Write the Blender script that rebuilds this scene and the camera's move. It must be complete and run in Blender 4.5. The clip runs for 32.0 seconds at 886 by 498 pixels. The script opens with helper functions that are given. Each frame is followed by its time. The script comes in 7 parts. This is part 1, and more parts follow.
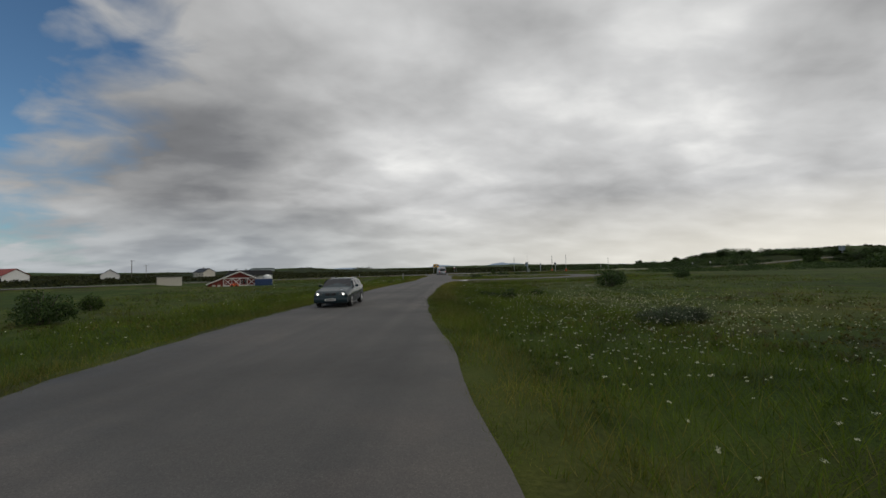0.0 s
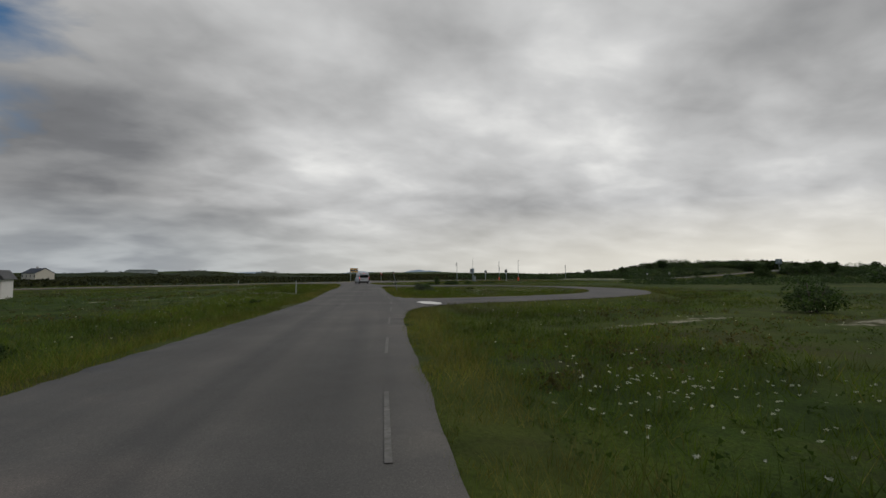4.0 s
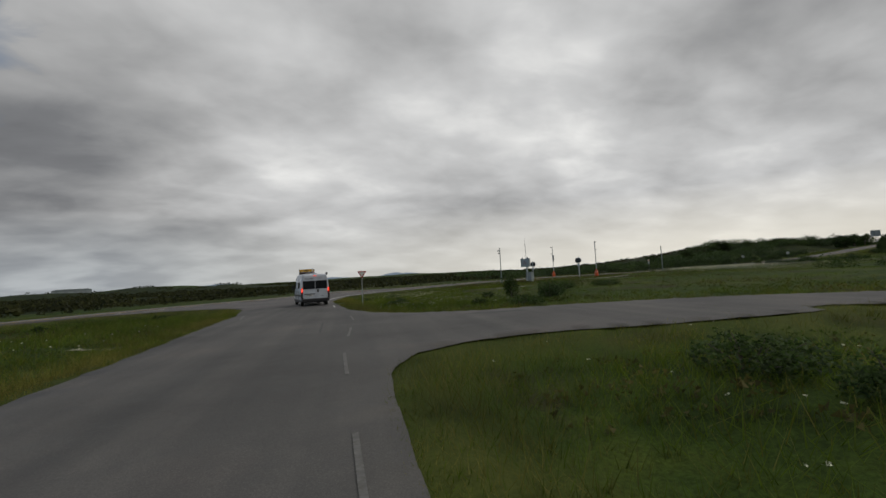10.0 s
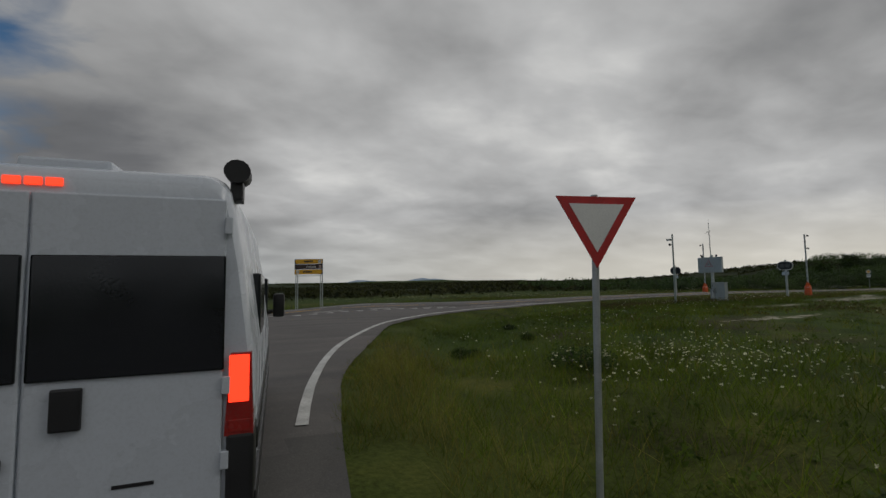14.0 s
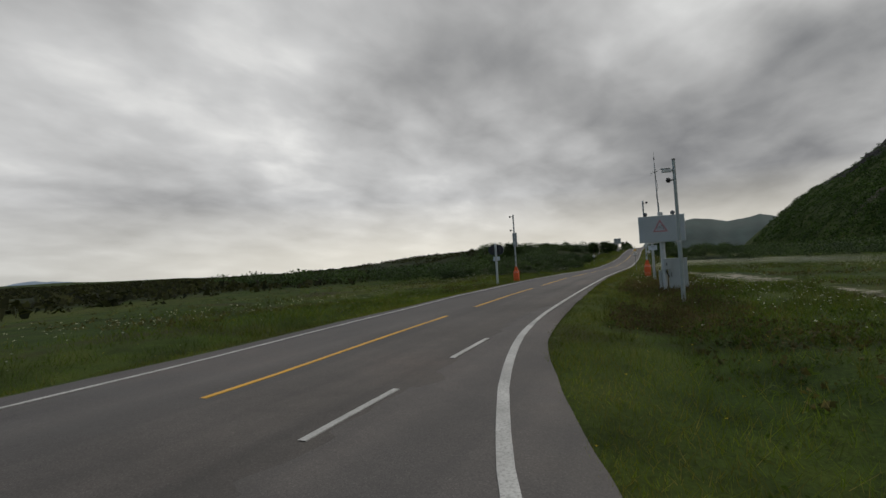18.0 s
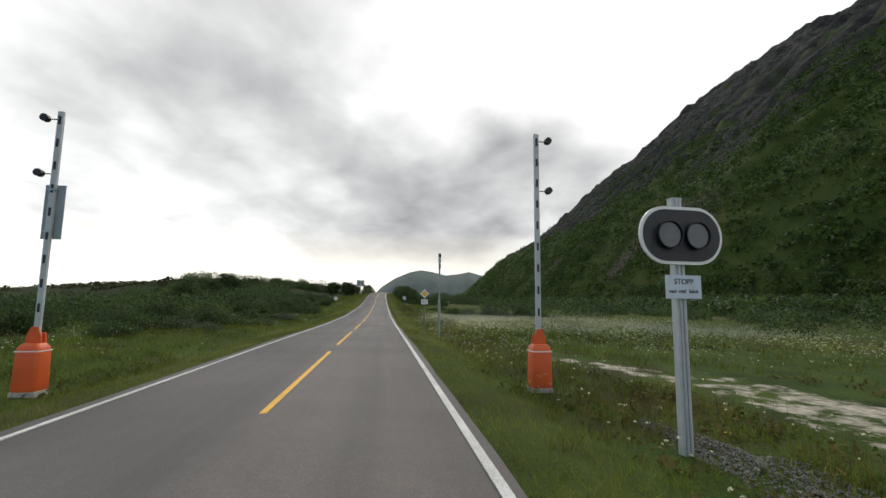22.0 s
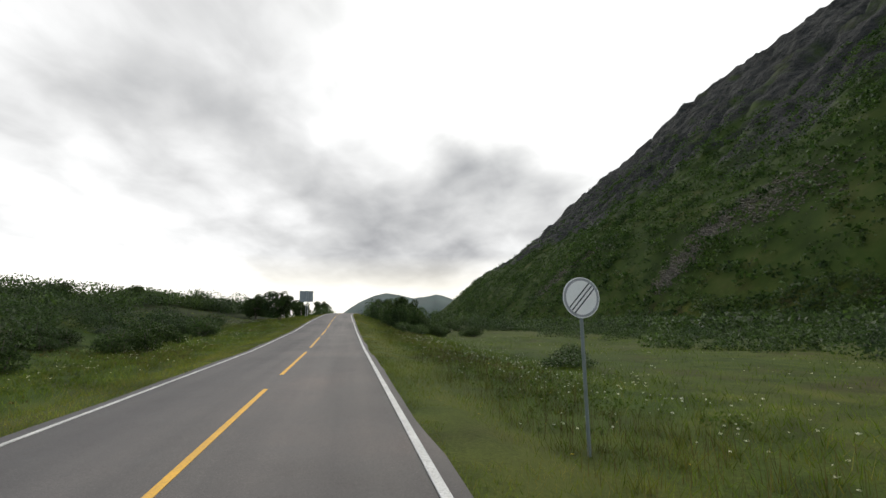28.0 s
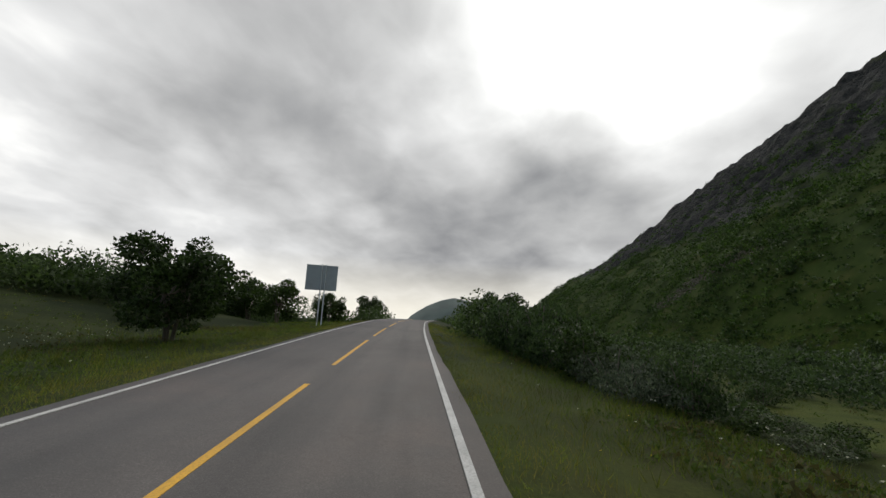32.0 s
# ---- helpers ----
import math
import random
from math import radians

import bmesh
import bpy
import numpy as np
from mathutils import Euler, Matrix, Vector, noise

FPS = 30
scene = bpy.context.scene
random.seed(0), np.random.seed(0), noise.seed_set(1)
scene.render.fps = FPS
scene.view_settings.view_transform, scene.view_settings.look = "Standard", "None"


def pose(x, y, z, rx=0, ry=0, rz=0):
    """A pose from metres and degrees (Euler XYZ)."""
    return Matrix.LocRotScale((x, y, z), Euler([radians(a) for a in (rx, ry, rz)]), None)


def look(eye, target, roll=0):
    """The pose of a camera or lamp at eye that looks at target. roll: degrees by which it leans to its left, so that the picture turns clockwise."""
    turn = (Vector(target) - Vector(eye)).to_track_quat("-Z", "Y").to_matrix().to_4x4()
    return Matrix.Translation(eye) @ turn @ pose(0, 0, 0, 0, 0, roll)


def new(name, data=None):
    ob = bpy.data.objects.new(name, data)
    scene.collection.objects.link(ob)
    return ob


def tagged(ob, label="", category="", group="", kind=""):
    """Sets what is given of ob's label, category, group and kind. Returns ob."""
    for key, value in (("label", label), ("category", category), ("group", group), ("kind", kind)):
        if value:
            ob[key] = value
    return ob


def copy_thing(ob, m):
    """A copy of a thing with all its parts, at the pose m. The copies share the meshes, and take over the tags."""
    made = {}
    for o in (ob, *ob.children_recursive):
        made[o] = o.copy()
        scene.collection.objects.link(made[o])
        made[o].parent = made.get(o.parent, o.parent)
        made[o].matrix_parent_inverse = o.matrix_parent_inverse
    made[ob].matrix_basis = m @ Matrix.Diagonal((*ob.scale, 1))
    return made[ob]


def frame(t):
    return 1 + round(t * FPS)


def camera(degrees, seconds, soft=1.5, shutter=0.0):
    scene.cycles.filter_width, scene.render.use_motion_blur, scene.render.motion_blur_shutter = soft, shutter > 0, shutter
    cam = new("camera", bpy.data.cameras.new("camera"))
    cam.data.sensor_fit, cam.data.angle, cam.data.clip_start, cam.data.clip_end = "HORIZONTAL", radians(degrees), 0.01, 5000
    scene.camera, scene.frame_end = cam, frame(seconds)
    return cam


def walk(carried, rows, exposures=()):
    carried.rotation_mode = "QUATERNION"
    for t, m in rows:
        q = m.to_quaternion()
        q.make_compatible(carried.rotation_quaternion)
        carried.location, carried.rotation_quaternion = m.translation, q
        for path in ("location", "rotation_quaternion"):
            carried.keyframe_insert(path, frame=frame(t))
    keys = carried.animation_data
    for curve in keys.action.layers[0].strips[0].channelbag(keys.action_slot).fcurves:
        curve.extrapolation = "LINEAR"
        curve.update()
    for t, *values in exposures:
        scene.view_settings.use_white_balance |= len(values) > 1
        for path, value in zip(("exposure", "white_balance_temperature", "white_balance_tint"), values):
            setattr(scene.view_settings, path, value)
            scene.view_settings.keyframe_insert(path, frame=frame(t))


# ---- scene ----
cam = camera(89.28, 32.0, soft=1.5)
ROWS = [
    (0, -40.31, -146.74, 1.75, -15.00, 2.62, 1.21),
    (0.5, -39.50, -141.26, 1.75, -16.58, 0.89, 2.67),
    (1, -38.59, -135.79, 1.75, -18.12, 1.36, 2.22),
    (1.5, -37.56, -130.32, 1.76, -20.04, 2.47, 2.78),
    (2, -36.36, -125.19, 1.76, -21.35, 2.41, 2.08),
    (2.5, -35.14, -120.61, 1.74, -22.91, 1.95, 2.09),
    (3, -33.87, -116.20, 1.74, -23.97, 2.73, 2.16),
    (3.5, -32.43, -111.40, 1.75, -24.99, 3.46, 0.25),
    (4.5, -29.45, -101.78, 1.75, -26.34, 3.05, 0.57),
    (5.5, -26.23, -92.12, 1.75, -27.68, 2.64, 0.89),
    (6, -24.52, -87.26, 1.74, -28.06, 2.88, 0.22),
    (6.5, -22.88, -82.40, 1.75, -28.63, 3.13, -0.07),
    (7, -21.26, -77.44, 1.74, -27.48, 2.97, -0.13),
    (7.5, -19.79, -72.40, 1.76, -26.85, 3.81, -0.77),
    (8, -18.36, -67.45, 1.76, -25.32, 2.91, 0.06),
    (8.5, -16.97, -62.40, 1.74, -24.90, 2.41, -0.09),
    (9, -15.42, -57.50, 1.76, -24.25, 2.04, 0.49),
    (9.5, -13.96, -52.61, 1.76, -25.22, 0.31, -2.51),
    (10, -12.49, -47.94, 1.76, -28.65, 3.39, 3.28),
    (10.5, -11.14, -43.52, 1.75, -28.02, 5.62, 0.99),
    (11, -9.85, -39.31, 1.75, -27.08, 7.17, 0.16),
    (11.5, -8.75, -35.22, 1.76, -26.80, 5.82, 0.34),
    (12, -7.55, -31.67, 1.81, -25.69, 6.03, 0.12),
    (12.5, -6.78, -27.86, 1.74, -25.61, 5.10, 1.06),
    (13, -5.86, -23.80, 1.77, -24.35, 4.66, 0.93),
    (13.5, -4.81, -19.81, 1.78, -23.82, 4.29, 1.19),
    (14.5, -2.62, -11.38, 1.75, -27.79, 4.73, -0.04),
    (15.5, -1.48, -3.44, 1.76, -31.76, 5.36, -0.97),
    (16, 0.00, 0.01, 1.75, -36.46, 7.04, 0.78),
    (16.5, 1.70, 3.10, 1.76, -42.43, 5.86, 1.70),
    (17, 3.67, 5.88, 1.70, -48.78, 3.46, 3.30),
    (17.5, 6.09, 8.42, 1.71, -56.29, 1.53, 3.56),
    (18, 9.22, 10.74, 1.77, -65.10, 2.25, 3.20),
    (18.5, 12.34, 12.46, 1.80, -73.37, 4.22, 3.56),
    (19, 15.65, 13.71, 1.81, -80.81, 4.87, 1.89),
    (19.5, 19.29, 14.52, 1.87, -83.48, 6.71, 0.35),
    (20, 23.18, 15.03, 1.96, -89.16, 6.47, -1.69),
    (20.5, 27.24, 15.14, 1.99, -94.31, 7.32, -0.80),
    (21, 31.58, 15.08, 1.99, -95.42, 7.28, 0.43),
    (21.5, 36.20, 15.09, 1.99, -97.21, 7.36, -1.50),
    (22, 40.84, 15.04, 2.06, -97.67, 6.60, -0.61),
    (22.5, 45.74, 15.06, 2.11, -95.55, 6.13, 1.77),
    (23, 51.24, 14.94, 2.08, -98.26, 5.96, 0.06),
    (23.5, 56.95, 14.94, 2.02, -97.77, 7.03, -1.25),
    (24, 62.85, 14.87, 2.00, -99.95, 6.51, 0.30),
    (24.5, 68.95, 14.84, 1.93, -101.82, 5.14, 2.84),
    (25, 75.16, 14.78, 1.86, -101.83, 6.91, 0.04),
    (25.5, 81.42, 14.77, 1.80, -100.97, 5.55, 0.38),
    (26, 87.72, 14.75, 1.74, -101.19, 5.55, 1.45),
    (26.5, 94.27, 14.60, 1.78, -99.80, 8.13, 0.30),
    (27.5, 107.94, 14.80, 1.94, -101.17, 9.02, 0.43),
    (28.5, 122.29, 14.99, 2.23, -102.55, 9.89, 0.57),
    (29, 129.70, 14.98, 2.38, -100.62, 8.77, 0.77),
    (29.5, 137.19, 14.95, 2.57, -100.76, 7.74, 0.12),
    (30, 144.73, 14.93, 2.83, -100.59, 8.78, -0.31),
    (30.5, 152.38, 14.92, 3.10, -99.12, 9.83, -0.20),
    (31, 160.10, 14.81, 3.44, -96.35, 8.94, 0.86),
    (31.5, 167.77, 14.67, 3.79, -94.68, 6.74, 0.33),
    (32, 175.90, 14.69, 4.27, -93.82, 10.23, -2.97),
]
EXPOSURE = [(0.0, 0.25), (3.0, 0.22), (5.5, 0.04), (6.5, 0.02), (8.0, 0.08), (9.0, 0.14), (10.0, 0.16), (11.0, -0.02), (12.0, -0.25), (13.0, -0.14), (15.5, -0.28), (17.0, -0.14), (18.0, 0.14), (19.0, 0.36), (20.0, 0.62), (21.5, 1.02), (24.0, 1.22), (25.0, 1.36), (26.0, 1.36), (29.0, 1.06), (31.0, 0.92), (31.5, 0.8), (32.0, 0.6)]
walk(cam, [(t, pose(x, y, z, 90 + pitch, roll, yaw)) for t, x, y, z, yaw, pitch, roll in ROWS], EXPOSURE)

# ---- sky: a broken layer of grey cloud with blue gaps in the north-west ----
SUN_AZ, SUN_EL = radians(-25.0), radians(42.0)          # direction to the sun: azimuth from +x, elevation
world = bpy.data.worlds.new("overcast_sky")
scene.world = world
world.use_nodes = True
wt = world.node_tree
wt.nodes.clear()


def wn(kind, operation=None, clamp=False):
    n = wt.nodes.new(kind)
    if operation:
        n.operation = operation
    if clamp:
        n.use_clamp = True
    return n


def wmath(op, a, b=None, clamp=False):
    n = wn("ShaderNodeMath", op, clamp)
    for i, v in enumerate((a, b)):
        if v is None:
            continue
        if isinstance(v, (int, float)):
            n.inputs[i].default_value = v
        else:
            wt.links.new(v, n.inputs[i])
    return n.outputs[0]


def wramp(fac, stops):
    n = wn("ShaderNodeValToRGB")
    el = n.color_ramp.elements
    while len(el) < len(stops):
        el.new(0.5)
    for e, (p, c) in zip(el, stops):
        e.position = p
        e.color = (*c, 1) if not isinstance(c, (int, float)) else (c, c, c, 1)
    wt.links.new(fac, n.inputs[0])
    return n.outputs[0]


def wmix(fac, a, b, blend="MIX"):
    n = wn("ShaderNodeMix")
    n.data_type, n.blend_type = "RGBA", blend
    for s, v in ((n.inputs[0], fac), (n.inputs[6], a), (n.inputs[7], b)):
        if isinstance(v, (int, float)):
            s.default_value = v
        elif isinstance(v, tuple):
            s.default_value = (*v, 1)
        else:
            wt.links.new(v, s)
    return n.outputs[2]


geo = wn("ShaderNodeTexCoord")
sep = wn("ShaderNodeSeparateXYZ")
wt.links.new(geo.outputs["Generated"], sep.inputs[0])
sx, sy, sz = sep.outputs
up = wmath("MAXIMUM", sz, 0.0)
den = wmath("ADD", up, 0.26)
flat = wn("ShaderNodeCombineXYZ")
wt.links.new(wmath("DIVIDE", sx, den), flat.inputs[0])
wt.links.new(wmath("DIVIDE", sy, den), flat.inputs[1])


def cloud(scale, detail, rough, distort, shift):
    mp = wn("ShaderNodeMapping")
    mp.inputs["Location"].default_value = shift
    mp.inputs["Rotation"].default_value = (0, 0, radians(35))
    mp.inputs["Scale"].default_value = (1.0, 1.25, 1.0)
    wt.links.new(flat.outputs[0], mp.inputs[0])
    n = wn("ShaderNodeTexNoise")
    n.inputs["Scale"].default_value = scale
    n.inputs["Detail"].default_value = detail
    n.inputs["Roughness"].default_value = rough
    n.inputs["Distortion"].default_value = distort
    wt.links.new(mp.outputs[0], n.inputs["Vector"])
    return n.outputs["Fac"]


big = cloud(0.8, 3.0, 0.45, 0.15, (3.1, 1.7, 0.0))
fine = cloud(2.3, 6.0, 0.45, 0.15, (7.3, 4.4, 2.0))
wisp = cloud(5.0, 6.0, 0.5, 0.4, (1.3, 9.4, 5.0))
# directions bent by soft noise, so that the cloud masses have ragged rims
bend = wn("ShaderNodeTexNoise")
bend.inputs["Scale"].default_value, bend.inputs["Detail"].default_value = 1.6, 5.0
wt.links.new(flat.outputs[0], bend.inputs["Vector"])
bent = wn("ShaderNodeVectorMath", "MULTIPLY_ADD")
wt.links.new(bend.outputs["Color"], bent.inputs[0])
bent.inputs[1].default_value = (0.34, 0.34, 0.22)
plus = wn("ShaderNodeVectorMath", "SUBTRACT")
wt.links.new(geo.outputs["Generated"], plus.inputs[0])
plus.inputs[1].default_value = (0.17, 0.17, 0.11)
wt.links.new(plus.outputs[0], bent.inputs[2])


def mass(az, el, wide):
    """1 in the middle of a cloud mass, falling softly to 0 at its rim."""
    a, e = radians(az), radians(el)
    d = wn("ShaderNodeVectorMath", "DISTANCE")
    wt.links.new(bent.outputs[0], d.inputs[0])
    d.inputs[1].default_value = (math.cos(e) * math.cos(a), math.cos(e) * math.sin(a), math.sin(e))
    r = wn("ShaderNodeMapRange")
    r.interpolation_type = "SMOOTHSTEP"
    r.inputs["From Min"].default_value, r.inputs["From Max"].default_value = radians(wide), 0.0
    wt.links.new(d.outputs["Value"], r.inputs[0])
    return r.outputs[0]


light = wmath("ADD", wmath("MULTIPLY", wmath("SUBTRACT", fine, 0.5), 0.62), wmath("ADD", wmath("MULTIPLY", wmath("SUBTRACT", big, 0.5), 0.5), 0.585))
for az, el, wide, amount in ((9, 18, 32, -0.15), (100, 17, 14, -0.16), (69, 26, 17, -0.10), (-18, 17, 27, -0.13), (-9, 10, 13, -0.06),
                             (112, 16, 38, -0.15), (125, 34, 40, -0.07), (100, 6, 22, -0.10), (62, 20, 36, 0.06), (24, 11, 20, 0.10), (14, 8, 16, 0.08), (-14, 20, 12, -0.06), (17, 32, 12, -0.08),
                             (-12, 32, 15, 0.36), (-28, 30, 16, 0.36), (10, 35, 13, 0.14), (27, 14, 13, 0.06), (50, 25, 22, 0.12), (40, 15, 14, 0.10), (68, 24, 48, 0.09), (11, 11.5, 7, 0.08), (26, 7, 17, 0.08), (44, 8, 20, 0.06), (12, 24, 9, -0.06), (31, 24, 16, -0.10)):
    light = wmath("ADD", light, wmath("MULTIPLY", mass(az, el, wide), amount))
light = wmath("ADD", light, wmath("MULTIPLY", wmath("SUBTRACT", wisp, 0.5), 0.22))
cloud_col = wramp(light, [(0.0, (0.098, 0.10, 0.106)), (0.25, (0.166, 0.17, 0.178)), (0.5, (0.327, 0.329, 0.331)), (0.75, (0.525, 0.528, 0.528)), (1.0, (0.85, 0.847, 0.825))])
# pale, faintly yellow band of clear air low in the east, cooler and darker low in the north
east = wmath("MULTIPLY", wmath("ADD", sx, 0.15, True), 1.0, True)
low = wramp(up, [(0.0, 1.0), (0.04, 0.85), (0.15, 0.0)])
band_col = wmix(east, wmix(wramp(fine, [(0.42, 0.0), (0.60, 1.0)]), (0.29, 0.315, 0.34), (0.41, 0.44, 0.46)), (0.74, 0.70, 0.60))
col = wmix(wmath("MULTIPLY", low, 0.8), cloud_col, band_col)
# thinner cloud over the sun
sunv = wn("ShaderNodeVectorMath", "DOT_PRODUCT")
wt.links.new(geo.outputs["Generated"], sunv.inputs[0])
sunv.inputs[1].default_value = (math.cos(SUN_EL) * math.cos(SUN_AZ), math.cos(SUN_EL) * math.sin(SUN_AZ), math.sin(SUN_EL))
glow = wramp(sunv.outputs["Value"], [(0.85, 0.0), (0.95, 0.35), (1.0, 1.0)])
col = wmix(glow, col, wmix(1.0, col, (1.6, 1.6, 1.56), "MULTIPLY"))
# clear blue sky through the gaps
blue = wn("ShaderNodeTexSky")
blue.sky_type = "NISHITA"
blue.sun_disc = False
blue.sun_elevation = SUN_EL
blue.sun_rotation = radians(90) - SUN_AZ
clear = mass(141, 24, 46)
gap = wmath("MULTIPLY", clear, wmath("ADD", wmath("ADD", clear, 0.95), wmath("ADD", wmath("MULTIPLY", wmath("SUBTRACT", 0.5, wisp), 2.6), wmath("MULTIPLY", wmath("SUBTRACT", 0.5, fine), 1.8))))
gapf = wramp(gap, [(0.22, 0.0), (0.62, 1.0)])
bl = wmix(1.0, blue.outputs[0], (0.040, 0.055, 0.064), "MULTIPLY")
col = wmix(gapf, col, bl)
bg = wn("ShaderNodeBackground")
bg.inputs[1].default_value = 1.0
wt.links.new(col, bg.inputs[0])
wo = wn("ShaderNodeOutputWorld")
wt.links.new(bg.outputs[0], wo.inputs[0])

sun = bpy.data.lights.new("sun", "SUN")
sun.energy, sun.angle, sun.color = 0.6, radians(35), (1.0, 0.96, 0.9)
sun_ob = new("sun", sun)
sun_ob.matrix_world = look((math.cos(SUN_EL) * math.cos(SUN_AZ) * 100, math.cos(SUN_EL) * math.sin(SUN_AZ) * 100, math.sin(SUN_EL) * 100), (0, 0, 0))

# ---- materials ----
def material(name, rough=0.8, metal=0.0):
    m = bpy.data.materials.new(name)
    m.use_nodes = True
    nt = m.node_tree
    b = nt.nodes["Principled BSDF"]
    b.inputs["Roughness"].default_value = rough
    b.inputs["Metallic"].default_value = metal
    return m, nt, b


def ramp(nt, fac, stops):
    n = nt.nodes.new("ShaderNodeValToRGB")
    el = n.color_ramp.elements
    while len(el) < len(stops):
        el.new(0.5)
    for e, (p, c) in zip(el, stops):
        e.position = p
        e.color = (*c, 1) if not isinstance(c, (int, float)) else (c, c, c, 1)
    nt.links.new(fac, n.inputs[0])
    return n.outputs[0]


def noise_fac(nt, scale, detail=4.0, rough=0.55, stretch=None, distort=0.0, coord="Position"):
    if coord == "Position":
        src = nt.nodes.new("ShaderNodeNewGeometry").outputs["Position"]
    else:
        src = nt.nodes.new("ShaderNodeTexCoord").outputs["Object"]
    if stretch:
        mp = nt.nodes.new("ShaderNodeMapping")
        mp.inputs["Scale"].default_value = stretch
        nt.links.new(src, mp.inputs[0])
        src = mp.outputs[0]
    n = nt.nodes.new("ShaderNodeTexNoise")
    n.inputs["Scale"].default_value = scale
    n.inputs["Detail"].default_value = detail
    n.inputs["Roughness"].default_value = rough
    n.inputs["Distortion"].default_value = distort
    nt.links.new(src, n.inputs["Vector"])
    return n.outputs["Fac"]


def blend(nt, fac, a, b, kind="MIX"):
    n = nt.nodes.new("ShaderNodeMix")
    n.data_type, n.blend_type = "RGBA", kind
    for s, v in ((n.inputs[0], fac), (n.inputs[6], a), (n.inputs[7], b)):
        if isinstance(v, (int, float)):
            s.default_value = v
        elif isinstance(v, tuple):
            s.default_value = (*v, 1)
        else:
            nt.links.new(v, s)
    return n.outputs[2]


def bump(nt, b, fac, strength, dist):
    n = nt.nodes.new("ShaderNodeBump")
    n.inputs["Strength"].default_value = strength
    n.inputs["Distance"].default_value = dist
    nt.links.new(fac, n.inputs["Height"])
    nt.links.new(n.outputs[0], b.inputs["Normal"])


def painted(name, colour, rough=0.5, metal=0.0, vary=0.18, scale=6.0, dirt=0.25, grain=60.0):
    """Paint, plastic or metal with soft blotches, fine grain and a little grime."""
    m, nt, b = material(name, rough, metal)
    n1 = noise_fac(nt, scale, 5, coord="Object")
    n2 = noise_fac(nt, grain, 3, coord="Object")
    lo = tuple(c * (1 - vary) for c in colour)
    hi = tuple(min(1, c * (1 + vary * 0.6)) for c in colour)
    c = ramp(nt, n1, [(0.3, lo), (0.7, hi)])
    g = ramp(nt, n2, [(0.45, 0.0), (0.75, dirt)])
    nt.links.new(blend(nt, g, c, (0.08, 0.075, 0.06)), b.inputs["Base Color"])
    r = ramp(nt, n1, [(0.3, max(0.05, rough - 0.12)), (0.7, min(1, rough + 0.12))])
    nt.links.new(r, b.inputs["Roughness"])
    bump(nt, b, n2, 0.15, 0.002)
    return m


def asphalt(name, colour, patch=0.35, pink=(1.0, 0.93, 0.90), course=0.0):
    m, nt, b = material(name, 0.85)
    n1 = noise_fac(nt, 0.22, 5)
    n2 = noise_fac(nt, 2.1, 6, stretch=None)
    n3 = noise_fac(nt, 55.0, 3, 0.7)
    lo = tuple(c * (1 - patch) for c in colour)
    hi = tuple(c * (1 + patch) * p for c, p in zip(colour, pink))
    c = ramp(nt, n1, [(0.32, lo), (0.55, colour), (0.72, hi)])
    d = ramp(nt, n2, [(0.35, 0.80), (0.6, 1.05)])
    c = blend(nt, 1.0, c, d, "MULTIPLY")
    # wheel tracks and seams run along the road's course
    mp = nt.nodes.new("ShaderNodeVectorRotate")
    mp.rotation_type = "Z_AXIS"
    mp.inputs["Angle"].default_value = -radians(course)
    nt.links.new(nt.nodes.new("ShaderNodeNewGeometry").outputs["Position"], mp.inputs["Vector"])
    ms = nt.nodes.new("ShaderNodeMapping")
    ms.inputs["Scale"].default_value = (0.025, 1.15, 1.0)
    nt.links.new(mp.outputs[0], ms.inputs[0])
    nw = nt.nodes.new("ShaderNodeTexNoise")
    nw.inputs["Scale"].default_value, nw.inputs["Detail"].default_value = 1.0, 3.0
    nt.links.new(ms.outputs[0], nw.inputs["Vector"])
    c = blend(nt, 1.0, c, ramp(nt, nw.outputs["Fac"], [(0.32, (0.80, 0.80, 0.80)), (0.5, (1.0, 0.99, 0.975)), (0.68, (1.20, 1.17, 1.14))]), "MULTIPLY")
    v = nt.nodes.new("ShaderNodeTexVoronoi")
    v.inputs["Scale"].default_value = 85.0
    nt.links.new(nt.nodes.new("ShaderNodeNewGeometry").outputs["Position"], v.inputs["Vector"])
    s = ramp(nt, v.outputs["Color"], [(0.0, 0.62), (0.8, 1.1), (1.0, 1.6)])
    c = blend(nt, 0.8, c, s, "MULTIPLY")
    nt.links.new(c, b.inputs["Base Color"])
    nt.links.new(ramp(nt, n2, [(0.3, 0.72), (0.7, 0.95)]), b.inputs["Roughness"])
    bump(nt, b, n3, 0.35, 0.006)
    return m


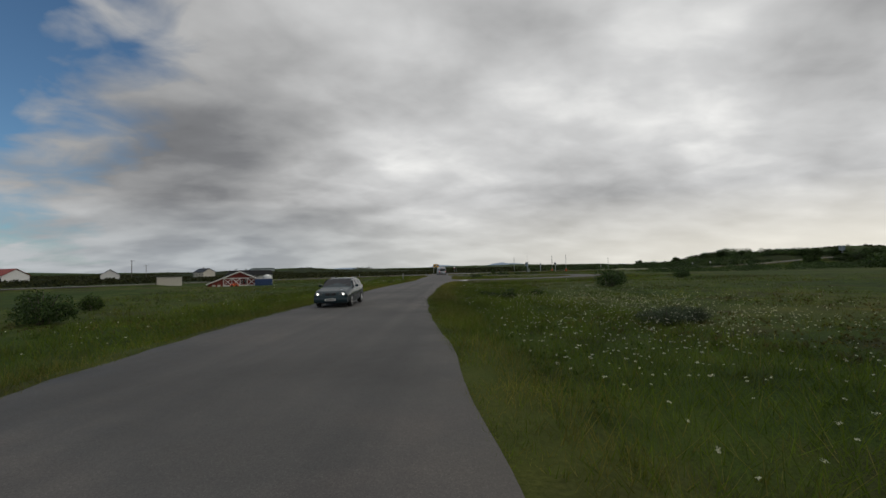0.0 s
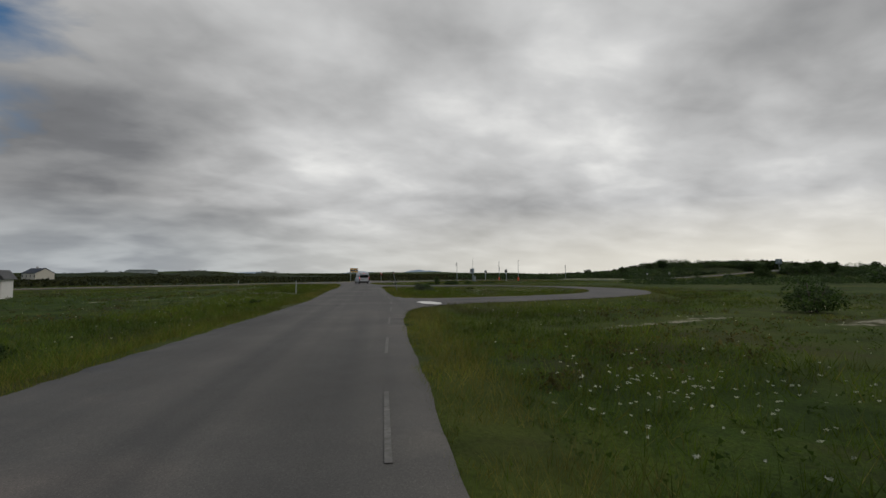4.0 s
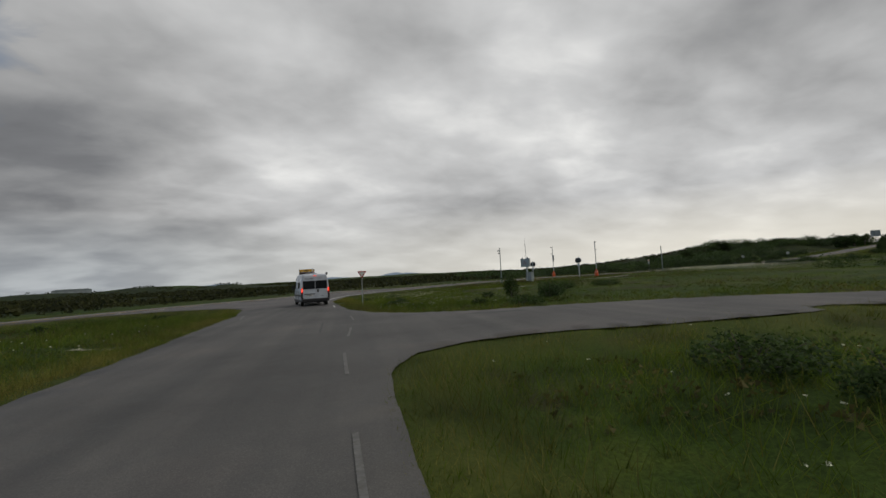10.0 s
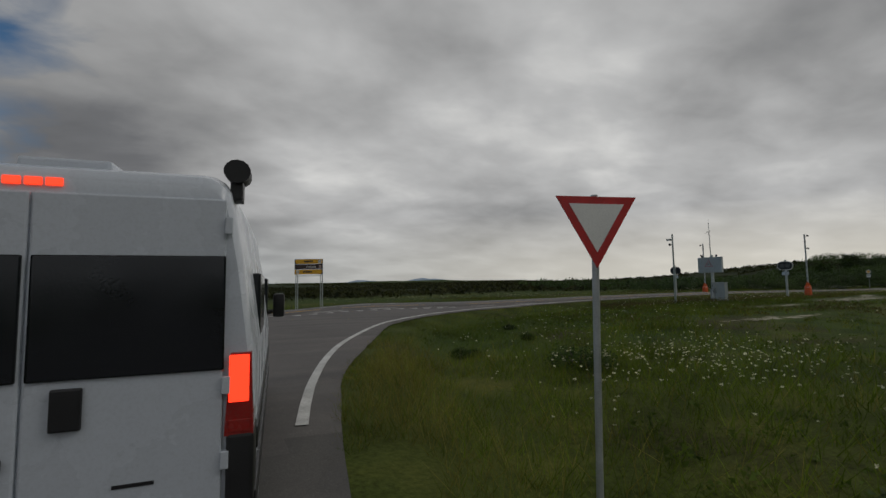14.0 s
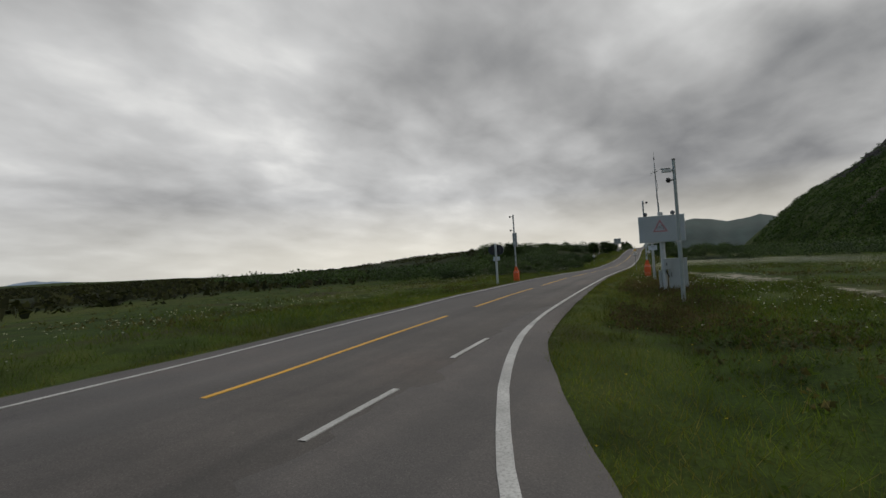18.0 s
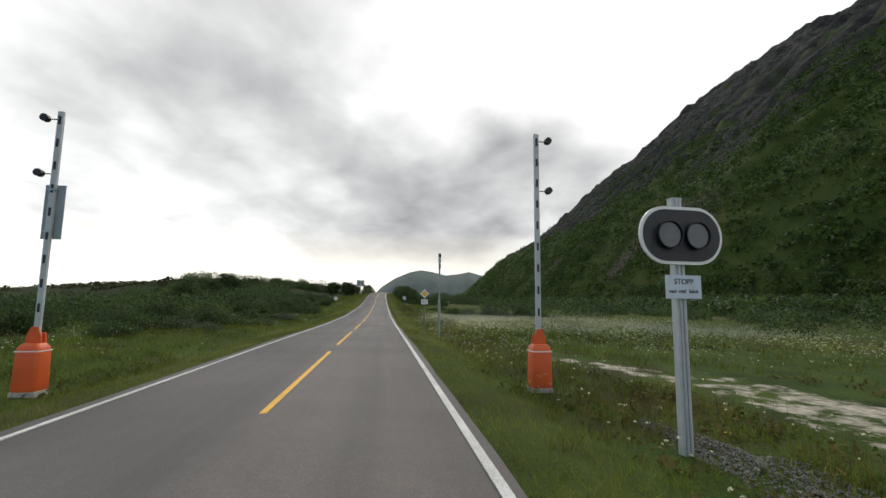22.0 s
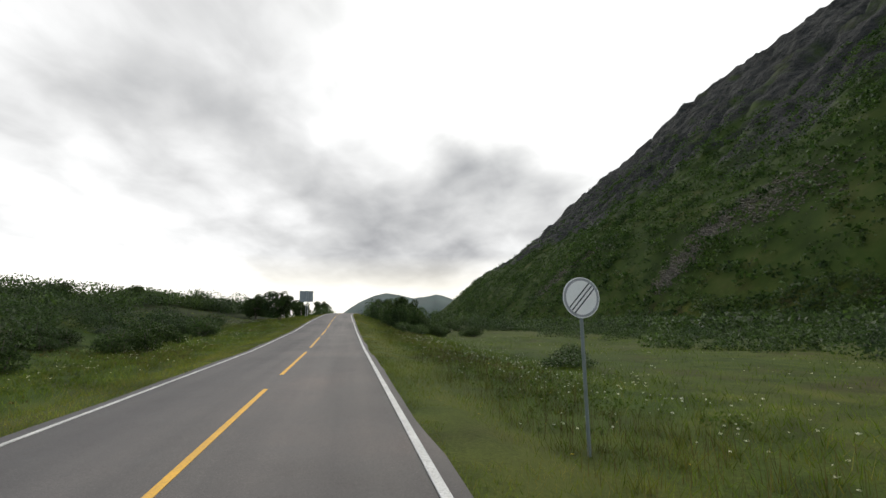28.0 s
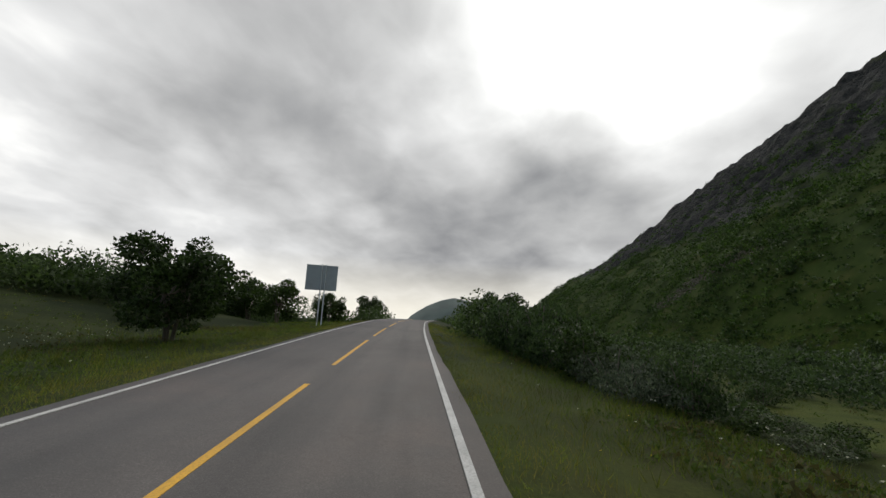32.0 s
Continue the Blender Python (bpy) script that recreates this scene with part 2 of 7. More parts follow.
def leaf_mat(name, dark, light, rough=0.6, lift=0.4, through_light=0.4):
    """Leaves or blades, each of its own shade; lift turns their shading towards the sky, as thin translucent blades look."""
    m, nt, b = material(name, rough)
    isl = nt.nodes.new("ShaderNodeNewGeometry").outputs["Random Per Island"]
    c = ramp(nt, isl, [(0.0, dark), (0.6, light), (1.0, tuple(v * 1.35 for v in light))])
    n = noise_fac(nt, 0.6, 3)
    d = ramp(nt, n, [(0.35, 0.65), (0.65, 1.15)])
    n2 = noise_fac(nt, 0.07, 3)
    d = blend(nt, 1.0, d, ramp(nt, n2, [(0.35, (0.68, 0.72, 0.76)), (0.65, (1.3, 1.24, 1.0))]), "MULTIPLY")
    leaf_c = blend(nt, 1.0, c, d, "MULTIPLY")
    nt.links.new(leaf_c, b.inputs["Base Color"])
    b.inputs["Specular IOR Level"].default_value = 0.15
    up = nt.nodes.new("ShaderNodeVectorMath")
    up.operation = "SCALE"
    nt.links.new(nt.nodes.new("ShaderNodeNewGeometry").outputs["Normal"], up.inputs[0])
    up.inputs["Scale"].default_value = 1 - lift
    ad = nt.nodes.new("ShaderNodeVectorMath")
    nt.links.new(up.outputs[0], ad.inputs[0])
    ad.inputs[1].default_value = (0, 0, lift)
    no = nt.nodes.new("ShaderNodeVectorMath")
    no.operation = "NORMALIZE"
    nt.links.new(ad.outputs[0], no.inputs[0])
    nt.links.new(no.outputs[0], b.inputs["Normal"])
    tr = nt.nodes.new("ShaderNodeBsdfTranslucent")
    nt.links.new(blend(nt, 1.0, leaf_c, (1.25, 1.35, 0.9), "MULTIPLY"), tr.inputs["Color"])
    mx = nt.nodes.new("ShaderNodeMixShader")
    mx.inputs[0].default_value = through_light
    nt.links.new(b.outputs[0], mx.inputs[1])
    nt.links.new(tr.outputs[0], mx.inputs[2])
    nt.links.new(mx.outputs[0], nt.nodes["Material Output"].inputs["Surface"])
    return m


A_SIDE = asphalt("old_asphalt", (0.094, 0.090, 0.085), 0.3, course=73)
A_MAIN = asphalt("main_road_asphalt", (0.112, 0.104, 0.100), 0.22)
A_WET = asphalt("damp_patched_asphalt", (0.06, 0.06, 0.058), 0.3)
M_WHITE = painted("worn_white_road_paint", (0.54, 0.54, 0.52), 0.7, vary=0.3, scale=1.5, dirt=0.5, grain=35)
M_WHITE_OLD = painted("faded_white_road_paint", (0.15, 0.146, 0.137), 0.8, vary=0.5, scale=4, dirt=0.9, grain=14)
M_YELLOW = painted("yellow_road_paint", (0.72, 0.40, 0.04), 0.7, vary=0.2, scale=1.5, dirt=0.35, grain=35)
M_GALV = painted("galvanised_steel", (0.42, 0.45, 0.46), 0.5, 0.55, 0.2, 5, 0.2)
M_GALV_PALE = painted("pale_painted_steel", (0.46, 0.50, 0.51), 0.5, 0.1, 0.12, 4, 0.2)
M_DARKPOLE = painted("weathered_grey_pole", (0.19, 0.22, 0.215), 0.6, 0.3, 0.2, 5, 0.3)
M_POLE = painted("green_grey_painted_steel", (0.27, 0.32, 0.315), 0.5, 0.1, 0.15, 4, 0.2)
M_BLACK = painted("black_plastic", (0.012, 0.012, 0.014), 0.5, 0.0, 0.3, 6, 0.04)
M_RUBBER = painted("tyre_rubber", (0.025, 0.025, 0.025), 0.85)
M_ORANGE = painted("orange_plastic", (0.64, 0.098, 0.016), 0.5, 0.0, 0.12, 3, 0.15)
M_RED = painted("signal_red_film", (0.52, 0.03, 0.03), 0.45)
M_SIGNWHITE = painted("white_sign_film", (0.78, 0.78, 0.76), 0.45, 0, 0.06, 3, 0.12)
M_SIGNYELLOW = painted("amber_sign_film", (0.80, 0.42, 0.02), 0.45, 0, 0.08, 3, 0.12)
M_SIGNBROWN = painted("brown_sign_film", (0.045, 0.022, 0.020), 0.45, 0, 0.08, 3, 0.12)
M_SIGNBLACK = painted("black_sign_film", (0.013, 0.016, 0.024), 0.5, dirt=0.08)
M_SIGNBACK = painted("dull_aluminium_sign_back", (0.27, 0.31, 0.32), 0.5, 0.35, 0.12, 2, 0.15)
M_SIGNBLUE = painted("green_blue_sign_film", (0.05, 0.16, 0.16), 0.5)
M_LEDFACE = painted("grey_louvred_led_face", (0.43, 0.49, 0.53), 0.5, 0.1, 0.08, 1.5, 0.1)
M_CABINET = painted("pale_grey_cabinet_paint", (0.30, 0.34, 0.345), 0.5, 0.1, 0.08, 2, 0.15)
M_LAMPGREY = painted("smoky_signal_lens", (0.10, 0.11, 0.12), 0.15)
M_VAN = painted("white_van_paint", (0.52, 0.56, 0.62), 0.28, 0, 0.04, 2, 0.1)
M_VANGLASS = painted("dark_tinted_glass", (0.012, 0.014, 0.018), 0.08, 0, 0.1, 2, 0.02)
M_CAR = painted("dark_blue_green_car_paint", (0.014, 0.034, 0.044), 0.18, 0.3, 0.15, 2, 0.08)
M_CHROME = painted("brushed_alloy", (0.6, 0.6, 0.6), 0.3, 0.9)
M_PLATE = painted("pale_number_plate", (0.7, 0.7, 0.68), 0.4)
M_BARNRED = painted("falu_red_boards", (0.20, 0.028, 0.022), 0.8, 0, 0.25, 2, 0.3)
M_TRIM = painted("white_wood_paint", (0.75, 0.74, 0.72), 0.6)
M_ROOF = painted("dark_roof_sheets", (0.035, 0.037, 0.042), 0.6, 0.1)
M_TANKBLUE = painted("blue_container_paint", (0.025, 0.06, 0.17), 0.5)
M_CREAM = painted("weathered_cream_panel", (0.55, 0.52, 0.45), 0.7)
M_HOUSEWALL = painted("white_house_boards", (0.7, 0.7, 0.68), 0.7)
M_HOUSERED = painted("red_roof_tiles", (0.25, 0.05, 0.035), 0.7)
M_CONC = painted("pale_concrete", (0.42, 0.41, 0.38), 0.9)
M_GRAVEL = painted("grey_gravel", (0.15, 0.145, 0.14), 0.95, 0, 0.4, 9, 0.4)
M_BARK = painted("grey_brown_bark", (0.12, 0.10, 0.08), 0.9, 0, 0.35, 8, 0.4)
M_WOODPOST = painted("weathered_grey_wood", (0.30, 0.28, 0.24), 0.85, 0, 0.25, 8, 0.4)
M_LEAF = leaf_mat("willow_leaves", (0.016, 0.031, 0.010), (0.048, 0.080, 0.026))
M_LEAF_DARK = leaf_mat("birch_leaves", (0.012, 0.024, 0.006), (0.038, 0.066, 0.016), 0.6, 0.15, 0.25)
M_LEAF_GREY = leaf_mat("grey_willow_leaves", (0.030, 0.043, 0.027), (0.080, 0.102, 0.070))
M_GRASS = leaf_mat("meadow_grass_blades", (0.050, 0.078, 0.010), (0.104, 0.148, 0.020), 0.85, 0.65, 0.45)
M_VERGE = leaf_mat("mown_verge_grass_blades", (0.066, 0.098, 0.012), (0.125, 0.160, 0.024), 0.85, 0.65, 0.45)
M_GRASS_DRY = leaf_mat("dry_verge_grass", (0.098, 0.100, 0.024), (0.184, 0.166, 0.048), 0.8, 0.6, 0.4)
M_HERB = leaf_mat("dark_meadow_herb_leaves", (0.034, 0.060, 0.012), (0.074, 0.112, 0.024), 0.75, 0.65, 0.4)
M_HEATH = leaf_mat("olive_brown_heath", (0.046, 0.046, 0.018), (0.105, 0.092, 0.036), 0.85, 0.5, 0.3)
M_STRAW = leaf_mat("olive_tussock_blades", (0.052, 0.070, 0.013), (0.120, 0.130, 0.030), 0.85, 0.6, 0.4)
M_HEATHDARK = leaf_mat("dark_brown_heath", (0.011, 0.015, 0.006), (0.034, 0.038, 0.014), 0.85, 0.4, 0.25)
M_SCRUB = leaf_mat("mountain_scrub_leaves", (0.012, 0.027, 0.007), (0.046, 0.084, 0.019), 0.7, 0.3, 0.3)
M_SORREL = leaf_mat("brown_seed_heads", (0.058, 0.046, 0.022), (0.112, 0.086, 0.044), 0.85, 0.7)
M_SCREE = painted("brown_scree_stone", (0.125, 0.108, 0.085), 0.95, 0, 0.4, 0.4, 0.3, 3.0)
M_FLOWER = leaf_mat("white_flower_heads", (0.42, 0.43, 0.33), (0.64, 0.64, 0.52), 0.7, 0.5, 0.06)
M_FLOWER_YELLOW = leaf_mat("yellow_flower_heads", (0.5, 0.36, 0.04), (0.65, 0.5, 0.06), 0.7, 0.5, 0.06)


def emitter(name, colour, strength):
    m, nt, b = material(name, 0.3)
    b.inputs["Base Color"].default_value = (*colour, 1)
    b.inputs["Emission Color"].default_value = (*colour, 1)
    b.inputs["Emission Strength"].default_value = strength
    return m


M_BRAKE = emitter("lit_brake_lamp", (1.0, 0.06, 0.02), 1.3)
M_HEADLAMP = emitter("lit_headlamp", (1.0, 0.97, 0.9), 1.6)
M_TAIL = painted("unlit_red_lens", (0.30, 0.015, 0.012), 0.2)


def ground_mat():
    """Meadow: green and straw-coloured patches, bare sand where the turf is worn, rock and scrub on steep ground."""
    m, nt, b = material("meadow_ground", 0.95)
    n1 = noise_fac(nt, 0.045, 5)
    n2 = noise_fac(nt, 0.6, 6)
    n3 = noise_fac(nt, 14.0, 6, 0.68)
    c = ramp(nt, n1, [(0.32, (0.025, 0.045, 0.008)), (0.5, (0.040, 0.062, 0.011)), (0.66, (0.066, 0.075, 0.018))])
    c = blend(nt, 1.0, c, ramp(nt, n2, [(0.28, (0.45, 0.50, 0.50)), (0.5, (0.95, 1.0, 0.95)), (0.72, (1.55, 1.35, 1.2))]), "MULTIPLY")
    nb = noise_fac(nt, 0.17, 5, 0.6, distort=0.4)
    c = blend(nt, ramp(nt, nb, [(0.54, 0.0), (0.66, 0.75)]), c, (0.042, 0.034, 0.018))
    c = blend(nt, 1.0, c, ramp(nt, n3, [(0.34, 0.55), (0.66, 1.45)]), "MULTIPLY")
    at = nt.nodes.new("ShaderNodeAttribute")
    at.attribute_name = "zone"
    sp = nt.nodes.new("ShaderNodeSeparateColor")
    nt.links.new(at.outputs["Color"], sp.inputs[0])
    # sand
    ns = noise_fac(nt, 1.3, 6, 0.65)
    sand_c = ramp(nt, noise_fac(nt, 5.0, 5), [(0.35, (0.20, 0.18, 0.14)), (0.65, (0.42, 0.39, 0.32))])
    ad = nt.nodes.new("ShaderNodeMath")
    ad.operation = "ADD"
    nt.links.new(sp.outputs[0], ad.inputs[0])
    nt.links.new(ns, ad.inputs[1])
    sd = nt.nodes.new("ShaderNodeMapRange")
    sd.inputs["From Min"].default_value, sd.inputs["From Max"].default_value = 1.02, 1.14
    nt.links.new(ad.outputs[0], sd.inputs[0])
    c = blend(nt, sd.outputs[0], c, sand_c)
    # dry verge
    vd = nt.nodes.new("ShaderNodeMath")
    vd.operation = "MULTIPLY"
    nt.links.new(sp.outputs[1], vd.inputs[0])
    nt.links.new(ramp(nt, n2, [(0.25, 0.3), (0.7, 1.0)]), vd.inputs[1])
    c = blend(nt, vd.outputs[0], c, ramp(nt, n3, [(0.3, (0.050, 0.062, 0.013)), (0.7, (0.092, 0.097, 0.024))]))
    # dark heath and low scrub far off
    heath_c = ramp(nt, noise_fac(nt, 0.11, 6, 0.7), [(0.36, (0.010, 0.016, 0.006)), (0.52, (0.020, 0.029, 0.009)), (0.68, (0.040, 0.050, 0.016))])
    hm = nt.nodes.new("ShaderNodeMath")
    hm.operation = "ADD"
    nt.links.new(at.outputs["Alpha"], hm.inputs[0])
    nt.links.new(noise_fac(nt, 0.03, 5, 0.6), hm.inputs[1])
    hr = nt.nodes.new("ShaderNodeMapRange")
    hr.inputs["From Min"].default_value, hr.inputs["From Max"].default_value = 0.9, 1.1
    nt.links.new(hm.outputs[0], hr.inputs[0])
    c = blend(nt, hr.outputs[0], c, heath_c)
    # lush grass on the mountain side
    pz = nt.nodes.new("ShaderNodeSeparateXYZ")
    nt.links.new(nt.nodes.new("ShaderNodeNewGeometry").outputs["Position"], pz.inputs[0])
    lz = nt.nodes.new("ShaderNodeMapRange")
    lz.inputs["From Min"].default_value, lz.inputs["From Max"].default_value = 7.0, 16.0
    nt.links.new(pz.outputs[2], lz.inputs[0])
    lush = ramp(nt, noise_fac(nt, 0.06, 6, 0.65), [(0.36, (0.020, 0.034, 0.007)), (0.52, (0.034, 0.056, 0.011)), (0.68, (0.060, 0.070, 0.019))])
    c = blend(nt, lz.outputs[0], c, lush)
    # rock of the mountain
    nr = noise_fac(nt, 0.035, 8, 0.62)
    rk = noise_fac(nt, 0.16, 6, 0.7)
    rock_c = ramp(nt, rk, [(0.32, (0.016, 0.018, 0.018)), (0.52, (0.036, 0.038, 0.037)), (0.72, (0.075, 0.072, 0.064))])
    ra = nt.nodes.new("ShaderNodeMath")
    ra.operation = "ADD"
    nt.links.new(sp.outputs[2], ra.inputs[0])
    nt.links.new(nr, ra.inputs[1])
    rm = nt.nodes.new("ShaderNodeMapRange")
    rm.inputs["From Min"].default_value, rm.inputs["From Max"].default_value = 0.98, 1.12
    nt.links.new(ra.outputs[0], rm.inputs[0])
    c = blend(nt, rm.outputs[0], c, rock_c)
    nt.links.new(c, b.inputs["Base Color"])
    b.inputs["Specular IOR Level"].default_value = 0.08
    # turf is rough at a hand's width, rock at the size of boulders
    b1 = nt.nodes.new("ShaderNodeBump")
    b1.inputs["Strength"].default_value, b1.inputs["Distance"].default_value = 0.5, 0.03
    nt.links.new(n3, b1.inputs["Height"])
    b2 = nt.nodes.new("ShaderNodeBump")
    b2.inputs["Distance"].default_value = 3.5
    nt.links.new(rm.outputs[0], b2.inputs["Strength"])
    nt.links.new(rk, b2.inputs["Height"])
    nt.links.new(b1.outputs[0], b2.inputs["Normal"])
    nt.links.new(b2.outputs[0], b.inputs["Normal"])
    return m


M_GROUND = ground_mat()


def water_mat():
    m, nt, b = material("still_puddle_water", 0.04)
    b.inputs["Base Color"].default_value = (0.05, 0.052, 0.05, 1)
    b.inputs["IOR"].default_value = 1.33
    b.inputs["Specular IOR Level"].default_value = 0.9
    bump(nt, b, noise_fac(nt, 6.0, 2), 0.02, 0.01)
    return m


M_WATER = water_mat()

# ---- the plan: road lines, heights ----
SIDE = [(-42, -300), (-43.6, -220), (-43.6, -165), (-43.0, -152), (-41.7, -140), (-38.1, -125), (-34.4, -110), (-30.7, -98), (-24.0, -79),
        (-20.8, -68), (-17.3, -55), (-15.3, -48), (-11.9, -35), (-9.2, -25), (-7.2, -15), (-5.0, -4), (-3.0, 5), (-2.5, 11)]
MAIN = [(-900, -700), (-250, -180), (-120, -76), (-60, -28), (-30, -4), (-17, 5.8), (-12, 8.9), (-7, 11.5), (-1.8, 13.5), (4.3, 15.2), (8.5, 16.0),
        (13, 16.5), (20, 16.8), (28, 16.8), (60, 16.8), (120, 16.8), (176, 16.8), (215, 16.5), (245, 14.8), (290, 9), (340, 0)]
LOOP = [(-22, -77.2), (-14, -77.9), (-6, -77.3), (2, -74.8), (8, -70.2), (12.6, -64.5), (14.9, -58), (15.2, -51), (13.0, -44), (8.5, -38), (3, -34.2), (-3, -31.9), (-10, -30.6)]
SIDE_RIM_W = [(-45.2, -300), (-46.8, -220), (-46.8, -165), (-46.2, -152), (-45.2, -140), (-43.6, -131), (-41.6, -123.4), (-39.3, -116), (-37.0, -108), (-34.5, -99.3), (-27.2, -78.1),
              (-25.3, -72.2), (-22.3, -61), (-19.9, -52.3), (-17.3, -43.6), (-15.5, -37.5), (-14.2, -32.5), (-12.8, -26.5), (-11.3, -20.4), (-10.3, -16.8), (-9.7, -13.0)]
SIDE_RIM_E = [(-38.8, -300), (-40.4, -220), (-40.4, -165), (-39.9, -153), (-38.8, -143.5), (-37.4, -136.4), (-36.5, -130.8), (-35.3, -125), (-33.8, -118.6), (-32.0, -112.8), (-30.0, -106), (-28.4, -101),
              (-24.4, -89.2), (-22.3, -84.6), (-20.5, -79), (-16.9, -65.8), (-14.8, -58.2), (-12.7, -51.2), (-10.8, -44.3), (-9.4, -38.8), (-7.6, -32), (-5.8, -25), (-4.3, -20.2), (-3.6, -16.5)]
SIDE_W, MAIN_W, LOOP_W = 2.6, 3.12, 3.1
ROAD_X = (-400, 0, 15, 30, 45, 60, 80, 100, 120, 140, 160, 180, 200, 225, 250, 300, 420, 900)
ROAD_Z = (0, 0, 0.04, 0.27, 0.34, 0.24, 0.04, 0.02, 0.41, 0.83, 1.58, 2.75, 3.73, 4.9, 5.7, 6.2, 5.5, 3.0)


def smooth_line(pts, step=1.0):
    """Catmull-Rom curve through the points, resampled evenly."""
    p = np.array(pts, float)
    p = np.vstack([2 * p[0] - p[1], p, 2 * p[-1] - p[-2]])
    out = []
    for i in range(1, len(p) - 2):
        n = max(2, int(np.linalg.norm(p[i + 1] - p[i]) / step))
        n = min(n, 60)
        for k in range(n):
            u = k / n
            out.append(0.5 * (2 * p[i] + (p[i + 1] - p[i - 1]) * u + (2 * p[i - 1] - 5 * p[i] + 4 * p[i + 1] - p[i + 2]) * u * u
                              + (3 * p[i] - p[i - 1] - 3 * p[i + 1] + p[i + 2]) * u ** 3))
    out.append(p[-2])
    return np.array(out)


SIDE_L, MAIN_L, LOOP_L = smooth_line(SIDE), smooth_line(MAIN), smooth_line(LOOP)


def normals(line):
    d = np.gradient(line, axis=0)
    d /= np.maximum(np.linalg.norm(d, axis=1), 1e-9)[:, None]
    return np.stack([-d[:, 1], d[:, 0]], 1)          # to the left of travel


def offset(line, d):
    return line + normals(line) * d


def dist_to(line, x, y):
    """Distance from points to a polyline."""
    best = np.full(x.shape, 1e9)
    for a, b in zip(line[:-1], line[1:]):
        ab = b - a
        t = np.clip(((x - a[0]) * ab[0] + (y - a[1]) * ab[1]) / (ab @ ab), 0, 1)
        best = np.minimum(best, np.hypot(x - a[0] - t * ab[0], y - a[1] - t * ab[1]))
    return best


# corner flares where the roads meet, as polygons
CORNER = smooth_line([(-4.2, -20.5), (-3.6, -17.0), (-2.0, -8.5), (-0.7, -4.4), (2.7, 3.35), (3.6, 4.6), (4.5, 5.65), (5.7, 6.85), (7.2, 8.15), (9.4, 9.65), (11.1, 10.45), (12.9, 11.1), (15.8, 12.08), (18.3, 12.72), (21.4, 13.12), (24.8, 13.3), (30, 13.42), (42, 13.62)])
FLARES = [
    [(-10.4, -16.0), (-9.5, -10.2), (-9.9, -6.2), (-11.8, -3.4), (-15.5, -1.2), (-20.5, -0.8), (-12, 9), (-5, 8), (-6, -10)],
    [tuple(p) for p in CORNER] + [(42, 14.6), (26, 15), (4, 14.5), (-4, 11), (-6, -6), (-7, -18)],
    [tuple(p) for p in smooth_line(SIDE_RIM_W, 2.0)] + [tuple(p) for p in smooth_line(SIDE_RIM_E, 2.0)[::-1]],
    [(-24.2, -88.6), (-22.5, -84.9), (-21.4, -83.5), (-19.0, -82.0), (-15.5, -80.9), (-11, -80.3), (-8, -79.6), (-12, -76.0), (-16.2, -74.8), (-17.3, -73.9), (-18.0, -72.9), (-18.3, -71.1), (-17.6, -66.5), (-19, -66), (-24, -80)],
    [(-11.5, -46.0), (-10.6, -43.6), (-10.0, -41.6), (-9.2, -39.6), (-8.0, -38.2), (-6.2, -37.6), (-3.8, -37.8), (0.1, -39.6), (5, -41.2), (8, -38), (3, -32.5), (1.2, -30.9), (-1.5, -28.6), (-2.35, -27.7), (-3.2, -26.6), (-4.1, -24.4), (-4.3, -20.5), (-8, -22), (-10, -32)],
]


def in_poly(poly, x, y):
    inside = np.zeros(x.shape, bool)
    n = len(poly)
    for i in range(n):
        (x1, y1), (x2, y2) = poly[i], poly[(i + 1) % n]
        if y1 == y2:
            continue
        cross = ((y1 > y) != (y2 > y)) & (x < (x2 - x1) * (y - y1) / (y2 - y1) + x1)
        inside ^= cross
    return inside


def exact_gap(x, y, with_main=True):
    """Distance past the nearest edge of the asphalt (negative on the road)."""
    d = np.full(x.shape, 1e9)
    for line, w, pad in ((SIDE_L, SIDE_W, 40), (MAIN_L, MAIN_W, 90), (LOOP_L, LOOP_W, 40)):
        if line is MAIN_L and not with_main:
            continue
        lo, hi = line.min(0) - pad, line.max(0) + pad
        m = (x > lo[0]) & (x < hi[0]) & (y > lo[1]) & (y < hi[1])
        if m.any():
            d[m] = np.minimum(d[m], dist_to(line, x[m], y[m]) - w)
    for poly in FLARES:
        ring = np.array(poly + poly[:1], float)
        lo, hi = ring.min(0) - 8, ring.max(0) + 8
        m = (x > lo[0]) & (x < hi[0]) & (y > lo[1]) & (y < hi[1])
        if m.any():
            e = dist_to(ring, x[m], y[m])
            d[m] = np.minimum(d[m], np.where(in_poly(poly, x[m], y[m]), -e, e))
    return d


GX, GY = np.arange(-130, 352, 1.0), np.arange(-312, 62, 1.0)
GAP = exact_gap(*(c.ravel() for c in np.meshgrid(GX, GY, indexing="ij"))).reshape(len(GX), len(GY))


def road_gap(x, y):
    """The same, read from a table near the roads."""
    x, y = np.asarray(x, float), np.asarray(y, float)
    out = np.empty(x.shape)
    m = (x > GX[0]) & (x < GX[-1] - 1) & (y > GY[0]) & (y < GY[-1] - 1)
    if (~m).any():
        out[~m] = exact_gap(x[~m], y[~m]) if (x[~m] < 0).any() else 1e3
    u, v = x[m] - GX[0], y[m] - GY[0]
    i, j = u.astype(int), v.astype(int)
    u, v = u - i, v - j
    out[m] = (GAP[i, j] * (1 - u) + GAP[i + 1, j] * u) * (1 - v) + (GAP[i, j + 1] * (1 - u) + GAP[i + 1, j + 1] * u) * v
    return out


